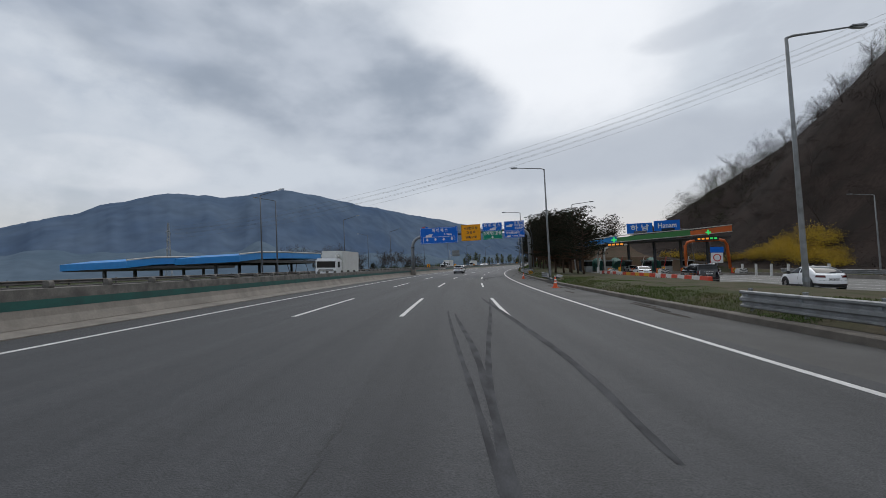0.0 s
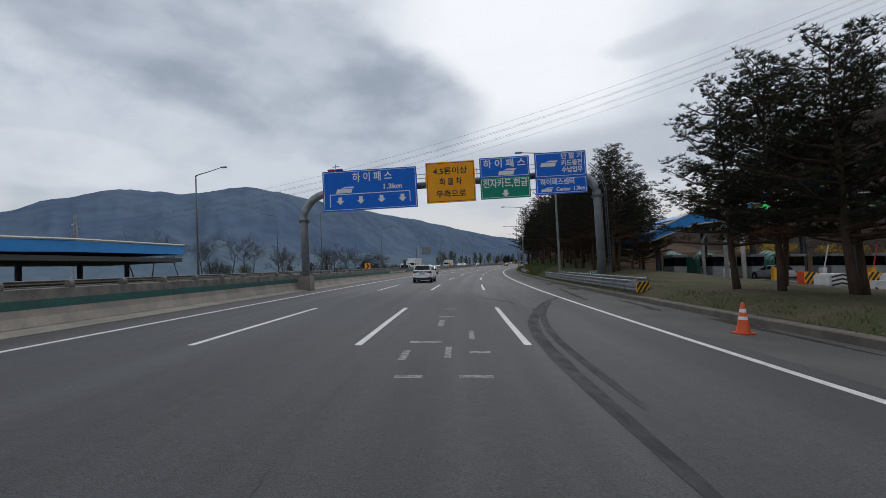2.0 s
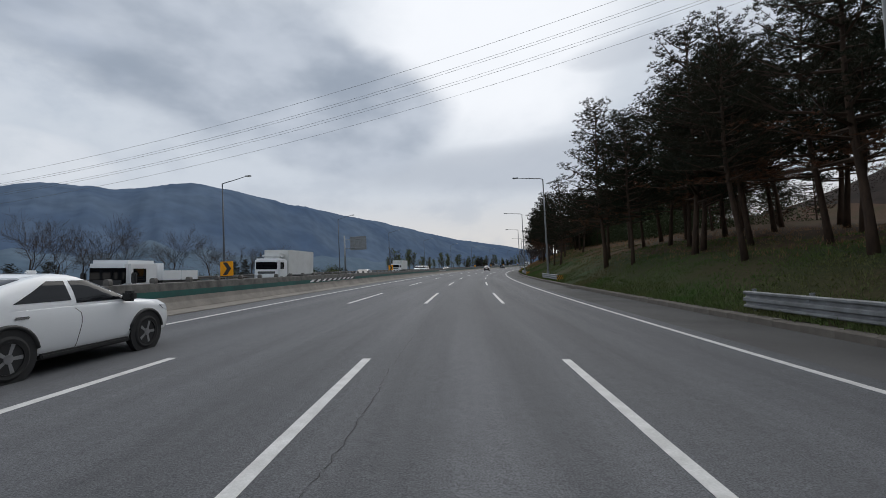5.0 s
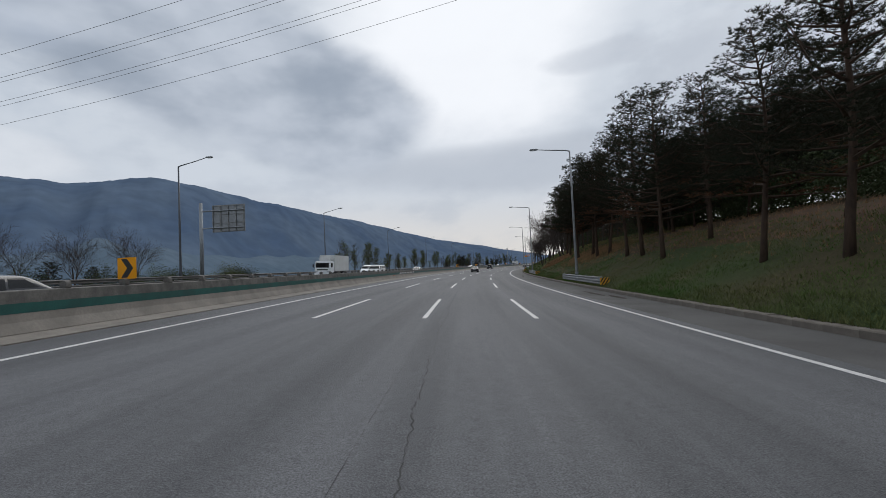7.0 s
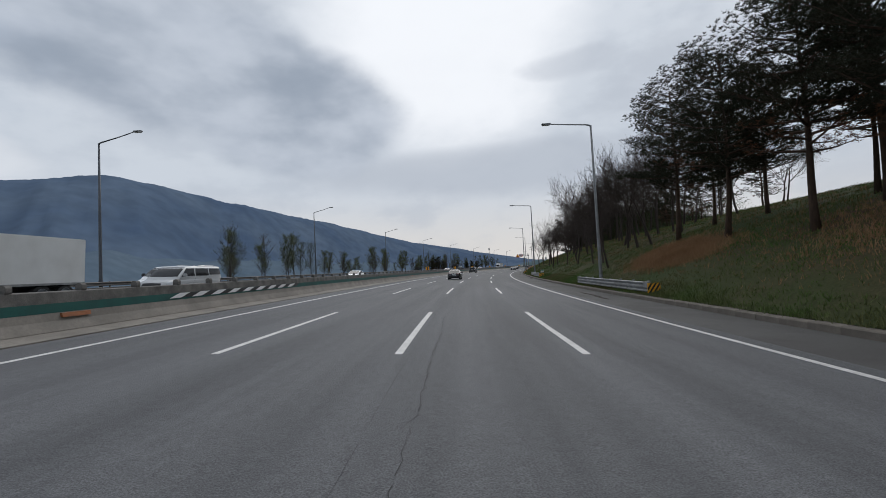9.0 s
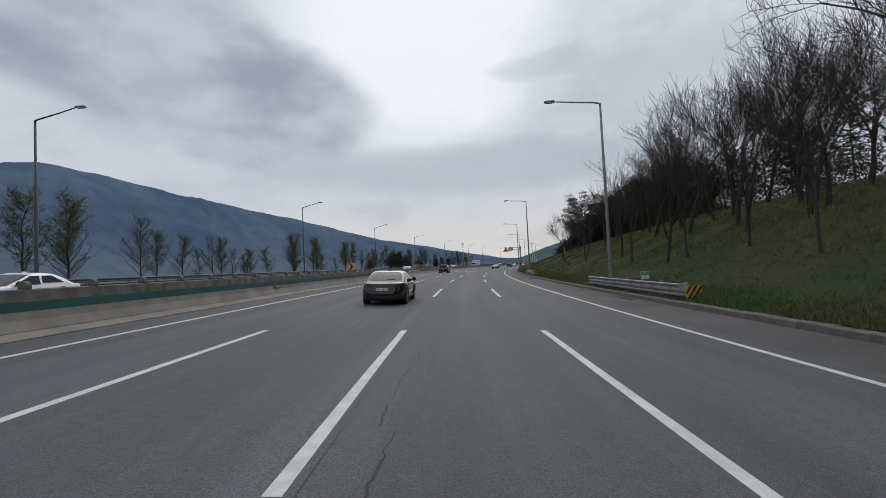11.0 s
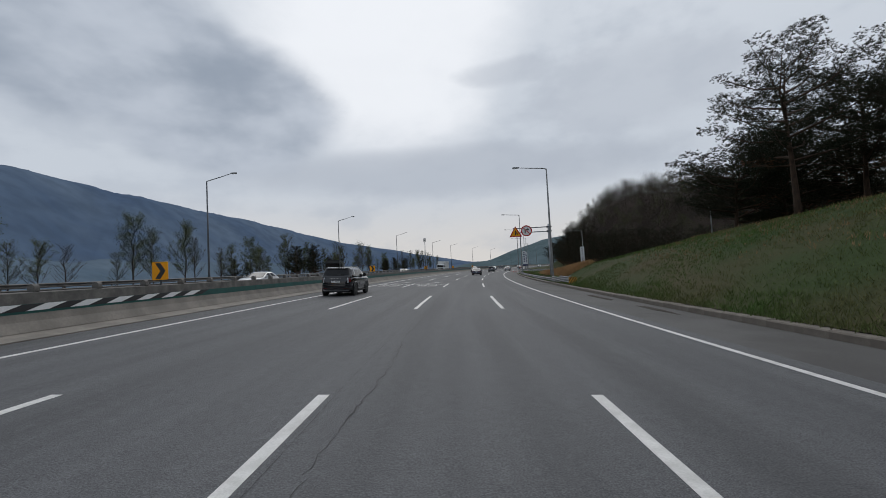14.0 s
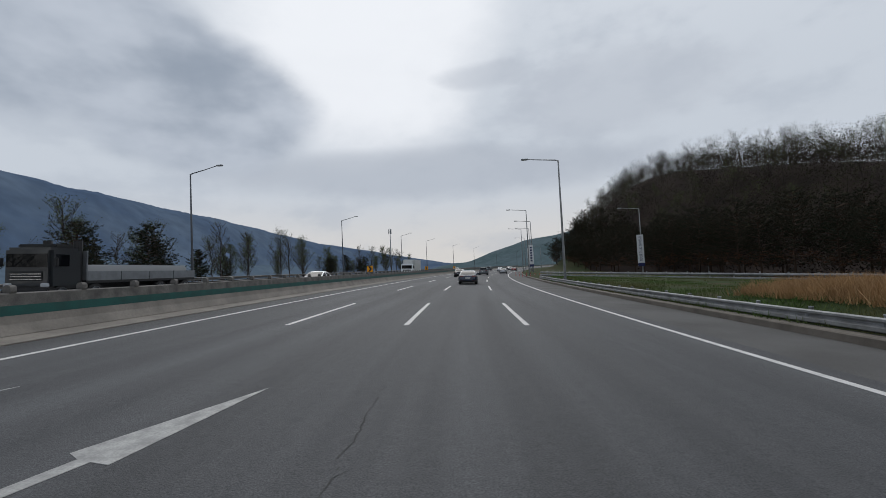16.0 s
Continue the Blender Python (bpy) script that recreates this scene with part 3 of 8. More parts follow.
# lower spurs in front of the ridge
verts, faces = [], []
for i in range(161):
    az = -72 + 84 * i / 160
    r = float(np.interp(az, RIDGE_AZ, RIDGE_R)) - 640
    h = (62 + 34 * noise.noise((az * 0.11, 1.0, 0.0)) + 16 * noise.noise((az * 0.4, 5.0, 0.0))) * float(np.interp(az, [-72, -10, 12], [1.15, 1.0, 0.5]))
    for j in range(11):
        u = j / 10
        dist = r - 330 + 520 * u
        x, y = dist * math.sin(radians(az)), dist * math.cos(radians(az))
        rise = smooth(u, 0.0, 0.75) if u < 0.75 else 1 - 0.5 * (u - 0.75)
        verts.append((x, y, -13 + (h + 13) * rise + 9 * rise * noise.noise((x * 0.01, y * 0.01, 3.0))))
for i in range(160):
    for j in range(10):
        a = i * 11 + j
        faces.append((a, a + 11, a + 12, a + 1))
tagged(new("backdrop_foothill", raw(verts, faces, "backdrop_foothill", FOOTHILL, True)), "low grey-green wooded spurs in painted haze before the ridge", "hill", kind="structure")
verts, faces = [], []
for i in range(81):
    az = 20 + 62 * i / 80
    h = float(np.interp(az, [20, 25, 28.8, 32.6, 38.8, 46, 60, 82], [2, 18, 40, 66, 84, 90, 80, 60]))
    for j in range(13):
        u = j / 12
        dist = 800 + 420 * u
        x, y = 130 + dist * math.sin(radians(az)), 325 + dist * math.cos(radians(az))
        rise = smooth(u, 0.0, 0.75) if u < 0.75 else 1 - 0.4 * (u - 0.75)
        verts.append((x, y, -12 + (h + 12) * rise + 7 * rise * noise.noise((x * 0.012, y * 0.012, 3.0)) + 2 * rise * noise.noise((az * 3, 0, 7.0))))
for i in range(80):
    for j in range(12):
        a = i * 13 + j
        faces.append((a, a + 13, a + 14, a + 1))
tagged(new("backdrop_hill", raw(verts, faces, "backdrop_hill", FAR_HILL, True)), "pale green wooded hill in painted haze beyond the road", "hill", kind="structure")

# ---- lighting columns ----


def street_lamp(reach, lift, head_drop, material, base):
    """A tapered column with one arm to -x (reach metres), head at its tip."""
    lamp = thing("street_lamp", "tall grey steel lighting column with one arm", "street lamp", "lighting columns")
    part("pole", tube([(0, 0, 0.0), (0, 0, 1.2), (0, 0, 6), (0, 0, 11.55)], [0.125, 0.12, 0.095, 0.065], 10), material, lamp, smooth=True)
    part("base_plate", box(-0.22, 0.22, -0.22, 0.22, 0.0, 0.03, 0.008), material, lamp)
    part("collar", tube([(0, 0, 0.75), (0, 0, 0.95)], 0.14, 10), base, lamp)
    part("arm", tube([(0.0, 0, 11.35), (-0.06, 0, 11.55), (-0.3, 0, 11.62), (-reach * 0.5, 0, 11.62 + lift * 0.5), (-reach + 0.5, 0, 11.62 + lift)], [0.06, 0.06, 0.055, 0.045, 0.035], 8), material, lamp, smooth=True)
    b = box(-reach - 0.15, -reach + 0.55, -0.14, 0.14, 11.57 + lift, 11.70 + lift, 0.05)
    part("head", b, LAMP_HEAD, lamp, "flat grey lamp head")
    part("lens", box(-reach - 0.08, -reach + 0.38, -0.1, 0.1, 11.545 + lift, 11.572 + lift, 0.01), GLASS_LENS, lamp)
    part("hatch", box(-0.07, 0.07, -0.135, -0.115, 0.35, 0.68, 0.005), base, lamp)
    return lamp


lamp_right = street_lamp(3.3, 0.22, 0, STEEL, DULL_STEEL)
lamp_left = street_lamp(3.4, 0.62, 0, DARK_STEEL, DARK_STEEL)
lamp_left["label"] = "tall dark grey lighting column across the opposite carriageway"
RIGHT_S = [40.4, 79.6, 117.8, 159.4, 193.5, 231.6, 272.8, 315.3, 356.0, 397.2, 434, 474, 514, 554, 600, 650, 700, 760]
LEFT_S = [52, 84.2, 118.4, 157.2, 195.0, 231.8, 273.0, 316.2, 357.2, 398.4, 442.6, 488, 518, 560, 600, 650, 700]
for i, s in enumerate(RIGHT_S):
    m = stand(s, 10.65, 0.18)
    lamp_right.matrix_world = m if i == 0 else lamp_right.matrix_world
    if i:
        copy_thing(lamp_right, m)
for i, s in enumerate(LEFT_S):
    m = stand(s, -26.6, 0.0) @ Matrix.Rotation(math.pi, 4, "Z")
    lamp_left.matrix_world = m if i == 0 else lamp_left.matrix_world
    if i:
        copy_thing(lamp_left, m)

# lamps of the service road, arms turned away
for s, d in ((56.8, -26.9), (107.5, -29.5)):
    c = copy_thing(lamp_left, stand(s, d, 0.0) )
    c["label"] = "dark grey lighting column with its arm turned from the carriageway"
    if s > 100:
        c.scale = (0.85, 0.85, 0.85)

# plaza lamps that reach over the toll lanes
for s, d, k in ((16.3, 18.7, 1.12), (67.4, 18.4, 1.0), (46, 46.8, 0.8), (96, 47.5, 0.8)):
    c = copy_thing(lamp_right, stand(s, d, -0.05, 180 if d < 20 else 0))
    c.scale = (k, k, k)
    c["label"], c["group"] = "grey lamp column with its arm over the toll lanes", "plaza lamps"

# ---- guard rails ----
WBEAM = [(0.0, 0.42), (-0.05, 0.45), (-0.05, 0.50), (0.03, 0.545), (0.03, 0.595), (-0.05, 0.64), (-0.05, 0.69), (0.0, 0.72), (0.012, 0.72), (-0.036, 0.69), (-0.036, 0.645), (0.044, 0.60), (0.044, 0.54), (-0.036, 0.495), (-0.036, 0.455), (0.012, 0.42)]


def hazard_board(name, parent, m, wide, tall, stripes=3):
    b = part(name, plate(rounded(wide, tall, 0.02), 0.04), YELLOW, parent, "yellow board with black diagonal stripes", m)
    for k in range(-1, stripes + 1):
        x0 = -wide / 2 + wide * (k + 0.15) / stripes
        xw, sl = wide * 0.5 / stripes, wide * 0.55
        pts = [(x0, -tall / 2), (x0 + xw, -tall / 2), (x0 + xw + sl, tall / 2), (x0 + sl, tall / 2)]
        lo, hi = -wide / 2 + 0.012, wide / 2 - 0.012

        def clip(poly, keep, cut):
            res = []
            for i, p in enumerate(poly):
                q = poly[(i + 1) % len(poly)]
                if keep(p):
                    res.append(p)
                if keep(p) != keep(q):
                    t = (cut - p[0]) / (q[0] - p[0])
                    res.append((cut, p[1] + t * (q[1] - p[1])))
            return res

        out = clip(pts, lambda p: p[0] >= lo - 1e-9, lo)
        out = clip(out, lambda p: p[0] <= hi + 1e-9, hi) if len(out) > 2 else out
        if len(out) > 2:
            part("stripe", plate(out, -0.004), BLACK, b)
    return b

THRIE = [(0.0, 0.21), (-0.05, 0.24), (-0.05, 0.285), (0.03, 0.325), (0.03, 0.375), (-0.05, 0.42), (-0.05, 0.50), (0.03, 0.545), (0.03, 0.595), (-0.05, 0.64), (-0.05, 0.69), (0.0, 0.72), (0.012, 0.72), (-0.036, 0.685), (-0.036, 0.645), (0.044, 0.60), (0.044, 0.54), (-0.036, 0.495), (-0.036, 0.425), (0.044, 0.38), (0.044, 0.32), (-0.036, 0.28), (-0.036, 0.245), (0.012, 0.21)]


def guard_rail(s0, s1, d, cap=True, lift=0.16, spacing=2.0, label="galvanised three-wave guard rail on short posts", group="guard rails", beams=(0.0,)):
    ob = thing("guard_rail", label, "guard rail", group)
    for z in beams:
        part("beam", sweep([(d + x, h + lift + z) for x, h in THRIE], s0, s1, 2.0), STEEL, ob)
    n = max(1, int((s1 - s0) / spacing))
    for k in range(n + 1):
        s = s0 + 0.25 + (s1 - s0 - 0.5) * k / n
        m = stand(s, d + 0.14, 0.0)
        part("post", tube([m @ Vector((0, 0, 0.05)), m @ Vector((0, 0, 0.76 + lift + beams[-1]))], 0.057, 8), STEEL, ob)
        part("post_cap", tube([m @ Vector((0, 0, 0.76 + lift + beams[-1])), m @ Vector((0, 0, 0.785 + lift + beams[-1]))], 0.064, 8), DULL_STEEL, ob)
        m = stand(s, d + 0.06, 0.57 + lift)
        part("block", box(-0.05, 0.03, -0.06, 0.06, -0.1, 0.1, 0.01), DULL_STEEL, ob, "", m)
    if cap:
        hazard_board("end_board", ob, stand(s0 - 0.12, d + 0.25, 0.42 + lift, 0), 0.62, 0.5)
        part("end_shoe", box(-0.05, 0.12, -0.05, 0.55, -0.16, 0.16, 0.02), STEEL, ob, "", stand(s0 - 0.06, d, 0.57 + lift))
    return ob


guard_rail(-40, 7.8, 10.4, False)
guard_rail(60.6, 86.7, 10.4)
guard_rail(60.9, 80.5, 11.0, False, 0.28)
for s0, s1 in ((108.9, 122.7), (152.2, 162.6), (185.4, 198.7), (222.8, 237.6), (263.2, 276.8), (306.5, 318.7)):
    guard_rail(s0, s1, 10.4)
guard_rail(347.1, 351.0, 10.4)
guard_rail(351.05, 355.0, 10.4, False, 0.02)
guard_rail(355.05, 414, 10.4, False, -0.14)
slip_rail = thing("guard_rail", "grey steel guard rail curving along the slip road", "guard rail", "guard rails")
line = [(380, 38.0), (384, 34.0), (388, 31.0), (393, 27.2), (400, 21.5), (405, 17.2), (411, 12.6), (416, 10.8)]
for z in (0.0, 0.36):
    part("beam", tube([spot(s, d, 0.66 + z) for s, d in line], 0.13, 6), STEEL, slip_rail)
for k in range(23):
    s = 380.5 + 1.55 * k
    d = float(np.interp(s, [q[0] for q in line], [q[1] for q in line])) + 0.15
    part("post", tube([spot(s, d, 0.0), spot(s, d, 1.25)], 0.06, 6), STEEL, slip_rail)
far_rail = thing("guard_rail", "double-beam steel guard rail beyond the opposite carriageway", "guard rail", "guard rails")
RUSTY = mat("weathered_dark_rail", (0.13, 0.125, 0.12), 0.6, 0.4, second=(0.09, 0.075, 0.065), scale=1.5, amount=0.7)
part("beam", sweep([(-25.9 - x, h - 0.28) for x, h in WBEAM], -40, 700, 4.0), RUSTY, far_rail)
part("beam", sweep([(-25.9 - x, h + 0.12) for x, h in WBEAM], -40, 700, 4.0), RUSTY, far_rail)
post = to_mesh(tube([(0, 0, -0.1), (0, 0, 0.88)], 0.06, 6), "post")
for k in range(180):
    part("post", post, RUSTY, far_rail, "", stand(-40 + 4 * k, -26.05, 0))

# the rail that a vehicle has crumpled
wreck = thing("broken_guard_rail", "crumpled steel guard rail torn off beside a lamp column", "guard rail", "guard rails")
part("beam", sweep([(10.45 + x, h + 0.14) for x, h in THRIE], 40.6, 45.2, 1.0), STEEL, wreck)
rng = random.Random(3)
bent = bmesh.new()
rings = []
for k in range(22):
    s = 40.6 - 0.3 * k
    fall = 1.0 - smooth(s, 37.4, 40.6)
    off = -0.42 * fall + 0.10 * fall * math.sin(k * 1.3)
    tw = 0.75 * fall + 0.14 * fall * rng.uniform(-1, 1)
    z = 0.14 + 0.47 - 0.27 * fall + 0.05 * fall * math.sin(k * 0.9)
    rings.append([bent.verts.new(spot(s, 10.45 + off + x * math.cos(tw) - (h - 0.47) * math.sin(tw), max(0.22, z + (h - 0.47) * math.cos(tw) + x * math.sin(tw)))) for x, h in THRIE])
for q, r in zip(rings, rings[1:]):
    for k in range(len(THRIE)):
        bent.faces.new((q[k], q[(k + 1) % len(THRIE)], r[(k + 1) % len(THRIE)], r[k]))
part("bent_beam", bent, STEEL, wreck, "twisted torn end of the beam")
for s, tilt in ((41.2, 0.1), (43.2, 0.05), (45.2, 0.0), (38.6, 0.9)):
    m = stand(s, 10.65, 0.1)
    part("post", tube([m @ Vector((0, 0, 0.05)), m @ Vector((tilt * 0.5, -tilt * 0.4, 0.85 - 0.3 * tilt))], 0.057, 8), STEEL, wreck)
for k in range(7):
    m = stand(38.6 - 0.25 * k, 11.0 + 0.3 * rng.random(), 0.30 + 0.12 * (k % 3), 30 * k) @ Matrix.Rotation(0.5 * rng.uniform(-1, 1), 4, "X") @ Matrix.Rotation(0.7 * rng.uniform(-1, 1), 4, "Y")
    part("debris", box(-0.28, 0.30, -0.32, 0.34, -0.05, 0.06 + 0.05 * (k % 2), 0.03), DARK_STEEL if k % 3 else STEEL, wreck, "dark broken rail fittings", m)

# ---- overhead sign gantry ----
gantry = thing("sign_gantry", "grey steel sign gantry spanning the carriageway with walkway", "gantry", m=stand(69.0, 0.0, 0.0))
left_up = [(-8.6, 0, 1.2), (-8.6, 0, 5.2)]
arc = [(-8.6 + 1.75 * (1 - math.cos(t)), 0, 5.2 + 1.75 * math.sin(t)) for t in [math.pi / 2 * k / 8 for k in range(1, 9)]]
part("left_post", tube(left_up + arc, 0.27, 16), DULL_STEEL, gantry, smooth=True)
right_arc = [(11.35 - 1.75 * (1 - math.cos(t)), 0, 5.7 + 1.65 * math.sin(t)) for t in [math.pi / 2 * k / 8 for k in range(1, 9)]]
part("right_post", tube([(11.35, 0, -0.4), (11.35, 0, 5.7)] + right_arc, 0.27, 16), DULL_STEEL, gantry, smooth=True)
part("beam", tube([(-6.85, 0, 6.95), (1.4, 0, 7.15), (9.6, 0, 7.35)], 0.21, 14), DARK_STEEL, gantry, smooth=True)
for x, z in ((-8.6, 5.05), (11.35, 5.6)):
    part("flange", tube([(x, 0, z), (x, 0, z + 0.16)], 0.37, 16), DARK_STEEL, gantry)
for i in range(3):
    part("walkway_rail", tube([(-6.6, 0.35, 7.45 + 0.28 * i - 0.2), (9.4, 0.35, 7.75 + 0.28 * i - 0.12)], 0.022, 6), DULL_STEEL, gantry)
for k in range(28):
    x = -6.6 + 16.0 * k / 27
    z = 7.0 + 0.024 * (x + 6.6)
    part("walkway_post", tube([(x, 0.35, z + 0.1), (x, 0.35, z + 0.9)], 0.02, 5), DULL_STEEL, gantry)
part("ladder", tube([(11.85, 0.1, 0.6), (11.85, 0.1, 6.2), (11.6, 0.1, 7.2), (10.9, 0.1, 7.9)], 0.03, 6), DARK_STEEL, gantry)
part("ladder", tube([(11.85, -0.3, 0.6), (11.85, -0.3, 6.2), (11.6, -0.3, 7.2), (10.9, -0.3, 7.9)], 0.03, 6), DARK_STEEL, gantry)
for k in range(20):
    part("rung", tube([(11.85, -0.3, 0.8 + 0.28 * k), (11.85, 0.1, 0.8 + 0.28 * k)], 0.014, 5), DARK_STEEL, gantry)


def sign_board(x0, x1, z0, z1, colour, border, name="sign_board"):
    w, h = x1 - x0, z1 - z0
    ob = part(name, plate(rounded(w, h, 0.05), 0.09), colour, gantry, "", Matrix.Translation(((x0 + x1) / 2, -0.42, (z0 + z1) / 2)))
    for sx, ww, sz, hh in ((0, w - 0.14, h / 2 - 0.085, 0.03), (0, w - 0.14, -h / 2 + 0.085, 0.03), (w / 2 - 0.085, 0.03, 0, h - 0.14), (-w / 2 + 0.085, 0.03, 0, h - 0.14)):
        part("border", plate([(sx - ww / 2, sz - hh / 2), (sx + ww / 2, sz - hh / 2), (sx + ww / 2, sz + hh / 2), (sx - ww / 2, sz + hh / 2)], -0.004), border, ob)
    return ob


def write(board, text, x, z, size, colour, width=None, thick=0.012):
    lettering(text, size, colour, board, Matrix.Translation((x, -0.007, z)) @ FACE, "lettering", width, thick)


def down_arrow(board, x, z, k):
    pts = [(-0.13, 0.24), (-0.13, 0.0), (-0.27, 0.0), (0.0, -0.26), (0.27, 0.0), (0.13, 0.0), (0.13, 0.24)]
    part("arrow", plate([(x + a * k, z + b * k) for a, b in pts], -0.006), WHITE, board)


def logo(board, x, z, k):
    part("logo", plate([(x - 0.5 * k, z - 0.16 * k), (x + 0.42 * k, z - 0.16 * k), (x + 0.5 * k, z + 0.08 * k), (x - 0.42 * k, z + 0.08 * k)], -0.006), WHITE, board, "plain white logo shape")
    part("logo", plate([(x - 0.2 * k, z + 0.12 * k), (x + 0.55 * k, z + 0.12 * k), (x + 0.62 * k, z + 0.2 * k), (x + 0.1 * k, z + 0.22 * k)], -0.006), WHITE, board, "plain white logo shape")


b1 = sign_board(-7.05, -0.6, 5.64, 8.38, SIGN_BLUE, WHITE)
write(b1, "하 이 패 스", 0.2, 0.83, 0.68, WHITE, 2.7)
write(b1, "1.3km", 1.55, 0.12, 0.46, WHITE, 1.25)
logo(b1, -1.75, 0.02, 1.15)
for x0, x1, z0, z1 in ((-2.75, 2.75, -0.27, -0.22), (-2.75, -2.70, -1.1, -0.22), (2.70, 2.75, -0.95, -0.22)):
    part("bracket_line", plate([(x0, z0), (x1, z0), (x1, z1), (x0, z1)], -0.005), WHITE, b1)
for k in range(4):
    down_arrow(b1, -2.05 + 1.42 * k, -0.68, 1.0)
b2 = sign_board(0.03, 3.32, 5.80, 8.54, SIGN_YELLOW, BLACK)
write(b2, "4.5톤이상", 0.0, 0.72, 0.52, BLACK, 2.3)
write(b2, "화 물 차", 0.0, 0.0, 0.52, BLACK, 1.5)
write(b2, "우측으로", 0.0, -0.82, 0.52, BLACK, 2.0)
b3 = sign_board(3.65, 6.94, 7.26, 8.62, SIGN_BLUE, WHITE)
write(b3, "하 이 패 스", 0.0, 0.22, 0.60, WHITE, 2.8)
logo(b3, 0.1, -0.36, 1.1)
b4 = sign_board(3.65, 6.94, 5.85, 7.25, SIGN_GREEN, WHITE)
write(b4, "전자카드,현금", 0.0, 0.28, 0.60, WHITE, 2.95)
down_arrow(b4, 0.0, -0.36, 0.95)
b5 = sign_board(7.30, 10.64, 7.05, 8.72, SIGN_BLUE, WHITE)
write(b5, "단 말 기", 0.75, 0.5, 0.42, WHITE, 1.35)
write(b5, "카드충전", 0.75, 0.05, 0.42, WHITE, 1.35)
write(b5, "수납업무", 0.75, -0.4, 0.42, WHITE, 1.35)
logo(b5, -0.8, 0.05, 1.05)
b6 = sign_board(7.30, 10.64, 5.93, 7.04, SIGN_BLUE, WHITE)
write(b6, "하이패스센터", -0.25, 0.22, 0.42, WHITE, 2.2)
write(b6, "Center", 0.1, -0.26, 0.33, WHITE, 0.95)
write(b6, "1.3km", 1.12, -0.24, 0.34, WHITE, 0.72)
logo(b6, -0.98, -0.26, 0.75)
part("beacon", box(-6.75, -6.2, -0.3, 0.0, 8.42, 8.58, 0.06), SIGN_RED, gantry, "red half of the warning beacon")
part("beacon", box(-6.18, -5.65, -0.3, 0.0, 8.42, 8.58, 0.06), SIGN_BLUE, gantry, "blue half of the warning beacon")
part("camera_mast", tube([(-6.2, -0.15, 8.4), (-6.2, -0.15, 8.95)], 0.02, 6), DARK_STEEL, gantry)
part("camera_mast", tube([(-6.4, -0.15, 8.75), (-5.95, -0.15, 8.75)], 0.03, 6), DARK_STEEL, gantry)
part("plinth", box(-9.0, -8.2, -0.5, 0.5, -0.05, 1.35, 0.06), CONCRETE, gantry, "concrete plinth in the median")

# ---- chevron boards and small signs on the median ----


def chevron(s, d=-9.42, z=1.1):
    ob = thing("chevron_sign", "amber chevron board pointing along the bend", "road sign", "chevron boards", m=stand(s, d, z, -6))
    part("post", tube([(0, 0.03, 0.0), (0, 0.03, 0.8)], 0.035, 8), DARK_STEEL, ob)
    b = part("board", plate(rounded(0.66, 0.68, 0.03), 0.03), SIGN_YELLOW, ob, "", Matrix.Translation((0, -0.02, 0.52)))
    part("chevron_mark", plate([(-0.2, 0.3), (0.02, 0.3), (0.24, 0.0), (0.02, -0.3), (-0.2, -0.3), (0.02, 0.0)], -0.005), BLACK, b)


for s in (89.1, 129.0, 168.3, 287, 327, 362.1, 403.6, 444, 484):
    chevron(s)
dark_board = thing("dark_sign_board", "tall black sign board on the median post", "road sign", m=stand(111.6, -9.42, 1.1))
part("post", tube([(0, 0.03, 0), (0, 0.03, 1.6)], 0.04, 8), DARK_STEEL, dark_board)
part("board", plate(rounded(0.40, 1.05, 0.04), 0.12), BLACK, dark_board, "", Matrix.Translation((0, -0.03, 0.95)))
for s0 in (100.0, 139.0, 215.5, 318.0):
    stripes = thing("hazard_stripe", "slanted black and white stripes painted on the median", "road marking", kind="structure")
    for k in range(9):
        s = s0 + 1.25 * k
        for shift, m in ((0.0, WHITE), (0.62, BLACK)):
            v = [spot(s + shift, -9.2, 0.625), spot(s + shift + 0.6, -9.2, 0.625), spot(s + shift + 1.15, -9.208, 0.795), spot(s + shift + 0.55, -9.208, 0.795)]
            part("stripe", raw(v + [spot(s + shift, -9.23, 0.625), spot(s + shift + 0.6, -9.23, 0.625), spot(s + shift + 1.15, -9.235, 0.795), spot(s + shift + 0.55, -9.235, 0.795)],
                               [(0, 1, 2, 3), (7, 6, 5, 4), (0, 4, 5, 1), (1, 5, 6, 2), (2, 6, 7, 3), (3, 7, 4, 0)], "stripe", m), m, stripes)
for s in (211.3, 270.0, 300.5, 345):
    v = [spot(s + a, -9.115 if h < 0.5 else -9.14, h) for a, h in ((0, 0.43), (0.85, 0.43), (0.85, 0.54), (0, 0.54))]
    w = [spot(s + a, -9.2, h) for a, h in ((0, 0.43), (0.85, 0.43), (0.85, 0.54), (0, 0.54))]
    ob = thing("reflector_panel", "faded rusty orange reflector panel fixed to the median barrier", "reflector", "barrier reflectors")
    part("panel", raw(v + w, [(0, 1, 2, 3), (7, 6, 5, 4), (0, 4, 5, 1), (1, 5, 6, 2), (2, 6, 7, 3), (3, 7, 4, 0)], "panel", RUST_ORANGE), RUST_ORANGE, ob)

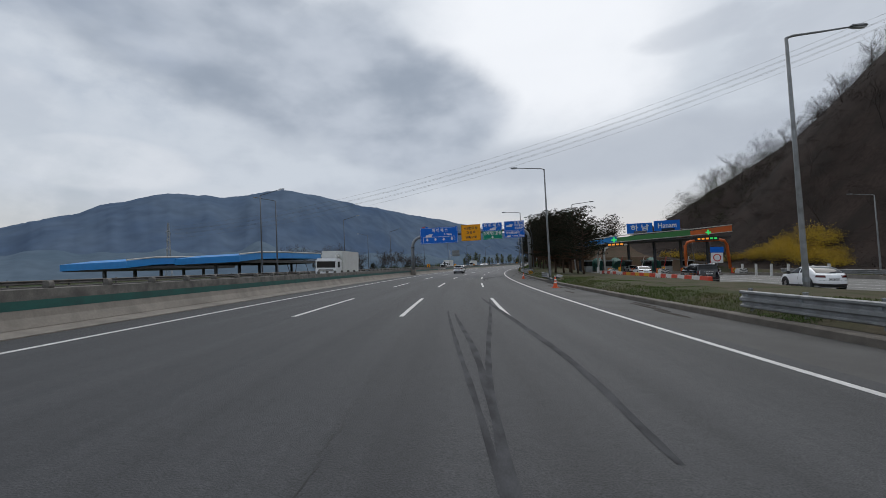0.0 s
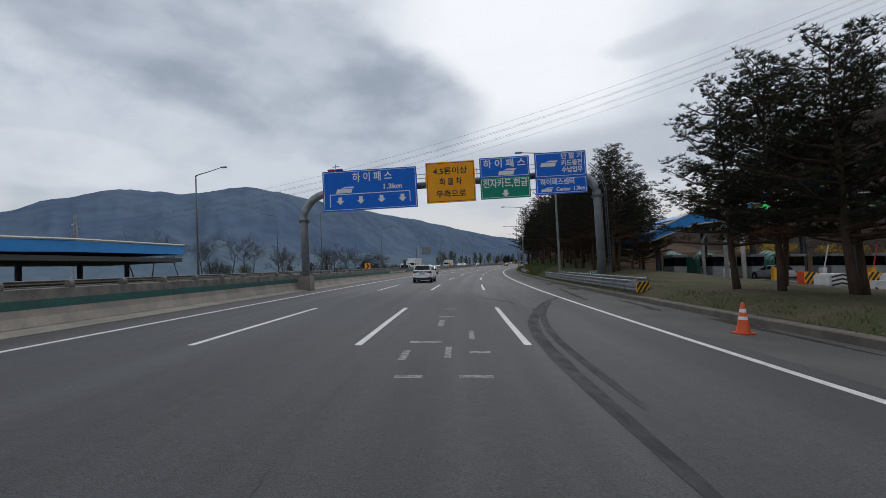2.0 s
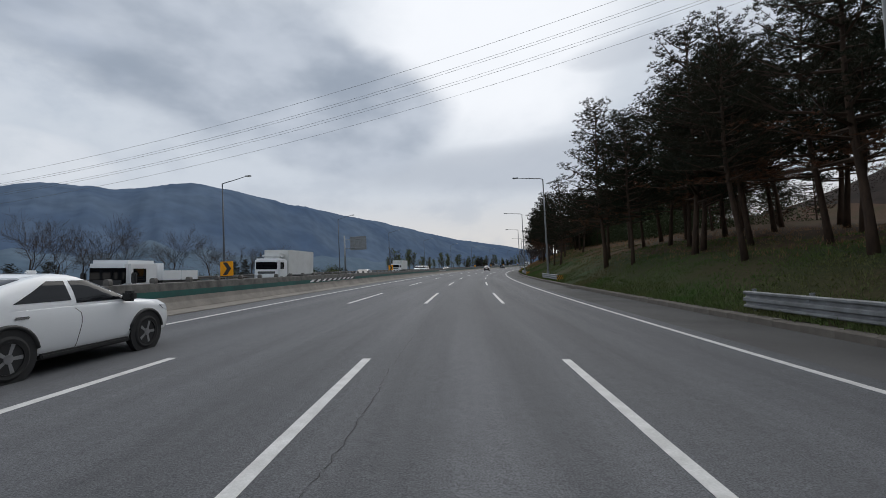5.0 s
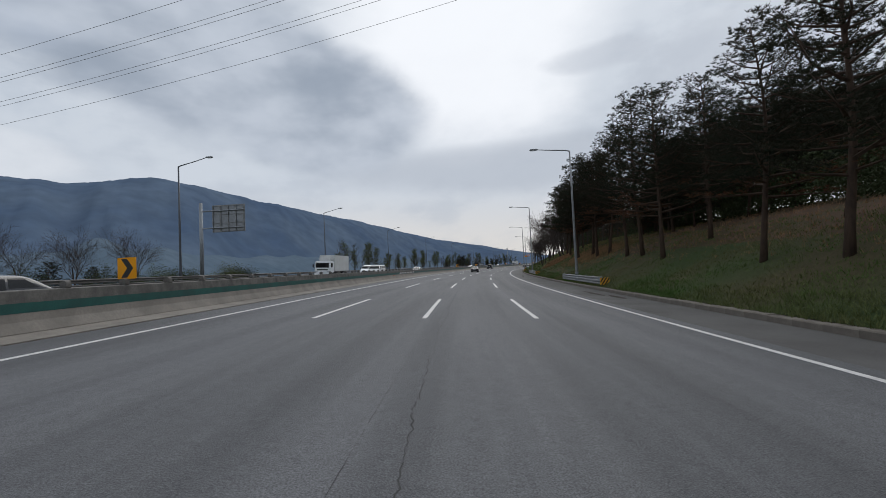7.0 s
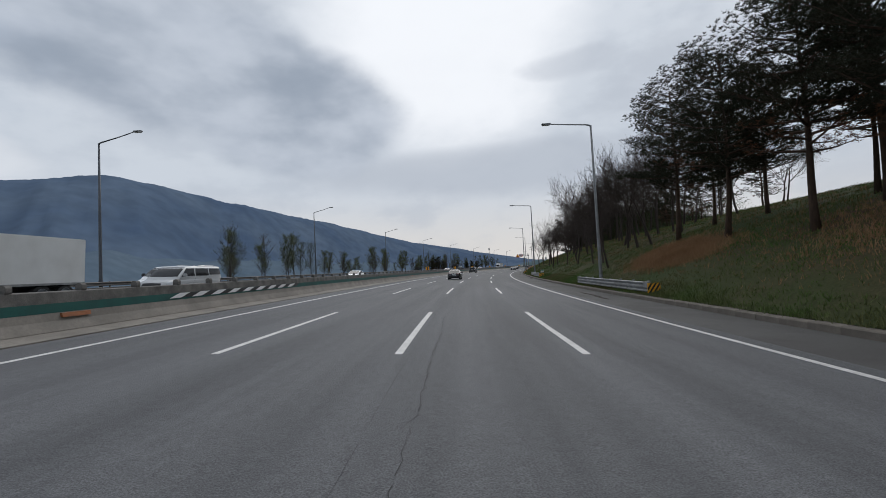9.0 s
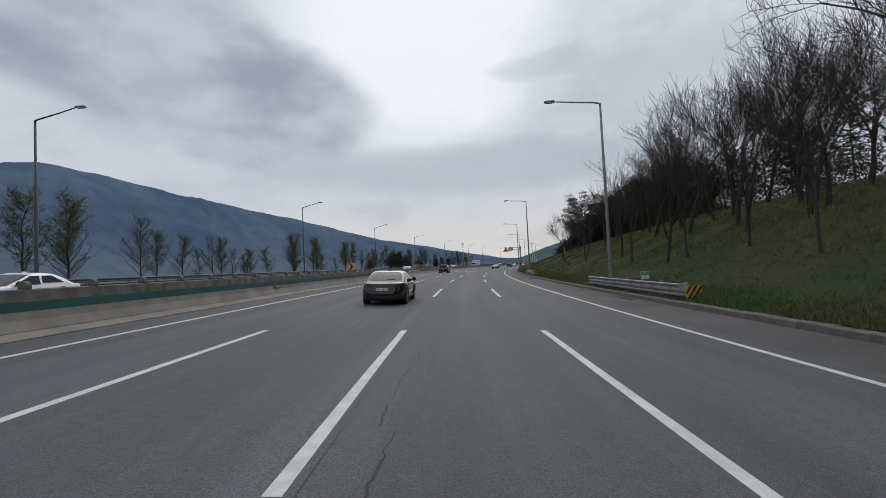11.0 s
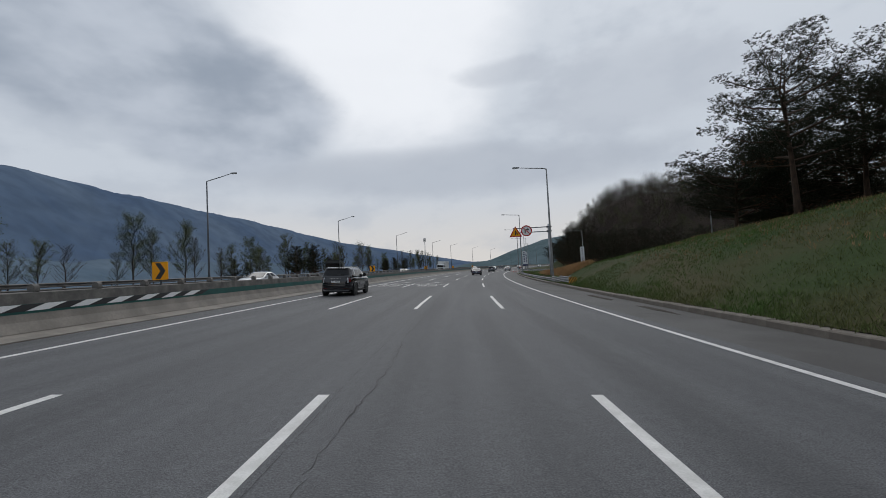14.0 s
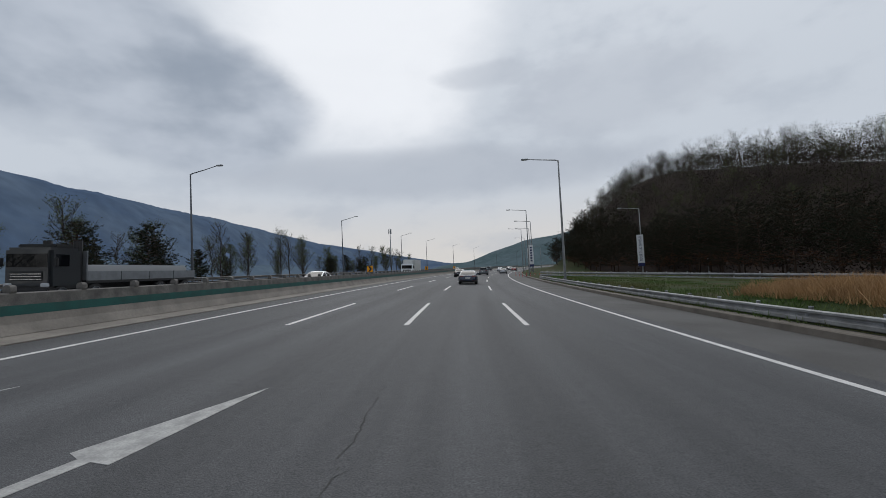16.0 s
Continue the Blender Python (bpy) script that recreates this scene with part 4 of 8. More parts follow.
# ---- message sign seen from behind, beyond the opposite carriageway ----
vms = thing("road_sign", "back of a large road sign on a steel post", "road sign", m=stand(198.2, -26.6, -0.1))
part("post", tube([(0, 0, 0), (0, 0, 8.5)], [0.2, 0.16], 12), DULL_STEEL, vms, smooth=True)
for z in (5.8, 7.6):
    part("arm", tube([(-0.1, 0, z), (4.7, 0, z)], 0.07, 8), DULL_STEEL, vms)
part("panel", box(1.2, 4.75, 0.1, 0.2, 5.35, 8.2, 0.02), DULL_STEEL, vms, "bare grey panel back")
for k in range(5):
    part("panel_rib", box(1.25 + 0.84 * k, 1.33 + 0.84 * k, 0.0, 0.1, 5.4, 8.15, 0.01), STEEL, vms)
for z in (5.42, 6.3, 7.2, 8.1):
    part("panel_rib", box(1.2, 4.75, 0.02, 0.1, z - 0.03, z + 0.03, 0.008), STEEL, vms)

# ---- warning signs on a cantilever ----
arm_sign = thing("cantilever_sign", "round and triangular traffic signs on a grey cantilever", "road sign", m=stand(360.4, 11.25, -0.28))
part("post", tube([(0, 0, -0.2), (0, 0, 6.75)], [0.17, 0.14], 14), DULL_STEEL, arm_sign, smooth=True)
for z in (5.95, 6.45):
    part("arm", tube([(0.25, 0, z), (-4.0, 0, z)], 0.06, 8), DULL_STEEL, arm_sign)
    part("bracket", box(-0.3, 0.3, -0.16, 0.16, z - 0.1, z + 0.1, 0.05), DARK_STEEL, arm_sign)
tri = part("triangle_sign", plate([(-0.72, -0.55), (0.72, -0.55), (0.0, 0.68)], 0.03), SIGN_RED, arm_sign, "red-edged amber warning triangle", Matrix.Translation((-3.72, -0.12, 6.04)))
part("triangle_face", plate([(-0.54, -0.45), (0.54, -0.45), (0.0, 0.48)], -0.005), SIGN_YELLOW, tri)
part("symbol", plate([(-0.06, -0.36), (0.06, -0.36), (0.06, -0.08), (0.2, -0.3), (0.26, -0.2), (0.06, 0.05), (0.06, 0.2), (-0.06, 0.2)], -0.010), BLACK, tri)
ring = [(0.62 * math.cos(2 * math.pi * k / 28), 0.62 * math.sin(2 * math.pi * k / 28)) for k in range(28)]
disc = part("round_sign", plate(ring, 0.03), SIGN_RED, arm_sign, "red-ringed white prohibition disc", Matrix.Translation((-2.5, -0.12, 6.12)))
part("disc_face", plate([(a * 0.8, c * 0.8) for a, c in ring], -0.005), WHITE, disc)
part("symbol", plate([(-0.2, -0.28), (-0.1, -0.28), (-0.1, 0.08), (0.1, 0.08), (0.1, -0.02), (0.3, 0.14), (0.1, 0.3), (0.1, 0.18), (-0.2, 0.18)], -0.010), BLACK, disc)
part("slash", plate([(-0.37, 0.31), (-0.31, 0.37), (0.37, -0.31), (0.31, -0.37)], -0.014), SIGN_RED, disc)

# ---- words and arrows on the road ----
FADED = mat("faded_road_paint", (0.44, 0.435, 0.42), 0.65, second=(0.22, 0.22, 0.215), scale=5, amount=0.8, fine_scale=40, fine_amount=0.4)
for d in (-5.2, -1.6):
    mark = thing("road_lettering", "white painted road lettering on asphalt", "road marking", kind="structure")
    for text, s, wide, long in (("현금", 351.3, 2.0, 2.55), ("전자카드", 354.75, 3.1, 2.65)):
        m = rest(s, d - 0.08, 0.005) @ Matrix.Diagonal((1, long, 1, 1))
        lettering(text, 1.0, FADED, mark, m, "lettering", wide, 0.02)
    v = []
    a0, a1 = d - 0.75, d + 0.45
    outline = [(356.9, a0 - 0.07), (359.6, a0 + 0.62), (359.72, a0 + 0.44), (361.9, a1 + 0.1), (359.5, a0 + 0.98), (359.55, a0 + 0.78), (356.9, a0 + 0.09)]
    n = len(outline)
    verts = [spot(s, x, 0.005) for s, x in outline] + [spot(s, x, 0.001) for s, x in outline]
    part("arrow", raw(verts, [tuple(range(n)), tuple(range(2 * n - 1, n - 1, -1))] + [(i, i + n, (i + 1) % n + n, (i + 1) % n) for i in range(n)], "arrow", FADED), FADED, mark)

WORN = mat("worn_road_paint", (0.26, 0.26, 0.26), 0.7, second=(0.10, 0.10, 0.102), scale=9, amount=1.0, fine_scale=40, fine_amount=0.5, lo=0.45, hi=0.55)
worn = thing("worn_marking", "almost worn-off white lettering on the asphalt", "road marking", kind="structure")
for s, d, wide, long in ((46.0, 1.35, 0.42, 0.16), (46.0, 2.35, 0.5, 0.16), (47.2, 1.1, 0.14, 0.9), (47.4, 1.9, 0.12, 1.1), (47.8, 2.5, 0.4, 0.2), (48.9, 1.4, 0.7, 0.22), (49.4, 2.4, 0.12, 1.2), (51.4, 1.6, 0.16, 1.4), (53.5, 1.7, 0.5, 0.25), (56, 1.75, 0.4, 0.3)):
    strip("worn_bar", d, wide, s, s + long, WORN, 0.003, worn, 1.0)

# dark skid marks and patches
skids = thing("skid_mark", "curving dark tyre marks on the asphalt", "road marking", kind="structure")
TRACKS = ([(-3.5, 2.10), (-1.5, 2.06), (0, 2.0), (3, 1.84), (10.5, 1.48)], [(-3.5, 2.16), (0, 2.2), (3.2, 2.16), (9.5, 1.74)], [(-3, 2.08), (1.5, 2.3), (8.7, 2.92), (16, 3.4)],
          [(-2, 3.55), (0.8, 3.77), (3.2, 3.75), (9.2, 3.49), (17, 3.0)], [(42.6, 3.86), (46.7, 3.82), (48.7, 3.88), (50.7, 3.98), (53, 4.33), (56, 5.04), (58.3, 5.6), (60, 6.15), (62.2, 7.2)], [(44.6, 4.2), (47.8, 4.2), (50.2, 4.3), (53.7, 4.74), (57, 5.5), (59.5, 6.2)],
          [(60, 7.9), (64, 8.2), (70, 8.7)], [(58.2, 4.5), (60.2, 3.95), (61.2, 3.4), (62.2, 2.6)], [(53.6, 4.62), (54.7, 4.76), (56.2, 4.92)])
for i, (line, w) in enumerate(zip(TRACKS, (0.09, 0.12, 0.11, 0.17, 0.30, 0.20, 0.3, 0.16, 0.2))):
    verts, faces = [], []
    for k in range(41):
        t = k / 40
        s = line[0][0] + (line[-1][0] - line[0][0]) * t
        d = sum(float(np.interp(s + o, [q[0] for q in line], [q[1] for q in line])) for o in (-1.2, -0.4, 0.4, 1.2)) / 4
        ww = w * (0.35 + 0.65 * math.sin(math.pi * t) ** 0.5) * (1 + 0.35 * noise.noise((s * 0.9, i, 0)))
        verts += [spot(s, d - ww / 2, 0.003 + 0.0004 * i), spot(s, d + ww / 2, 0.003 + 0.0004 * i)]
        if k:
            faces.append((2 * k - 2, 2 * k - 1, 2 * k + 1, 2 * k))
    part("mark", raw(verts, faces, "mark", RUBBER_MARK), RUBBER_MARK, skids)

DIRT = mat("shoulder_dirt", (0.052, 0.044, 0.036), 0.95, second=(0.080, 0.074, 0.068), scale=2.5, amount=0.9, fine_scale=20, fine_amount=0.4, bump=0.4, spec=0.1)
rng = random.Random(83)
for k in range(34):
    s, d = rng.uniform(8, 84) if k < 22 else rng.uniform(90, 340), 9.78 - 1.3 * rng.random() ** 2.2
    long, wide = rng.uniform(0.6, 2.6), rng.uniform(0.06, 0.2)
    rim = []
    for q in range(22):
        a = 2 * math.pi * q / 22
        r = 1 + 0.55 * noise.noise((math.cos(a) * 1.6 + 7 * k, math.sin(a) * 1.6, 3.0))
        rim.append((s + long * r * math.cos(a), min(9.98, d + wide * r * math.sin(a))))
    dirt = thing("dirt_patch", "thin brown dirt washed against the kerb", "dirt", "dirt on the shoulder", kind="structure")
    verts = [spot(x, y, 0.004 + 0.0002 * k) for x, y in rim] + [spot(x, y, 0.0005) for x, y in rim]
    part("film", raw(verts, [tuple(range(22)), tuple(range(43, 21, -1))] + [(q, q + 22, (q + 1) % 22 + 22, (q + 1) % 22) for q in range(22)], "film", DIRT), DIRT, dirt)

# ---- banners on slip-road lamp columns ----
BANNER = mat("white_banner_cloth", (0.70, 0.71, 0.72), 0.7, second=(0.55, 0.57, 0.6), scale=3, amount=0.4)
NAVY = mat("navy_print", (0.01, 0.02, 0.10), 0.6)
for s, d, text in ((424.0, 26.6, "개량공사시행중"), (452.0, 12.4, ""), (470.0, 12.6, "")):
    c = copy_thing(lamp_right, stand(s, d + 0.0, 0.0))
    c.scale = (0.9, 0.9, 0.9) if text else (1, 1, 1)
    c["label"], c["group"] = "lamp column beside the slip road", "slip road lamps"
    ob = thing("banner", "white hanging banner with navy printing on a lamp column", "banner", "lamp banners", m=stand(s, d - 0.02, 0.3))
    part("cloth", plate(rounded(0.95, 4.6, 0.02), 0.02), BANNER, ob, "", Matrix.Translation((-0.2, -0.22, 3.9)))
    part("cloth_foot", plate(rounded(0.95, 0.5, 0.02), 0.022), NAVY, ob, "", Matrix.Translation((-0.2, -0.23, 1.75)))
    for k, ch in enumerate(text):
        lettering(ch, 0.55, NAVY, ob, Matrix.Translation((-0.2, -0.235, 5.75 - 0.54 * k)) @ FACE)
    if not text:
        for k in range(6):
            part("bar", plate(rounded(0.4, 0.36, 0.03), -0.01), NAVY, ob, "", Matrix.Translation((-0.2, -0.23, 5.6 - 0.56 * k)))
slip_lamp = thing("street_lamp", "white lamp post with a short bent top on the bank", "street lamp", m=stand(378.0, 37.0, 1.0))
part("pole", tube([(0, 0, -0.4), (0, 0, 8.6), (-0.12, 0, 9.0), (-0.75, 0, 9.45)], [0.11, 0.08, 0.075, 0.05], 8), LAMP_HEAD, slip_lamp, smooth=True)
part("head", box(-1.25, -0.65, -0.11, 0.11, 9.4, 9.52, 0.04), LAMP_HEAD, slip_lamp)
yield_sign = thing("yield_sign", "white inverted triangle sign edged in red", "road sign", m=stand(428.0, 37.5, 0.2))
part("post", tube([(0, 0, -0.3), (0, 0, 2.6)], 0.04, 8), DULL_STEEL, yield_sign)
t = part("sign_face", plate([(-0.5, 0.4), (0.0, -0.5), (0.5, 0.4)], 0.03), SIGN_RED, yield_sign, "", Matrix.Translation((0, -0.06, 2.4)))
part("sign_inner", plate([(-0.36, 0.32), (0.0, -0.32), (0.36, 0.32)], -0.005), WHITE, t)
verts, faces = [], []
for k in range(41):
    s = 400 + 4.0 * k
    edge = float(np.interp(s, [400, 410, 424, 444, 462, 500, 560], [26.5, 20.5, 17.5, 15, 13, 10.3, 10.3]))
    out = float(np.interp(s, [400, 402, 410, 424, 444, 462, 500, 560], [36, 34, 27.6, 24.9, 22.3, 20.3, 16.7, 13.7]))
    verts += [spot(s, edge, 0.5 if s < 500 else 0.3), spot(s, out, 0.5 if s < 500 else 0.3)]
    if k:
        faces.append((2 * k - 2, 2 * k - 1, 2 * k + 1, 2 * k))
tagged(new("slip_road", raw(verts, faces, "slip_road", SHOULDER)), "narrow asphalt slip road joining the carriageway", "road", kind="structure")
mast = thing("antenna_mast", "slim mast with small antennas at its top", "mast", m=stand(480, -27.5, 0.0))
part("pole", tube([(0, 0, 0), (0, 0, 13.2)], [0.2, 0.1], 8), DULL_STEEL, mast, smooth=True)
for a in (0, 2.1, 4.2):
    part("antenna", box(-0.12, 0.12, 0.35, 0.5, 11.6, 13.0, 0.03), DULL_STEEL, mast, "", Matrix.Rotation(a, 4, "Z"))
    part("bracket", tube([(0, 0, 12.2), (0.4 * math.sin(-a), 0.4 * math.cos(a), 12.2)], 0.04, 5), DULL_STEEL, mast)
for k in range(9):
    ob = thing("marker_post", "slim red and white flexible marker post", "marker post", "marker posts", m=stand(441 - 2.6 * k, 8.5 + 0.52 * k, 0.0))
    part("post", tube([(0, 0, 0), (0, 0, 0.75)], 0.045, 8), SIGN_RED, ob)
    part("band", tube([(0, 0, 0.45), (0, 0, 0.55)], 0.047, 8), WHITE, ob)

# ---- cones ----
CONE = mat("orange_plastic", (0.72, 0.10, 0.02), 0.55, second=(0.55, 0.07, 0.02), scale=6, amount=0.5)
for s, d, k in ((27.0, 8.75, 0.88), (50.1, 8.75, 0.78)):
    ob = thing("traffic_cone", "orange traffic cone with white reflective bands on the shoulder", "traffic cone", "traffic cones", m=rest(s, d, 0.0, 20) @ Matrix.Scale(k, 4))
    part("cone", tube([(0, 0, 0.03), (0, 0, 0.06), (0, 0, 0.9), (0, 0, 0.93)], [0.2, 0.19, 0.05, 0.03], 16), CONE, ob, smooth=True)
    part("base", box(-0.25, 0.25, -0.25, 0.25, 0.0, 0.045, 0.02), CONE, ob)
    for z0, z1 in ((0.42, 0.52), (0.64, 0.74)):
        part("band", tube([(0, 0, z0), (0, 0, z1)], [0.193 - 0.167 * (z0 - 0.06), 0.193 - 0.167 * (z1 - 0.06)], 16), WHITE, ob)

# ---- overhead power lines and pylon ----
WIRE = mat("power_cable", (0.10, 0.105, 0.11), 0.6)
PYLON_GREY = mat("pylon_steel", (0.32, 0.34, 0.36), 0.6, 0.5)
PYLON_X, PYLON_Y = -200.0, 303.0
pylon = thing("pylon", "tall lattice electricity pylon before the mountain", "pylon", m=Matrix.Translation((PYLON_X, PYLON_Y, -9.0)) @ Matrix.Rotation(radians(-70), 4, "Z"))


def half_width(z):
    return 3.6 - 2.4 * z / 22 if z < 22 else 1.2 - 0.75 * (z - 22) / 30


lat = bmesh.new()
for sx in (-1, 1):
    for sy in (-1, 1):
        tube([(half_width(z) * sx, half_width(z) * sy, z) for z in (0, 22, 52)], 0.16, 5, lat)
for k in range(15):
    z0, z1 = 3.45 * k, 3.45 * (k + 1)
    for a, c in (((-1, -1), (1, -1)), ((1, -1), (1, 1)), ((1, 1), (-1, 1)), ((-1, 1), (-1, -1))):
        tube([(a[0] * half_width(z0), a[1] * half_width(z0), z0), (c[0] * half_width(z1), c[1] * half_width(z1), z1)], 0.07, 4, lat)
        tube([(c[0] * half_width(z0), c[1] * half_width(z0), z0), (a[0] * half_width(z1), a[1] * half_width(z1), z1)], 0.07, 4, lat)
part("lattice", lat, PYLON_GREY, pylon)
for z in (33, 39, 45):
    for side in (-1, 1):
        part("cross_arm", tube([(0, 0, z + 1.6), (6.5 * side, 0, z)], 0.15, 5), PYLON_GREY, pylon)
        part("cross_arm", tube([(0, 0, z), (6.5 * side, 0, z)], 0.15, 5), PYLON_GREY, pylon)
        part("insulator", tube([(6.4 * side, 0, z), (6.4 * side, 0, z - 1.6)], 0.14, 6), DARK_STEEL, pylon)
lines = thing("power_line", "sagging overhead power cables between pylons", "cable", "power cables")
for k in (0.0, 0.28, 0.34, 0.62, 0.69, 1.0):
    y0, slope, z0, z1, z2 = 231.2 + 18.9 * k, -0.359 + 0.036 * k, 53.26 - 4.1 * k, 0.1506 + 0.0086 * k, 0.00042 - 0.00003 * k
    pts = []
    for i in range(46):
        x = -200 + 440 * i / 45
        pts.append((x, y0 + slope * x, z0 + z1 * x + z2 * x * x))
    part("cable", tube(pts, 0.04, 4), WIRE, lines)

# ---- distance markers on the verge ----
for s, d, top, low in ((70.9, 11.3, "362", ".5"), (269.8, 11.5, "362", ".3")):
    ob = thing("distance_marker", "small green and white distance marker on a thin post", "distance marker", "distance markers", m=stand(s, d, verge_height(s, d) - 0.12, -4))
    ob.scale = (0.8, 0.8, 0.8)
    part("post", tube([(0, 0.02, -0.3), (0, 0.02, 0.75)], 0.025, 8), DULL_STEEL, ob)
    panel_back = part("white_panel", plate(rounded(0.54, 0.54, 0.03), 0.02), WHITE, ob, "", Matrix.Translation((0, -0.02, 0.52)))
    part("green_panel", plate(rounded(0.48, 0.23, 0.02, 0, 0.125), -0.004), SIGN_GREEN, panel_back)
    lettering(top, 0.22, WHITE, ob, Matrix.Translation((0, -0.028, 0.645)) @ FACE)
    lettering(low, 0.26, BLACK, ob, Matrix.Translation((0, -0.024, 0.39)) @ FACE)

# ---- trees ----
YOUNG_LEAF = mat("young_spring_leaves", (0.115, 0.135, 0.045), 0.7, second=(0.055, 0.068, 0.024), scale=1.0, amount=0.7, vary=0.3, spec=0.1)
BUSH_LEAF = mat("evergreen_shrub_leaves", (0.035, 0.055, 0.022), 0.7, second=(0.06, 0.065, 0.03), scale=1.0, amount=0.7, vary=0.3, spec=0.1)
BLOSSOM = mat("forsythia_blossom", (0.68, 0.44, 0.012), 0.7, second=(0.42, 0.30, 0.02), scale=1.0, amount=0.5, vary=0.2)
DRY_REED = mat("dry_reed", (0.36, 0.22, 0.12), 0.9, second=(0.22, 0.125, 0.066), scale=0.6, amount=0.7, spec=0.1)
GRASS = mat("spring_grass", (0.088, 0.155, 0.042), 0.85, second=(0.165, 0.138, 0.070), scale=0.16, amount=0.9, fine_scale=5, fine_amount=0.35, spec=0.1)
DEAD_NEEDLES = mat("dead_brown_needles", (0.12, 0.055, 0.03), 0.85, second=(0.07, 0.045, 0.025), scale=1.0, amount=0.6, spec=0.1)


class Soup:
    """Loose triangles and thin bars, gathered for one mesh."""

    def __init__(self):
        self.v, self.f = [], []

    def bar(self, a, b, ra, rb, sides=4):
        way = (b - a).normalized()
        ref = Vector((0, 0, 1)) if abs(way.z) < 0.9 else Vector((1, 0, 0))
        u = way.cross(ref).normalized()
        w = way.cross(u)
        n = len(self.v)
        for p, r in ((a, ra), (b, rb)):
            for k in range(sides):
                t = 2 * math.pi * k / sides
                self.v.append(p + u * (r * math.cos(t)) + w * (r * math.sin(t)))
        for k in range(sides):
            self.f.append((n + k, n + (k + 1) % sides, n + sides + (k + 1) % sides, n + sides + k))

    def spikes(self, p, rng, count, length, wide, up=0.25):
        """A tuft: flat pointed blades out of one place."""
        for _ in range(count):
            z = rng.uniform(-0.5, 1.0) + up
            t = rng.uniform(0, 2 * math.pi)
            way = Vector((math.cos(t), math.sin(t), z)).normalized()
            side = way.cross(Vector((rng.uniform(-1, 1), rng.uniform(-1, 1), rng.uniform(-1, 1)))).normalized() * wide
            n = len(self.v)
            tip = p + way * length * rng.uniform(0.6, 1.1)
            self.v += [p - side * 0.5 + way * length * 0.12, p + side * 0.5 + way * length * 0.12, tip]
            self.f.append((n, n + 1, n + 2))

    def leaves(self, p, rng, count, spread, size):
        for _ in range(count):
            q = p + Vector((rng.gauss(0, 1), rng.gauss(0, 1), rng.gauss(0, 1))) * spread
            a = Vector((rng.uniform(-1, 1), rng.uniform(-1, 1), rng.uniform(-1, 1))).normalized()
            b = a.cross(Vector((rng.uniform(-1, 1), rng.uniform(-1, 1), rng.uniform(-1, 1)))).normalized()
            s = size * rng.uniform(0.6, 1.3)
            n = len(self.v)
            self.v += [q - a * s, q + b * s * 0.55, q + a * s, q - b * s * 0.55]
            self.f.append((n, n + 1, n + 2, n + 3))

    def mesh(self, name, material):
        return raw(self.v, self.f, name, material)


def pine_tree(seed, tall, bare, spread, flat=0.0, dense=1.0):
    """Trunk, whorled limbs and a dark uneven crown of needle tufts; flat: 0 pointed, 1 umbrella-shaped."""
    rng = random.Random(seed)
    tree = thing("pine_tree", "dark green pine with a bare brown trunk", "tree", "pines on the roadside bank")
    lean = Vector((rng.uniform(-0.04, 0.04), rng.uniform(-0.04, 0.04), 1.0))
    pts, rad = [], []
    for k in range(9):
        h = tall * 0.97 * k / 8
        pts.append(lean * h + Vector((rng.uniform(-1, 1), rng.uniform(-1, 1), 0)) * 0.06 * (1 if k else 0) - Vector((0, 0, 0.25 if k == 0 else 0)))
        rad.append(0.19 * (tall / 13) * (1 - 0.86 * k / 8))
    part("trunk", tube(pts, rad, 8), BARK, tree, smooth=True)
    wood, green, dead = Soup(), Soup(), Soup()
    h = tall * bare
    while h < tall * 0.985:
        u = (h - tall * bare) / (tall * (1 - bare))
        reach = spread * ((1 - u) ** 0.8 * (1 - flat) + flat * math.sin(math.pi * min(1, 0.25 + 0.75 * u)) ** 0.7) * (0.55 + 0.45 * min(1, u * 5)) + 0.35
        for k in range(rng.choice((4, 5, 5, 6))):
            a = rng.uniform(0, 2 * math.pi)
            r = reach * rng.choice((0.5, 0.7, 0.8, 0.9, 1.0, 1.1, 1.4))
            root = lean * h
            rise = rng.uniform(0.02, 0.30) + 0.35 * u
            mid = root + Vector((math.cos(a) * r * 0.5, math.sin(a) * r * 0.5, r * 0.5 * rise - 0.04 * r))
            tip = root + Vector((math.cos(a) * r, math.sin(a) * r, r * rise + 0.1 * r))
            wood.bar(root, mid, 0.035 + 0.012 * r, 0.024, 3)
            wood.bar(mid, tip, 0.024, 0.01, 3)
            gone = u < 0.16 and rng.random() < 0.6
            n = max(3, int(r * 6.6 * dense))
            for i in range(n):
                t = (0.28 + 0.72 * (i + rng.random()) / n)
                p = root.lerp(mid, min(1, t * 2)) if t < 0.5 else mid.lerp(tip, t * 2 - 1)
                p = p + Vector((rng.gauss(0, 1), rng.gauss(0, 1), rng.gauss(0, 0.55))) * 0.15 * r ** 0.5
                if gone:
                    if rng.random() < 0.5:
                        dead.spikes(p, rng, 9, 0.3, 0.045, 0.0)
                else:
                    green.spikes(p, rng, 24, 0.27, 0.028, 0.45)
        h += tall * rng.uniform(0.036, 0.062)
    tagged(part("branchwork", wood.mesh("branchwork", BARK), BARK, tree), kind="stuff")
    tagged(part("crown", green.mesh("crown", NEEDLES), NEEDLES, tree), kind="stuff")
    if dead.v:
        tagged(part("dead_crown", dead.mesh("dead_crown", DEAD_NEEDLES), DEAD_NEEDLES, tree, "dead brown lower needles"), kind="stuff")
    return tree


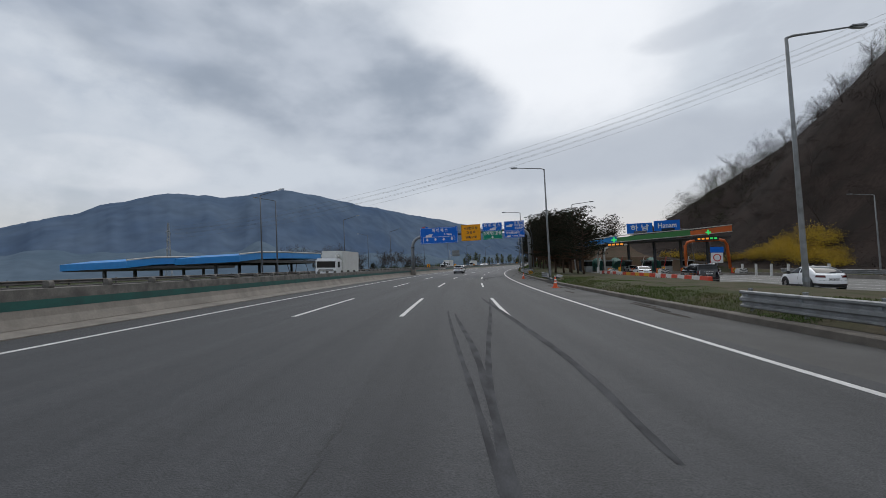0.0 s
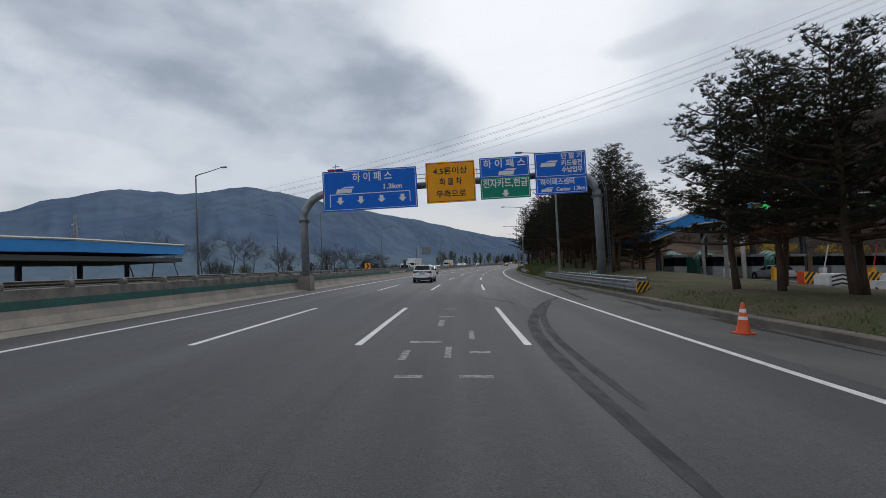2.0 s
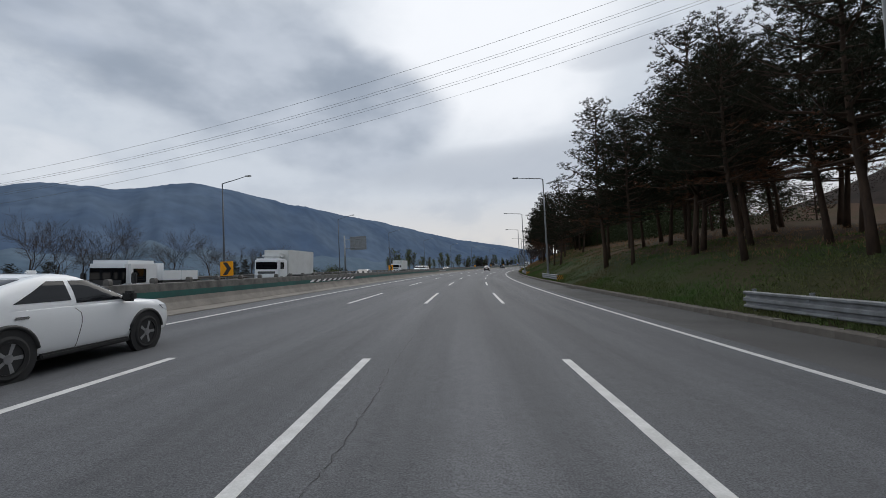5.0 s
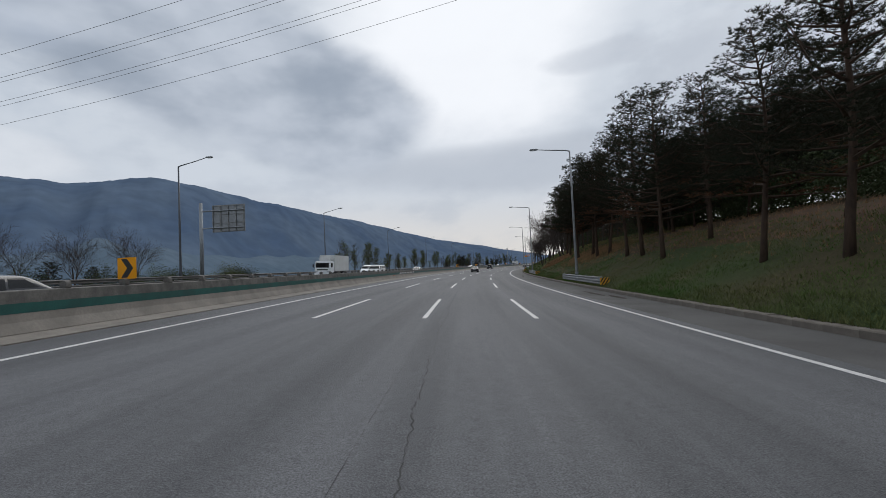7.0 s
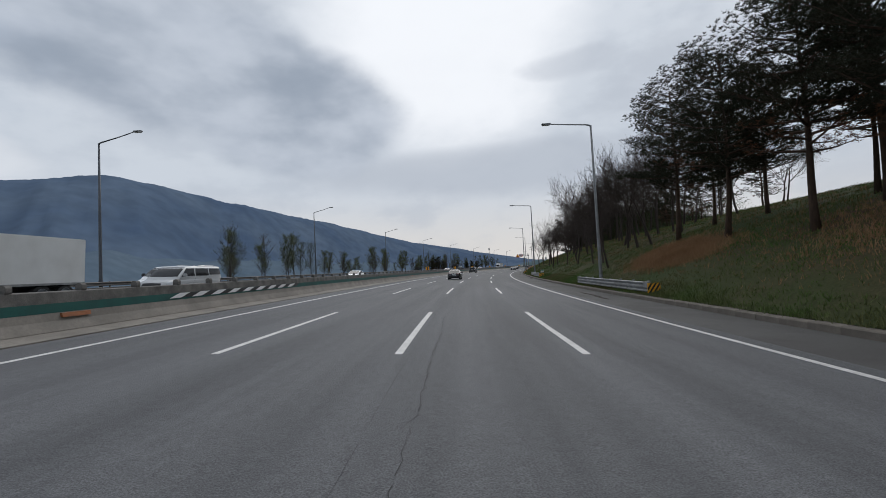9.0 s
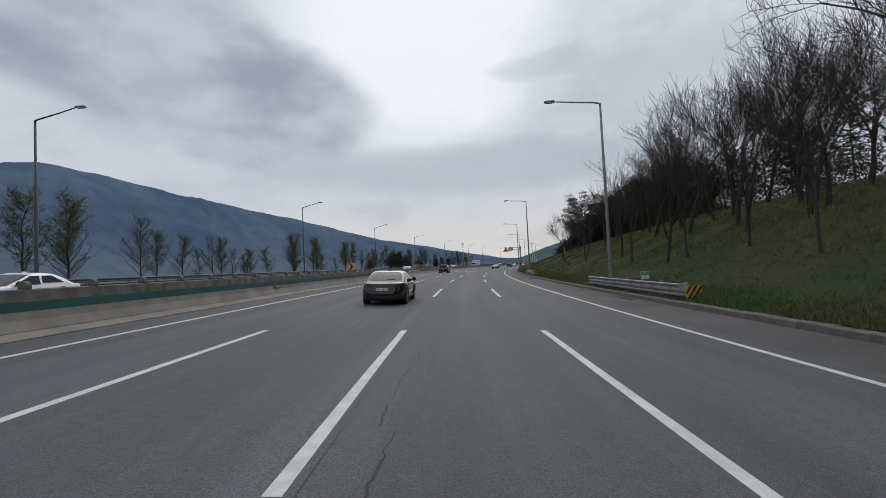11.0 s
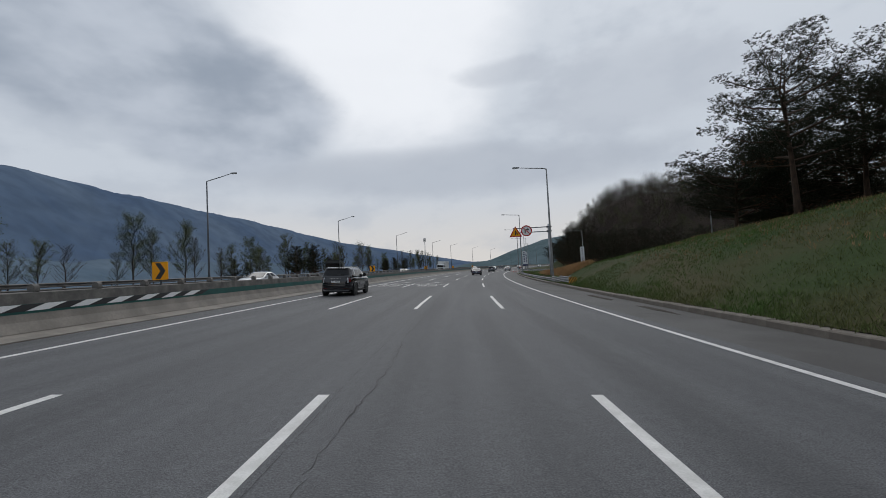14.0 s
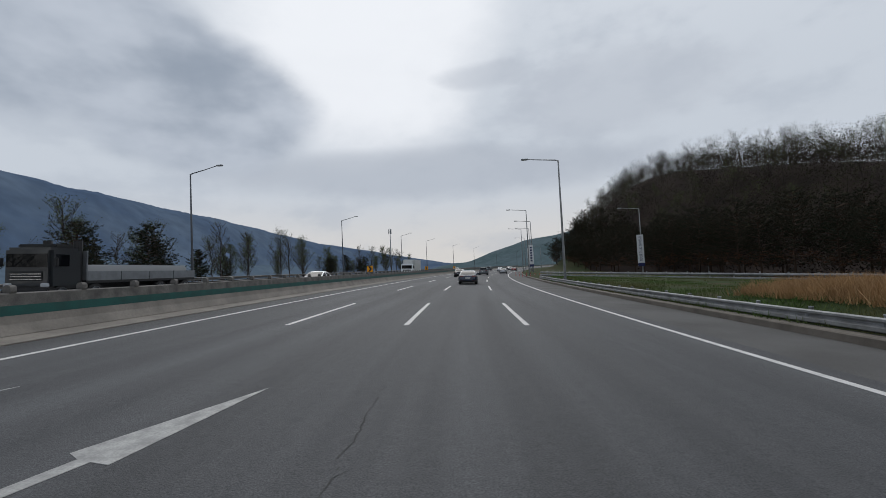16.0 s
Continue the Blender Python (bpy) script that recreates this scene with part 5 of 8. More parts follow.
def pad_pine(seed, tall, bare, spread, limbs, cone=0.0, pad=1.0, thick=0.2):
    """A pine whose limbs carry flattened pads of needles; cone: 0 round-headed, 1 pointed."""
    rng = random.Random(seed)
    tree = thing("pine_tree", "dark green pine with a bare brown trunk", "tree", "pines on the roadside bank")
    bend = Vector((rng.uniform(-0.5, 0.5), rng.uniform(-0.5, 0.5), 0))

    def stem(u):
        return Vector((0, 0, tall * 0.97 * u)) + bend * math.sin(2.6 * u) + Vector((0.05 * math.sin(9 * u + seed), 0.05 * math.cos(8 * u + seed), 0))

    pts = [stem(k / 10) - Vector((0, 0, 0.3 if k == 0 else 0)) for k in range(11)]
    part("trunk", tube(pts, [thick * (1.25 if k == 0 else 1) * (1 - 0.085 * k) for k in range(11)], 8), BARK, tree, smooth=True)
    wood, green, dead = Soup(), Soup(), Soup()
    for i in range(limbs):
        u = (i + rng.uniform(0.1, 0.9)) / limbs
        root = stem(bare + (0.98 - bare) * u)
        head = math.sin(math.pi * (0.22 + 0.68 * u)) ** 0.7
        reach = spread * (cone * (1.05 - u) ** 0.75 + (1 - cone) * head) * rng.uniform(0.7, 1.15) + 0.25
        if i < 2:
            reach *= 0.75
        a = 2.4 * i + rng.uniform(-0.5, 0.5)
        way = Vector((math.cos(a), math.sin(a), 0))
        side = Vector((-way.y, way.x, 0))
        rise = 0.10 + 0.62 * u + rng.uniform(-0.12, 0.22)
        mid = root + way * reach * 0.5 + Vector((0, 0, reach * 0.5 * rise * 0.6))
        tip = root + way * reach + Vector((0, 0, reach * rise)) + side * rng.uniform(-0.2, 0.2) * reach
        wood.bar(root, mid, 0.03 + 0.016 * reach, 0.02 + 0.008 * reach, 4)
        wood.bar(mid, tip, 0.02 + 0.008 * reach, 0.012, 3)
        withered = u < 0.12 and rng.random() < 0.5
        for k in range(max(2, round(1.5 + reach * 1.15))):
            t = 1.05 - 0.8 * (k + rng.random() * 0.6) / max(2, round(1.5 + reach * 1.15))
            c = (mid.lerp(tip, 2 * t - 1) if t > 0.5 else root.lerp(mid, 2 * t)) + side * rng.uniform(-0.32, 0.32) * reach * t
            rx = pad * rng.uniform(0.42, 0.80) * (0.8 + 0.06 * reach)
            wood.bar(mid, c, 0.014, 0.007, 3)
            for _ in range(7 if withered else int(26 * rx * rx / 0.4)):
                b, r = rng.uniform(0, 6.283), rx * rng.random() ** 0.5
                p = c + Vector((math.cos(b) * r, math.sin(b) * r, rng.uniform(-0.15, 0.62) * rx * (1 - 0.5 * r / rx) + 0.1 * rng.random() ** 4))
                if withered:
                    dead.spikes(p, rng, 9, 0.26, 0.03, 0.0)
                else:
                    green.spikes(p, rng, 11, 0.21, 0.032, 0.65)
    tagged(part("branchwork", wood.mesh("branchwork", BARK), BARK, tree), kind="stuff")
    tagged(part("crown", green.mesh("crown", NEEDLES), NEEDLES, tree), kind="stuff")
    if dead.v:
        tagged(part("dead_crown", dead.mesh("dead_crown", DEAD_NEEDLES), DEAD_NEEDLES, tree, "dead brown lower needles"), kind="stuff")
    return tree


def bare_tree(seed, tall, upright=0.6, leafy=0, many=3, label="leafless grey-brown tree with fine upright twigs", group="bare trees", name="bare_tree", fine=4):
    rng = random.Random(seed)
    tree = thing(name, label, "tree", group)
    wood, twig, leaf = Soup(), Soup(), Soup()

    def grow(p, way, length, r, level):
        bits = 3
        for k in range(bits):
            way = (way + Vector((rng.gauss(0, 1), rng.gauss(0, 1), rng.gauss(0, 0.5) + upright * 0.4)) * 0.11).normalized()
            q = p + way * length / bits
            (wood if level < 2 else twig).bar(p, q, r, r * 0.84, 5 if level == 0 else 3)
            p, r = q, r * 0.84
            if level < fine and (k or level):
                for _ in range(many if level in (1, 2) and k == 2 else 2 if level < 3 and (level < 2 or fine > 3 or k) else 1):
                    a = rng.uniform(0, 2 * math.pi)
                    side = way.cross(Vector((math.cos(a), math.sin(a), 0.3))).normalized()
                    w = (way * rng.uniform(0.5, 1.0) + side * rng.uniform(0.4, 0.9) + Vector((0, 0, upright * 0.5))).normalized()
                    grow(p, w, length * rng.uniform(0.52, 0.74), max(0.0075, r * 0.53), level + 1)
        if level >= fine - 1 and leafy:
            leaf.leaves(p, rng, leafy, 0.16, 0.075)

    grow(Vector((0, 0, -0.2)), Vector((rng.uniform(-0.1, 0.1), rng.uniform(-0.1, 0.1), 1)).normalized(), tall * 0.42, tall * 0.010 + 0.022, 0)
    top = max(v.z for v in twig.v)
    for soup in (wood, twig, leaf):
        soup.v = [v * (tall / top) for v in soup.v]
    part("trunk", wood.mesh("trunk", GREY_BARK), GREY_BARK, tree)
    tagged(part("branchwork", twig.mesh("branchwork", GREY_BARK), GREY_BARK, tree), kind="stuff")
    if leaf.v:
        tagged(part("crown", leaf.mesh("crown", YOUNG_LEAF), YOUNG_LEAF, tree, "sparse young yellow-green leaves"), kind="stuff")
    return tree


def young_tree(seed, tall, leafy, label):
    """A straight stem with many rising side branches, twigs and a thin veil of new leaves."""
    rng = random.Random(seed)
    tree = thing("young_tree", label, "tree", "row of roadside trees")
    pts = [Vector((rng.uniform(-0.05, 0.05) * k, rng.uniform(-0.05, 0.05) * k, tall * k / 6 - (0.2 if k == 0 else 0))) for k in range(7)]
    part("trunk", tube(pts, [0.10 * (tall / 8) * (1 - 0.14 * k) for k in range(7)], 6), GREY_BARK, tree, smooth=True)
    twig, leaf = Soup(), Soup()
    for k in range(34):
        u = 0.16 + 0.8 * (k + rng.random()) / 34
        i = min(5, int(u * 6))
        root = pts[i].lerp(pts[i + 1], u * 6 - i)
        a = rng.uniform(0, 6.283)
        r = tall * 0.30 * (1.12 - u) ** 0.7 * rng.uniform(0.6, 1.15)
        way = Vector((math.cos(a), math.sin(a), rng.uniform(0.7, 1.2)))
        mid = root + way * r * 0.5
        tip = mid + (way + Vector((0, 0, 0.5))) * r * 0.45
        twig.bar(root, mid, 0.034, 0.022, 3)
        twig.bar(mid, tip, 0.022, 0.011, 3)
        for _ in range(9):
            p = mid.lerp(tip, rng.random()) if rng.random() < 0.6 else root.lerp(mid, rng.uniform(0.4, 1))
            b = rng.uniform(0, 6.283)
            q = p + Vector((math.cos(b), math.sin(b), rng.uniform(0.5, 1.4))) * r * rng.uniform(0.12, 0.34)
            twig.bar(p, q, 0.015, 0.009, 3)
            if leafy:
                leaf.leaves(q, rng, leafy, 0.2, 0.062)
    tagged(part("branchwork", twig.mesh("branchwork", GREY_BARK), GREY_BARK, tree), kind="stuff")
    if leaf.v:
        tagged(part("crown", leaf.mesh("crown", YOUNG_LEAF), YOUNG_LEAF, tree, "veil of new yellow-green leaves"), kind="stuff")
    return tree


def bush(name, seed, wide, tall, count, material, label, category, group, size=0.09):
    rng = random.Random(seed)
    ob = thing(name, label, category, group)
    stems, leaf = Soup(), Soup()
    for _ in range(max(8, count // 30)):
        a, r = rng.uniform(0, 6.28), wide * 0.5 * rng.random() ** 0.5
        tip = Vector((math.cos(a) * r, math.sin(a) * r, tall * (1 - 0.5 * (r / wide * 2) ** 2) * rng.uniform(0.7, 1.05)))
        root = Vector((math.cos(a) * r * 0.3, math.sin(a) * r * 0.3, -0.15))
        stems.bar(root, tip, 0.02, 0.006, 3)
        for _ in range(5):
            leaf.leaves(root.lerp(tip, rng.uniform(0.4, 1.0)), rng, max(3, count // max(8, count // 30) // 5), 0.16 * wide ** 0.5, size)
    tagged(part("branchwork", stems.mesh("branchwork", GREY_BARK), GREY_BARK, ob), kind="stuff")
    tagged(part("crown", leaf.mesh("crown", material), material, ob), kind="stuff")
    return ob


def scatter(kinds, places):
    """Puts the first kinds at the first places and copies of them at the others: (s, d, h, turn, scale)."""
    for i, (s, d, h, turn, k) in enumerate(places):
        m = stand(s, d, h, turn)
        ob = kinds[i % len(kinds)]
        if i < len(kinds):
            ob.matrix_world = m
            ob.scale = (k, k, k)
        else:
            c = copy_thing(ob, m)
            c.scale = (k, k, k)


rng = random.Random(11)
tall_pines = [pad_pine(21 + i, 13.0, 0.22 + 0.05 * (i % 3), 3.3 + 0.4 * (i % 2), 46, 0.85, 0.86, 0.165) for i in range(5)]
places = [(169.7, 13.9, 0.92), (173.4, 13.5, 0.78), (174.5, 17.9, 0.74), (184.2, 14.2, 0.9), (183.1, 16.6, 0.82), (189.5, 14.8, 0.98), (193.6, 15.0, 0.92), (201.1, 15.7, 0.95),
          (190.6, 20.6, 0.88), (198.4, 21.1, 0.9), (77.0, 15.0, 0.8),
          (85.5, 13.4, 0.75), (88.2, 16.6, 0.8), (82.5, 18.5, 0.8), (80, 15.6, 0.75), (89, 20, 0.9)]
rows = [(14.0, 5.0), (17.0, 4.6), (20.0, 4.8), (23.5, 5.4), (27.5, 6.4)]
for d0, gap in rows:
    s = 74.0 + rng.uniform(0, 4)
    while s < 214:
        thin = 156 < s < 186 and d0 > 15 and rng.random() < 0.6
        low = 0.6 if 158 < s < 184 else 0.75 if s > 184 else 1.0
        if not thin and not (158 < s < 216 and d0 < 22) and not (d0 < 15 and s > 150) and not (d0 > 27 and s < 138) and d0 - 0.5 < 0.58 * (s - 51):
            places.append((s, d0 + rng.uniform(-1.1, 1.1), rng.uniform(0.7, 1.12) * (0.74 if s < 92 else 0.8 if s < 101 else 1.0 if s < 136 else 1.04) * low))
        s += gap * rng.uniform(0.75, 1.3)
scatter(tall_pines, [(s, d, verge_height(s, d) - 0.05, rng.uniform(0, 360), k) for s, d, k in places])

plaza_pines = [pad_pine(171 + i, 8.8, 0.21, 3.0, 44, 0.8, 0.82, 0.14) for i in range(3)]
for ob in plaza_pines:
    ob["label"], ob["group"] = "broad dark pine with low branches beside the toll plaza", "pines beside the plaza"
places = [(45.6, 15.2, 0.86), (49.3, 15.4, 0.9), (53.6, 14.4, 0.95), (54.6, 15.6, 0.9), (59.2, 16.1, 1.0), (57.2, 13.0, 0.92), (55.6, 13.6, 0.95)]
scatter(plaza_pines, [(s, d, verge_height(s, d) - 0.05, rng.uniform(0, 360), k) for s, d, k in places])

wide_pines = [pad_pine(61 + i, 12.2, 0.31, 3.5, 42, 0.45, 1.15, 0.19) for i in range(3)]
for ob in wide_pines:
    ob["label"], ob["group"] = "spreading dark pine with a forked bare trunk", "spreading pines"
places = [(219.6, 16.3, 0.88), (225.9, 16.2, 0.9), (233.6, 17.0, 0.96), (213.5, 15.1, 0.8), (218.7, 18.5, 0.98), (208.3, 15.8, 0.94), (203.9, 15.2, 0.9), (233.8, 19.7, 0.74), (229.8, 21.0, 0.74), (222.5, 21.5, 0.72)]
places += [(s, d, 0.78 * k) for s, d, k in ((304, 27, 0.75), (308, 29, 0.8), (313, 26.5, 0.75), (317, 28, 0.9), (322, 26, 0.8), (327, 29, 0.95), (332, 27.5, 0.85), (337, 31, 0.9), (343, 33, 0.95),
           (309, 31, 0.95), (315, 33, 1.0), (330, 34, 1.0), (338, 36, 1.0), (346, 38, 1.0), (352, 41, 1.1))]
scatter(wide_pines, [(s, d, verge_height(s, d) - 0.05, rng.uniform(0, 360), k) for s, d, k in places])

old_pines = [pad_pine(151, 12.5, 0.30, 5.4, 24, 0.15, 1.5, 0.26), pad_pine(152, 7.4, 0.26, 5.2, 22, 0.0, 1.5, 0.22)]
for ob in old_pines:
    ob["label"], ob["group"] = "old spreading pine with layered dark branches on the bank", "spreading pines"
scatter(old_pines, [(s, d, verge_height(s, d) - 0.05, turn, k) for s, d, turn, k in ((340.5, 24.0, 40, 0.84), (352.5, 26.5, 0, 1.0), (345, 32, 200, 0.85), (352, 31, 90, 1.05), (357, 36, 10, 1.0), (334, 29, 140, 0.8), (325, 26.5, 250, 0.52))])

bares = [bare_tree(31 + i, 9.0, 0.75, 0, 3) for i in range(4)]
places = []
s = 239.0
while s < 302:
    for d0 in (14.2, 17.0, 20.0, 24.0):
        tallness = 1.05
        if s > 277 and d0 < 19:
            continue
        places.append((s + rng.uniform(-1.2, 1.2), d0 + rng.uniform(-1.2, 1.2), rng.uniform(0.8, 1.1) * tallness * (0.8 if d0 < 15 else 1) * (1.1 if s < 270 else 1.18 if s < 290 else 1.0 if s < 297 else 0.75)))
    s += rng.uniform(3.0, 4.4)
places += [(281.6, 14.4, 0.86), (286.4, 15.0, 0.85), (291.0, 13.9, 0.88), (296.9, 15.4, 0.75), (295.8, 17.2, 0.75), (301.4, 13.8, 0.8), (307.4, 16.9, 0.84), (308.6, 14.6, 0.78), (313.0, 16.8, 0.8), (303.9, 22.7, 0.9), (279.5, 17.2, 0.9), (284.0, 18.0, 0.9)]
places += [(303, 21, 0.6), (296, 28, 0.8), (289, 27, 1.0), (281, 28, 0.9), (217, 27, 0.7), (236, 26, 0.7), (240, 29, 0.8)]
scatter(bares, [(s, d, verge_height(s, d) - 0.05, rng.uniform(0, 360), k) for s, d, k in places])

# wooded hill beyond the slip road
forest_bare = [bare_tree(71 + i, 10.0, 0.6, (0, 3, 2)[i], 4, "thin leafless woodland tree, some with young leaves", "trees on the wooded hill", "woodland_tree", 3) for i in range(3)]
forest_pine = [pine_tree(81 + i, 9.0, 0.16, 3.4, 0.5, 0.85) for i in range(2)]
for ob in forest_pine:
    ob["label"], ob["group"] = "dense dark pine at the foot of a wooded hill", "trees on the wooded hill"
low, high = [], []
for row in range(2):
    for k in range(34):
        s = 380 + k * 4.2 + rng.uniform(-1, 1)
        d = 31 + 6.5 * row + 6 * (1 - smooth(s, 380, 420)) - 9 * smooth(s, 430, 530) + rng.uniform(-2, 2)
        low.append((s, d, rng.uniform(0.62, 0.92) * (1.0 + 0.2 * smooth(s, 385, 425))))
for k in range(190):
    s = rng.uniform(385, 575)
    d = rng.uniform(42, 78) - 16 * smooth(s, 420, 520)
    high.append((s, d, rng.uniform(0.5, 0.9) + 0.3 * max(0.0, noise.noise((s * 0.06, d * 0.06, 2.0)))))
scatter(forest_pine, [(s, d, verge_height(s, d) - 0.1, rng.uniform(0, 360), k) for s, d, k in low])
crest = [(s, d, k) for s, d, k in ((152, 31, 0.8), (157, 34, 0.9), (162, 31, 0.75), (166, 36, 0.9), (171, 33, 0.85), (175, 38, 0.9), (179, 34, 0.8), (183, 39, 0.95), (187, 35, 0.85), (191, 40, 0.95), (195, 36, 0.8), (199, 33, 0.85), (203, 38, 0.9), (207, 34, 0.8), (211, 37, 0.9), (215, 33, 0.8), (160, 40, 1.0), (170, 42, 1.0), (181, 44, 1.05), (192, 46, 1.05), (204, 44, 1.0),
                                   (284, 31, 0.7), (289, 33, 0.75), (293, 30, 0.65), (297, 32, 0.7), (301, 30, 0.65), (305, 33, 0.75), (310, 35, 0.8), (315, 30, 0.6), (320, 32, 0.65), (287, 37, 0.85), (296, 38, 0.85), (303, 39, 0.85), (277, 33, 0.7), (271, 31, 0.7), (279, 38, 0.9), (264, 33, 0.75), (257, 32, 0.7), (250, 33, 0.75),
                                   (348, 33, 0.75), (352, 37, 0.85), (356, 32, 0.7), (360, 38, 0.85), (364, 43, 0.95), (358, 44, 0.95), (368, 38, 0.75), (366, 49, 1.0), (350, 43, 0.9), (373, 45, 0.9))]
crest = [(s, d, k * (0.75 if s < 188 else 1.4 if s < 209 else 1.1)) for s, d, k in crest]
for k in range(34):
    s = rng.uniform(190, 222)
    crest.append((s, rng.uniform(24.5, 36), rng.uniform(0.55, 0.85) * (1.5 if s < 214 else 1.0)))
for k in range(8):
    crest.append((rng.uniform(296, 326), rng.uniform(27, 32), rng.uniform(0.5, 0.7)))
crest += [(204, 22.0, 0.62), (207, 22.8, 0.6), (211, 23.2, 0.56), (214.5, 24.2, 0.6), (217.5, 25.0, 0.55), (221, 25.5, 0.5), (209, 25.5, 0.7), (213, 27.0, 0.7)]
hedge = [copy_thing(p, stand(560, 60, 20)) for p in forest_pine]
for ob in hedge:
    ob["label"], ob["group"] = "dense low-branched pine on the crest of the bank", "pines on the roadside bank"
scatter(hedge, [(s, d, verge_height(s, d) - 0.1, rng.uniform(0, 360), k) for s, d, k in crest])
scatter(forest_bare, [(s, d, verge_height(s, d) - 0.1, rng.uniform(0, 360), k) for s, d, k in high])
hill_bare = [bare_tree(91 + i, 7.0, 0.6, 0, 3, "leafless scrub tree on the steep brown hillside", "scrub on the steep hill", "scrub_tree", 3) for i in range(2)]
places = [(rng.uniform(20, 168), 58 + 46 * rng.random() ** 0.45, rng.uniform(0.6, 1.25)) for _ in range(130)]
scatter(hill_bare, [(s, d, verge_height(s, d) - 0.1, rng.uniform(0, 360), k) for s, d, k in places])

# row of young trees across the opposite carriageway
slim = [young_tree(101 + i, 8.0, (10, 1, 14, 5)[i], "slim young tree with bare twigs" if i == 1 else "slim young tree with a few new leaves") for i in range(4)]
broad = [bare_tree(111 + i, 8.5, 0.35, 0, 3, "broad leafless tree beyond the carriageway", "row of roadside trees") for i in range(2)]


def left_height(s, d):
    return -0.12 - (0 if s < 130 else 0.12 * max(0, -d - 31)) - 0.05


places = []
s = 100.0
while s < 215:
    places.append((s, -40 - rng.uniform(0, 9), rng.uniform(0.8, 1.2)))
    s += rng.uniform(2.6, 5.5)
scatter(broad, [(s, d, left_height(s, d), rng.uniform(0, 360), k) for s, d, k in places])
places = []
s = 262.0
while s < 520:
    places.append((s, -33 - rng.uniform(0, 8), rng.uniform(0.55, 1.2)))
    s += rng.uniform(1.9, 4.2)
scatter(slim, [(s, d, left_height(s, d), rng.uniform(0, 360), k) for s, d, k in places])
left_pines = [pine_tree(121 + i, 6.5, 0.08, 2.2, 0.2, 1.0) for i in range(2)]
for ob in left_pines:
    ob["label"], ob["group"] = "low dark evergreen beyond the carriageway", "low evergreens"
places = [(392, -33, 1), (396, -35, 0.8), (401, -33.5, 1.1), (405, -36, 0.9), (410, -34, 0.75), (417, -35, 0.6), (452, -34, 0.7), (458, -36, 0.8), (465, -35, 0.9), (472, -34, 0.7), (480, -36, 0.9),
          (150, -45, 0.6), (156, -47, 0.7), (163, -46, 0.65), (186, -44, 0.7), (193, -46, 0.8), (199, -45, 0.65), (142, -46, 0.6), (206, -47, 0.6), (377, -36, 0.6), (384, -38, 0.6)]
scatter(left_pines, [(s, d, left_height(s, d), rng.uniform(0, 360), k) for s, d, k in places])

shrubs = [bush("evergreen_bush", 141 + i, 5.5, 4.2, 2600, (BUSH_LEAF, YOUNG_LEAF)[i == 2], ("dark evergreen bush beyond the carriageway", "dark evergreen bush beyond the carriageway", "bush in young yellow-green leaf beyond the carriageway")[i], "bush", "bushes beyond the carriageway", 0.085) for i in range(3)]
places = [(194 + 2.9 * k + rng.uniform(-1, 1), -41 - rng.uniform(0, 8), rng.uniform(0.6, 1.15)) for k in range(16)] + [(146 + 2.6 * k + rng.uniform(-1, 1), -39 - rng.uniform(0, 5), rng.uniform(0.5, 0.8)) for k in range(14)] + [(120 + 4 * k, -46 - rng.uniform(0, 5), rng.uniform(0.5, 0.9)) for k in range(6)]
scatter(shrubs, [(s, d, left_height(s, d) - 0.1, rng.uniform(0, 360), k) for s, d, k in places])
yellow = [bush("forsythia_bush", 131 + i, 4.5, 2.9, 3200, BLOSSOM, "forsythia bush in full yellow blossom at the hill's foot", "bush", "forsythia bushes", 0.062) for i in range(2)]
places = [(s, d, k) for s, d, k in ((60, 52.5, 1.0), (63.5, 54, 1.3), (67, 53, 1.5), (70.5, 54.5, 1.6), (74, 53.5, 1.7), (77.5, 55, 1.7), (81, 53.5, 1.5), (84.5, 54, 1.2), (88, 53, 0.9), (90, 52, 0.9), (94, 51, 0.9), (99, 50, 0.9),
                                    (69, 57, 1.5), (75, 58, 1.6), (80, 57, 1.4), (104, 50.5, 0.8), (112, 50, 0.9), (116, 50, 1.0), (121, 49, 0.9))]
scatter(yellow, [(s, d, verge_height(s, d) - 0.1, rng.uniform(0, 360), 0.74 * k) for s, d, k in places])

# ---- grass, dry grass and reeds ----


def tufts(name, count, where, length, material, label, category, wide=0.03, blades=4):
    rng = random.Random(name)
    soup = Soup()
    for _ in range(count):
        s, d, k = where(rng)
        p = spot(s, d, verge_height(s, d) - 0.02)
        for _ in range(blades):
            a = rng.uniform(0, 6.28)
            q = p + Vector((rng.gauss(0, 0.1), rng.gauss(0, 0.1), 0))
            side = Vector((math.cos(a), math.sin(a), 0)) * wide
            n = len(soup.v)
            tip = q + Vector((rng.gauss(0, 0.4), rng.gauss(0, 0.4), 1.0)) * length * k * rng.uniform(0.5, 1.1)
            soup.v += [q - side, q + side, tip]
            soup.f.append((n, n + 1, n + 2))
    return tagged(new(name, soup.mesh(name, material)), label, category, kind="stuff")


def near_bank(rng):
    while True:
        s, d, k = bank_place(rng)
        if s < 96 and (d > 13.2 or s > 34 and rng.random() < 0.75):
            continue
        if noise.noise((s * 0.16, d * 0.3, 4.0)) + 0.5 * noise.noise((s * 0.5, d * 0.8, 8.0)) > rng.uniform(-0.55, 0.25) - 0.25 * (d < 11.6):
            return s, d, k * (1.0 if d > 11.6 else 1.5) * (0.6 if s < 96 else 1.0)


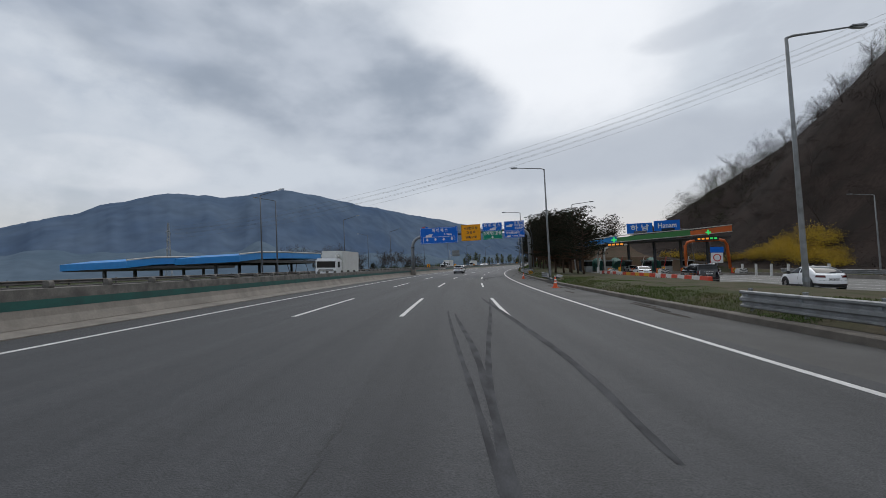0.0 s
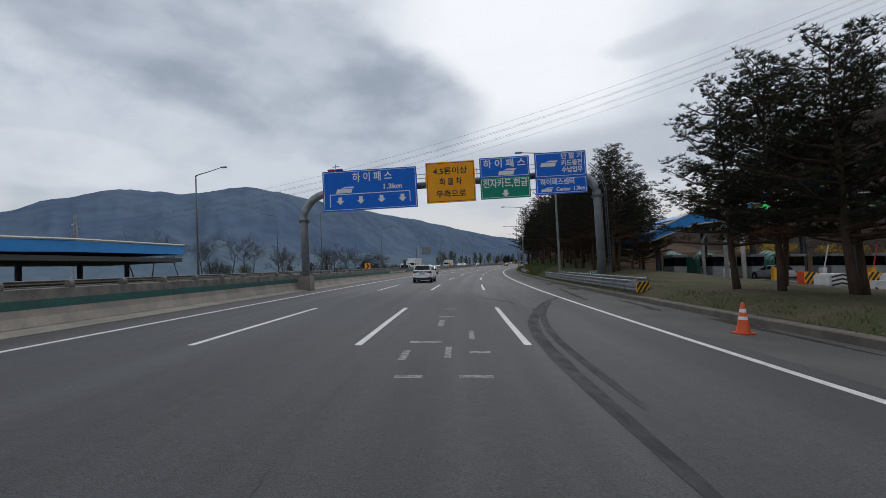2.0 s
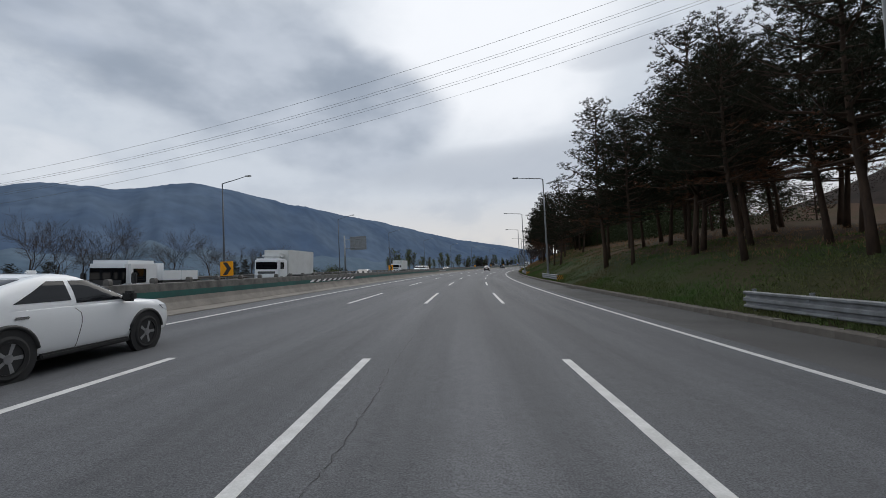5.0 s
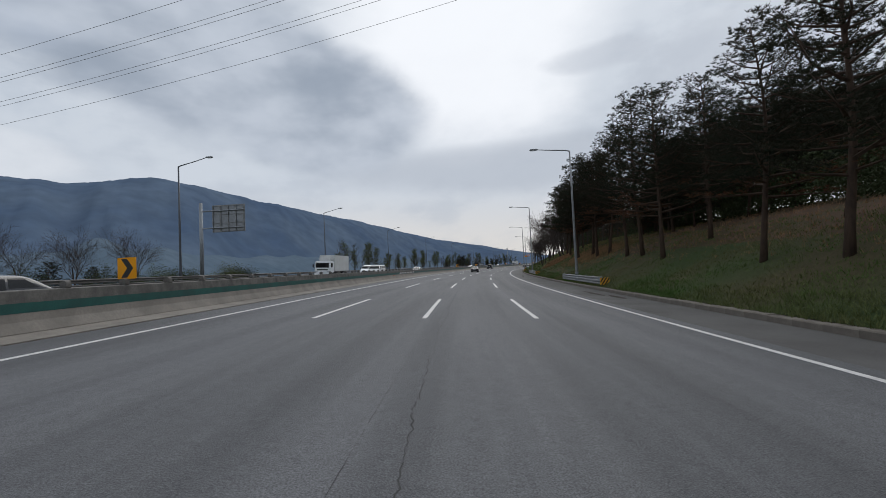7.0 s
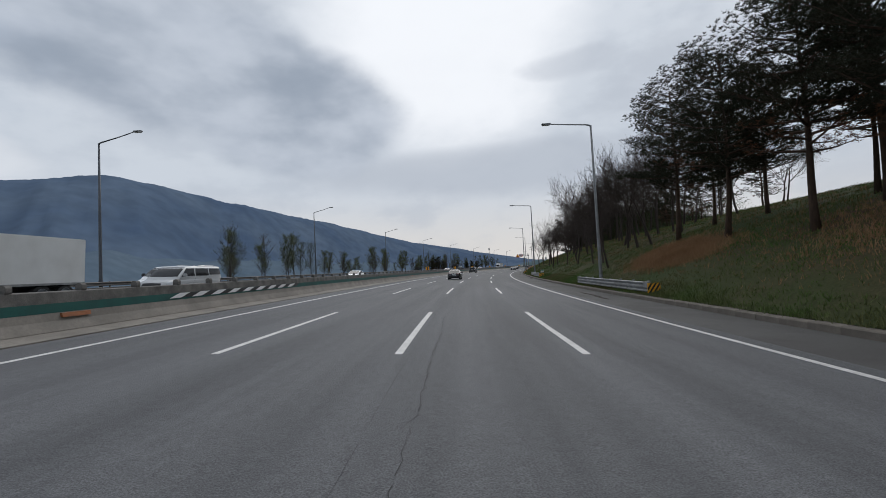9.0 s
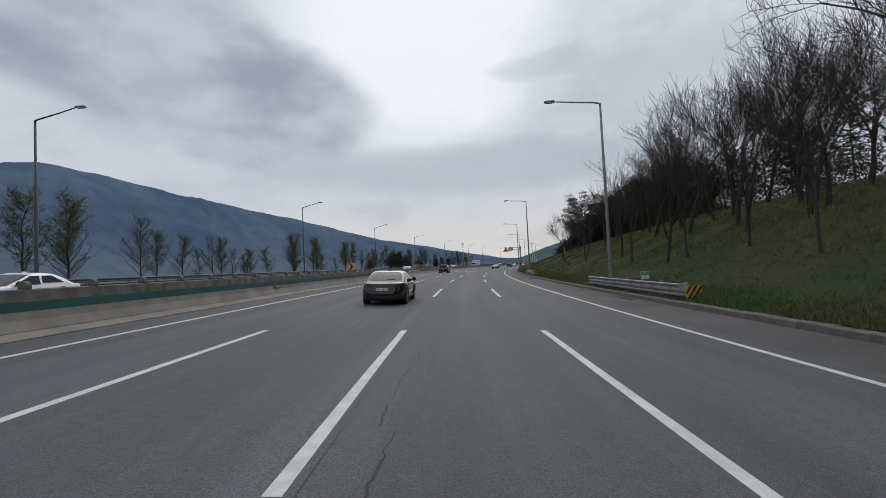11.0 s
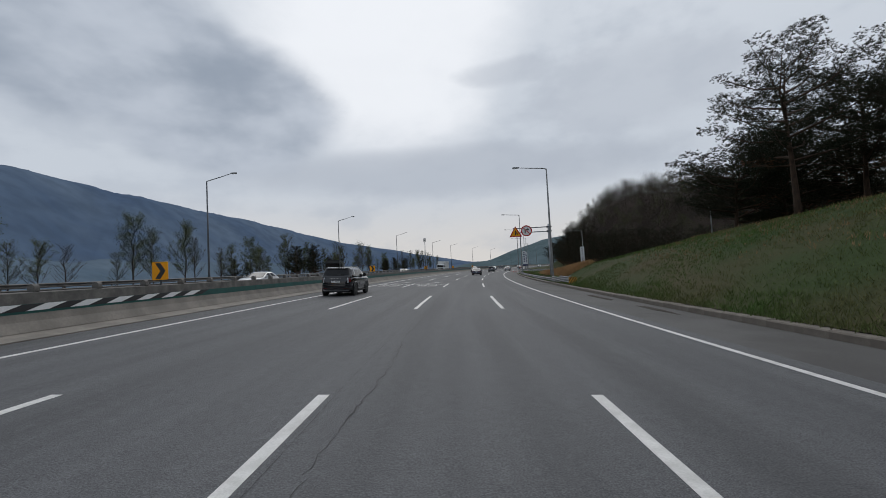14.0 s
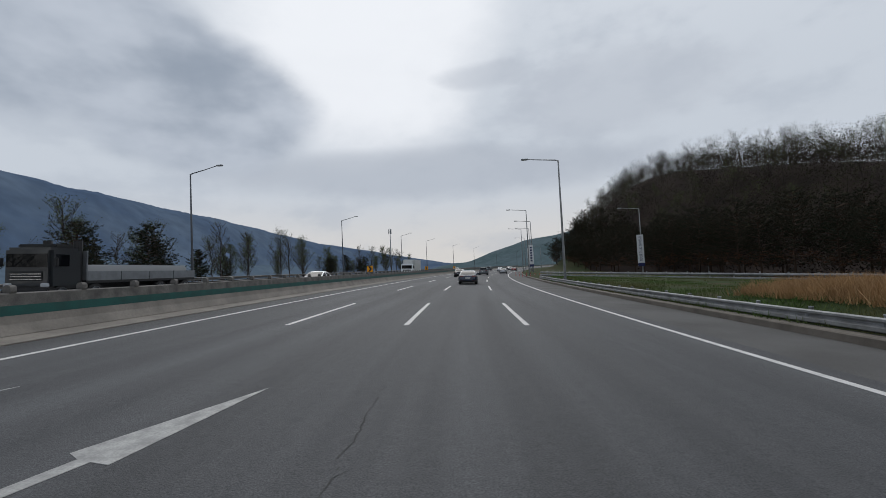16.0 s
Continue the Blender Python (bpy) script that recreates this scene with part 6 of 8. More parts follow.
def bank_place(rng):
    s = rng.uniform(5, 410)
    return s, 10.4 + (9.5 if s < 345 else 20) * rng.random() ** 1.7 * (1 if s > 90 else 0.75), rng.uniform(0.5, 1.2)


tufts("grass", 110000, near_bank, 0.14, GRASS, "rough spring grass on the roadside bank", "grass", 0.014)
tufts("upper_grass", 42000, lambda r: (r.uniform(200, 358), r.uniform(15, 32), r.uniform(0.6, 1.4)), 0.15, GRASS, "longer grass higher on the bank", "grass", 0.014)
tufts("dry_grass", 26000, lambda r: (r.gauss(229.5, 2.0), r.gauss(14.8, 0.8), r.uniform(0.7, 1.5)) if r.random() < 0.45 else (r.gauss(210, 5), r.gauss(16.2, 1.5), r.uniform(0.4, 0.9)) if r.random() < 0.4 else (r.uniform(100, 345), r.uniform(14, 26), r.uniform(0.3, 0.9)), 0.32, DRY_REED, "patches of dry brown grass on the bank", "dry grass", 0.014)
REED = mat("dry_reed_bed", (0.44, 0.28, 0.14), 0.9, second=(0.28, 0.17, 0.085), scale=0.7, amount=0.7, spec=0.1)


def reed_place(rng):
    s = rng.uniform(353, 372)
    return s, 11.4 + rng.random() * (2.5 + 7.0 * smooth(s, 358, 369)), rng.uniform(0.35, 1.1)


tufts("reeds", 26000, reed_place, 0.56, REED, "bed of dry reddish-brown reeds beside the guard rail", "reeds", 0.013, 5)


# ---- far woods: crowns of small leaf sprays and twigs, too many to count ----


def woods(name, seed, crowns, material, label):
    """Crowns of loose leaves: (s, d, rise over the ground, half-width, half-height, leaves, leaf size)."""
    gen = np.random.default_rng(seed)
    mid, wide, size = [], [], []
    for s, d, up, rx, rz, count, leaf in crowns:
        p = spot(s, d, verge_height(s, d) + up)
        mid += [tuple(p)] * count
        wide += [(rx, rx, rz)] * count
        size += [leaf] * count
    mid, wide, size = np.array(mid), np.array(wide), np.array(size)[:, None]
    n = len(mid)

    def unit(v):
        return v / np.linalg.norm(v, axis=1, keepdims=True)

    c = mid + unit(gen.normal(size=(n, 3))) * gen.uniform(0.25, 1.08, (n, 1)) ** 0.6 * wide
    a = unit(gen.normal(size=(n, 3)))
    b = unit(np.cross(a, gen.normal(size=(n, 3))))
    a, b = a * size * gen.uniform(0.6, 1.5, (n, 1)), b * size * gen.uniform(0.25, 0.5, (n, 1))
    verts = np.stack([c - a, c + b, c + a, c - b], axis=1).reshape(-1, 3)
    faces = np.arange(4 * n).reshape(-1, 4)
    return tagged(new(name, raw(verts.tolist(), faces.tolist(), name, material)), label, "woodland", kind="stuff")


TWIG_WOOD = mat("bare_twig_woodland", (0.070, 0.054, 0.050), 0.95, second=(0.044, 0.036, 0.030), scale=0.11, amount=0.9, fine_scale=0.6, fine_amount=0.35, spec=0.05)
LEAFING_WOOD = mat("leafing_woodland", (0.062, 0.066, 0.036), 0.9, second=(0.046, 0.041, 0.030), scale=0.09, amount=0.9, fine_scale=0.6, fine_amount=0.3, spec=0.05)
rng = random.Random(404)
brush = [(rng.uniform(4, 172), 50 + 54 * rng.random(), rng.uniform(0.2, 0.9), rng.uniform(0.9, 2.2), rng.uniform(0.5, 1.2), 90, 0.10) for _ in range(2300)]
brush += [(rng.uniform(383, 580), 33 + 64 * rng.random(), rng.uniform(0.8, 3.4), rng.uniform(1.2, 2.6), rng.uniform(1.2, 2.6), 80, 0.17) for _ in range(1700)]
woods("hill_brush", 1, brush, TWIG_WOOD, "bare brown brushwood covering the steep hills")
green = [(rng.uniform(20, 172), 86 + 20 * rng.random(), rng.uniform(1.5, 4.5), rng.uniform(1.2, 2.6), rng.uniform(1.2, 2.8), 110, 0.13) for _ in range(230)]
green += [(rng.uniform(112, 172), 62 + 26 * rng.random(), rng.uniform(1.0, 3.0), rng.uniform(1.4, 2.6), rng.uniform(1.2, 2.2), 110, 0.13) for _ in range(90)]
green += [(rng.uniform(136, 172), 62 + 30 * rng.random(), rng.uniform(2.0, 6.5), rng.uniform(1.2, 2.4), rng.uniform(1.2, 2.4), 120, 0.12) for _ in range(120)]
for _ in range(420):
    s = rng.uniform(384, 575)
    green.append((s, rng.uniform(46, 84) - 12 * smooth(s, 420, 520), rng.uniform(3.0, 6.5), rng.uniform(1.3, 2.8), rng.uniform(1.4, 3.0), 120, 0.13))
for _ in range(620):
    s = rng.uniform(384, 575)
    green.append((s, rng.uniform(40, 92) - 14 * smooth(s, 420, 520), rng.uniform(1.0, 4.5), rng.uniform(1.4, 2.8), rng.uniform(1.3, 2.6), 95, 0.16))
woods("leafing_wood", 2, green, LEAFING_WOOD, "woodland in first dull green leaf on the hill crests")

rng = random.Random(77)
thicket = Soup()
for k in range(760):
    s, d = (rng.uniform(160, 222), 24 + 16 * rng.random() ** 1.6) if k < 520 else (rng.uniform(276, 332), rng.uniform(26, 46))
    p = spot(s, d, verge_height(s, d))
    for _ in range(5):
        thicket.leaves(p + Vector((rng.gauss(0, 0.7), rng.gauss(0, 0.7), 0.2 + 3.4 * rng.random() ** 1.4)), rng, 34, 0.45, 0.10)
tagged(new("thicket", thicket.mesh("thicket", BUSH_LEAF)), "dark evergreen thicket under the trees on the crest", "thicket", kind="stuff")

# ---- vehicles, standing ----


def paint(name, colour, rough=0.32):
    return mat(name, colour, rough, 0.0, second=tuple(0.9 * v for v in colour), scale=1.5, amount=0.3, fine_scale=40, fine_amount=0.03, coat=0.7, spec=0.5)


CAR_WHITE = paint("white_car_paint", (0.84, 0.855, 0.87))
CAR_BLACK = mat("black_car_paint", (0.004, 0.005, 0.009), 0.10, second=(0.003, 0.004, 0.007), scale=1.5, amount=0.3, spec=0.5, fine_amount=0.0, coat=0.6)
CAR_BLUE = paint("dark_blue_car_paint", (0.012, 0.022, 0.05), 0.2)
CAR_SILVER = paint("silver_car_paint", (0.42, 0.43, 0.44), 0.3)
CAR_RED = paint("red_car_paint", (0.25, 0.02, 0.02))
CAR_GREY = paint("grey_car_paint", (0.12, 0.13, 0.14))
TRUCK_DARK = paint("dark_truck_paint", (0.025, 0.028, 0.032), 0.4)
BOX_WHITE = mat("white_truck_box", (0.66, 0.67, 0.66), 0.5, second=(0.5, 0.5, 0.48), scale=0.8, amount=0.5)
TINT = mat("tinted_glass", (0.006, 0.007, 0.009), 0.03, spec=0.3, fine_amount=0.0)
TYRE = mat("tyre_rubber", (0.02, 0.02, 0.021), 0.85, second=(0.035, 0.034, 0.033), scale=6, amount=0.5)
TRIM = mat("black_plastic_trim", (0.022, 0.022, 0.023), 0.6)
CHROME = mat("satin_chrome", (0.62, 0.62, 0.62), 0.22, 1.0, fine_amount=0.0, amount=0.1)
ALLOY = mat("alloy_wheel", (0.5, 0.5, 0.51), 0.32, 0.9, amount=0.2)
BLACK_ALLOY = mat("black_alloy_wheel", (0.02, 0.02, 0.021), 0.35, 0.3)
TAIL = mat("tail_lamp_red", (0.10, 0.005, 0.007), 0.12, second=(0.03, 0.003, 0.004), scale=12, amount=0.6)
DARK_RED = mat("smoked_red_plastic", (0.035, 0.006, 0.007), 0.15)
CLEAR = mat("head_lamp_glass", (0.55, 0.57, 0.6), 0.08)


def loft(stations, bm=None):
    """Rings of (half-width, height) pairs at y, mirrored across x = 0."""
    b = bm or bmesh.new()
    rings = []
    for y, pts in stations:
        right = [b.verts.new((x, y, z)) for x, z in pts]
        left = [b.verts.new((-x, y, z)) for x, z in pts[::-1]]
        rings.append(right + left)
    for q, r in zip(rings, rings[1:]):
        n = len(q)
        for k in range(n):
            b.faces.new((q[k], q[(k + 1) % n], r[(k + 1) % n], r[k]))
    b.faces.new(rings[0])
    b.faces.new(rings[-1][::-1])
    return b


def sharp(me, degrees=35):
    for p in me.polygons:
        p.use_smooth = True
    me.set_sharp_from_angle(angle=radians(degrees))
    return me


def panel(quad, u0, u1, v0, v1, lift=0.008, cut=0.06, thick=0.012):
    """A pane laid on a four-cornered face (a, b along u at v=0; d, c at v=1), with trimmed corners."""
    a, b, c, d = [Vector(p) for p in quad]

    def at(u, v):
        return a.lerp(b, u).lerp(d.lerp(c, u), v)

    n = (b - a).cross(d - a).normalized()
    du, dv = (u1 - u0) * cut, (v1 - v0) * cut
    uv = [(u0 + du, v0), (u1 - du, v0), (u1, v0 + dv), (u1, v1 - dv), (u1 - du, v1), (u0 + du, v1), (u0, v1 - dv), (u0, v0 + dv)]
    bm = bmesh.new()
    top = [bm.verts.new(at(u, v) + n * lift) for u, v in uv]
    low = [bm.verts.new(at(u, v) - n * thick) for u, v in uv]
    bm.faces.new(top)
    for k in range(8):
        bm.faces.new((top[k], low[k], low[(k + 1) % 8], top[(k + 1) % 8]))
    return bm


def lathe(profile, sides=28, bm=None, axis_x=True):
    """Turns (along the axle, radius) pairs round the x axis."""
    b = bm or bmesh.new()
    rings = []
    for x, r in profile:
        rings.append([b.verts.new((x, r * math.cos(2 * math.pi * k / sides), r * math.sin(2 * math.pi * k / sides))) for k in range(sides)])
    for q, r in zip(rings, rings[1:]):
        for k in range(sides):
            b.faces.new((q[k], q[(k + 1) % sides], r[(k + 1) % sides], r[k]))
    return b


WHEELS = {}


def wheel_meshes(radius, wide, spokes, rim_material):
    key = (radius, wide, spokes, rim_material.name)
    if key not in WHEELS:
        rr = radius * 0.66
        tyre = lathe([(-wide / 2, rr), (-wide / 2 - 0.01, rr + 0.05), (-wide / 2 + 0.01, radius - 0.03), (-wide / 2 + 0.05, radius), (wide / 2 - 0.05, radius), (wide / 2 - 0.01, radius - 0.03), (wide / 2 + 0.01, rr + 0.05), (wide / 2, rr)])
        rim = lathe([(wide / 2 - 0.09, 0.02), (wide / 2 - 0.09, rr - 0.05), (wide / 2 - 0.03, rr - 0.02), (wide / 2 + 0.004, rr - 0.012), (wide / 2 + 0.004, rr + 0.006), (-wide / 2, rr + 0.006)])
        spoke = bmesh.new()
        for k in range(spokes):
            a = 2 * math.pi * k / spokes
            q = []
            for r, w in ((0.05, 0.045), (rr - 0.015, 0.06)):
                for s in (-1, 1):
                    for x in (wide / 2 - 0.07, wide / 2 - 0.008):
                        c = Vector((x, math.cos(a) * r - math.sin(a) * w * 0.5 * s, math.sin(a) * r + math.cos(a) * w * 0.5 * s))
                        q.append(spoke.verts.new(c))
            for f in ((0, 1, 5, 4), (2, 6, 7, 3), (1, 3, 7, 5), (0, 4, 6, 2)):
                spoke.faces.new([q[i] for i in f])
        hub = lathe([(wide / 2 - 0.09, 0.075), (wide / 2, 0.07), (wide / 2 + 0.005, 0.05), (wide / 2 + 0.005, 0.0005)], 14)
        ms = [sharp(to_mesh(tyre, "tyre")), sharp(to_mesh(rim, "rim")), to_mesh(spoke, "spokes"), sharp(to_mesh(hub, "hub"))]
        for me, x in zip(ms, (TYRE, BLACK_ALLOY if spokes else rim_material, rim_material, rim_material)):
            me.materials.append(x)
        WHEELS[key] = ms
    return WHEELS[key]


def add_wheel(car, x, y, radius, wide, spokes, rim_material):
    side = 1 if x > 0 else -1
    ms = wheel_meshes(radius, wide, spokes, rim_material)
    holder = part("wheel", ms[0], TYRE, car, "", Matrix.Translation((x, y, radius)) @ Matrix.Rotation(0 if side > 0 else math.pi, 4, "Z"))
    for name, me in (("rim", ms[1]), ("spokes", ms[2]), ("hub", ms[3])):
        if len(me.vertices):
            part(name, me, rim_material, holder)


def plate_bars(parent, m, width=0.52, height=0.11):
    """A white number plate with plain dark bars for its characters."""
    part("plate_frame", plate(rounded(width + 0.022, height + 0.022, 0.014), 0.02), TRIM, parent, "", m @ Matrix.Translation((0, 0.004, 0)))
    p = part("number_plate", plate(rounded(width, height, 0.012), 0.012), WHITE, parent, "white number plate", m)
    for k in range(7):
        part("bar", plate(rounded(0.032, 0.062, 0.006, -0.2 + 0.06 * k + (0.03 if k > 2 else 0), 0), -0.003), BLACK, p)


SHAPES = {
    # z as a share of height; rear and front ends (m from the car's ends), half-width share
    "suv": ([(0.165, 0.16, 0.30, 0.86), (0.20, 0.05, 0.12, 0.93), (0.26, 0.012, 0.03, 0.965), (0.33, 0.0, 0.0, 0.985), (0.395, 0.012, 0.0, 0.995), (0.40, 0.05, 0.0, 0.985), (0.50, 0.055, 0.02, 1.0), (0.57, 0.07, 0.06, 0.995), (0.605, 0.09, 0.13, 0.985), (0.635, 0.12, 0.32, 0.965), (0.652, 0.15, 0.75, 0.945), (0.66, 0.17, 1.1, 0.92)],
            [(0.64, 0.12, 1.14, 0.95), (0.68, 0.145, 1.26, 0.945), (0.76, 0.215, 1.52, 0.905), (0.84, 0.30, 1.80, 0.86), (0.915, 0.385, 2.08, 0.81), (0.945, 0.37, 2.22, 0.785), (0.965, 0.36, 2.33, 0.74), (0.978, 0.46, 2.45, 0.66), (0.985, 0.75, 2.6, 0.5)]),
    "van": ([(0.15, 0.16, 0.30, 0.86), (0.19, 0.05, 0.10, 0.94), (0.25, 0.0, 0.0, 0.98), (0.35, 0.0, 0.0, 0.995), (0.45, 0.02, 0.05, 1.0), (0.53, 0.03, 0.18, 0.99), (0.57, 0.05, 0.40, 0.975), (0.60, 0.06, 0.62, 0.96)],
            [(0.58, 0.045, 0.60, 0.965), (0.66, 0.07, 0.80, 0.95), (0.78, 0.10, 1.12, 0.91), (0.90, 0.14, 1.48, 0.86), (0.945, 0.14, 1.68, 0.82), (0.97, 0.20, 1.9, 0.74), (0.985, 0.5, 2.2, 0.55)]),
    "sedan": ([(0.13, 0.18, 0.30, 0.86), (0.17, 0.06, 0.10, 0.94), (0.24, 0.01, 0.02, 0.98), (0.34, 0.0, 0.0, 0.995), (0.42, 0.02, 0.02, 1.0), (0.53, 0.05, 0.10, 0.985), (0.60, 0.06, 0.30, 0.965), (0.63, 0.09, 0.75, 0.95), (0.65, 0.2, 1.05, 0.92)],
              [(0.62, 0.42, 1.12, 0.95), (0.68, 0.58, 1.34, 0.93), (0.80, 0.92, 1.80, 0.86), (0.90, 1.22, 2.16, 0.79), (0.945, 1.42, 2.34, 0.74), (0.97, 1.62, 2.5, 0.66), (0.985, 1.9, 2.65, 0.5)]),
    "coupe": ([(0.14, 0.20, 0.30, 0.86), (0.18, 0.06, 0.10, 0.94), (0.25, 0.01, 0.02, 0.98), (0.36, 0.0, 0.0, 0.995), (0.45, 0.03, 0.02, 1.0), (0.55, 0.06, 0.10, 0.985), (0.61, 0.10, 0.30, 0.965), (0.64, 0.15, 0.75, 0.95), (0.655, 0.24, 1.0, 0.92)],
              [(0.62, 0.20, 1.08, 0.95), (0.68, 0.33, 1.28, 0.935), (0.78, 0.62, 1.64, 0.87), (0.88, 1.0, 2.02, 0.80), (0.94, 1.36, 2.28, 0.745), (0.97, 1.68, 2.45, 0.67), (0.985, 1.95, 2.6, 0.5)]),
}


class Skin:
    """A car's outer surface: rounded plan slices stacked up; q runs 0 rear middle, 1 rear corner, 2 front corner, 3 front middle."""

    def __init__(self, rows, L, w, H, power=9.0):
        self.z = [a * H for a, _, _, _ in rows]
        self.r = [-L / 2 + b for _, b, _, _ in rows]
        self.f = [L / 2 - c for _, _, c, _ in rows]
        self.w = [w * d for _, _, _, d in rows]
        self.n = power
        self.c = 2 ** (-1 / power)

    def at(self, q, z, side=1):
        n, c = self.n, self.c
        r, f, w = (float(np.interp(z, self.z, v)) for v in (self.r, self.f, self.w))
        if q < 1:
            x = c * q
            y = -(1 - x ** n) ** (1 / n)
        elif q < 2:
            y = -c + 2 * c * (q - 1)
            x = (1 - abs(y) ** n) ** (1 / n)
        else:
            x = max(0.0, c * (3 - q))
            y = (1 - x ** n) ** (1 / n)
        y = y - 0.02 * (1 - x * x) * (1 if y > 0 else -1) * -1
        return Vector((side * x * w, (r + f) / 2 + y * (f - r) / 2, z))

    def rear(self, x, z):
        return x / float(np.interp(z, self.z, self.w)) / self.c

    def flank(self, y, z):
        r, f = float(np.interp(z, self.z, self.r)), float(np.interp(z, self.z, self.f))
        return 1 + ((y - (r + f) / 2) / ((f - r) / 2) + self.c) / (2 * self.c)

    def shell(self):
        qs = [0, 0.25, 0.5, 0.7, 0.82, 0.9, 0.95, 1.0, 1.006, 1.015, 1.03, 1.06, 1.12, 1.25, 1.4, 1.55, 1.7, 1.8, 1.88, 1.93, 1.965, 1.985, 2.0, 2.06, 2.15, 2.3, 2.5, 2.75, 3.0]
        bm = bmesh.new()
        rings = []
        for z in self.z:
            right = [bm.verts.new(self.at(q, z)) for q in qs]
            left = [bm.verts.new(self.at(q, z, -1)) for q in qs[-2:0:-1]]
            rings.append(right + left)
        for a, b in zip(rings, rings[1:]):
            for k in range(len(a)):
                m = (k + 1) % len(a)
                bm.faces.new((a[k], a[m], b[m], b[k]))
        bm.faces.new(rings[-1])
        bm.faces.new(rings[0][::-1])
        return bm

    def patch(self, corners, side=1, lift=0.006, nu=10, nv=5, mirror=False):
        """A thin plate on the surface between four (q, z) corners; mirror: one plate over both halves of the rear."""
        (qa, za), (qb, zb), (qc, zc), (qd, zd) = corners
        bm = bmesh.new()
        out, low = [], []
        cols = [(u / nu, 1) for u in range(nu + 1)]
        if mirror:
            cols = [(u / nu, -1) for u in range(nu, 0, -1)] + cols
        for v in range(nv + 1):
            row, base = [], []
            for u, sgn in cols:
                t = v / nv
                q = (qa + (qb - qa) * u) * (1 - t) + (qd + (qc - qd) * u) * t
                z = (za + (zb - za) * u) * (1 - t) + (zd + (zc - zd) * u) * t
                q = max(0.0, q)
                p = self.at(q, z, sgn * side)
                e = 0.01
                du = self.at(q + e, z, sgn * side) - self.at(max(0, q - e), z, sgn * side)
                dz = self.at(q, z + e, sgn * side) - self.at(q, z - e, sgn * side)
                nrm = du.cross(dz).normalized() * (sgn * side)
                row.append(bm.verts.new(p + nrm * lift))
                base.append(bm.verts.new(p - nrm * 0.012))
            out.append(row)
            low.append(base)
        m = len(cols) - 1
        for v in range(nv):
            for u in range(m):
                bm.faces.new((out[v][u], out[v][u + 1], out[v + 1][u + 1], out[v + 1][u]))
        rim = [(0, u) for u in range(m)] + [(v, m) for v in range(nv)] + [(nv, u) for u in range(m, 0, -1)] + [(v, 0) for v in range(nv, 0, -1)]
        for k in range(len(rim)):
            a, b = rim[k], rim[(k + 1) % len(rim)]
            bm.faces.new((out[a[0]][a[1]], low[a[0]][a[1]], low[b[0]][b[1]], out[b[0]][b[1]]))
        bmesh.ops.recalc_face_normals(bm, faces=bm.faces)
        return sharp(to_mesh(bm, "patch"), 40)


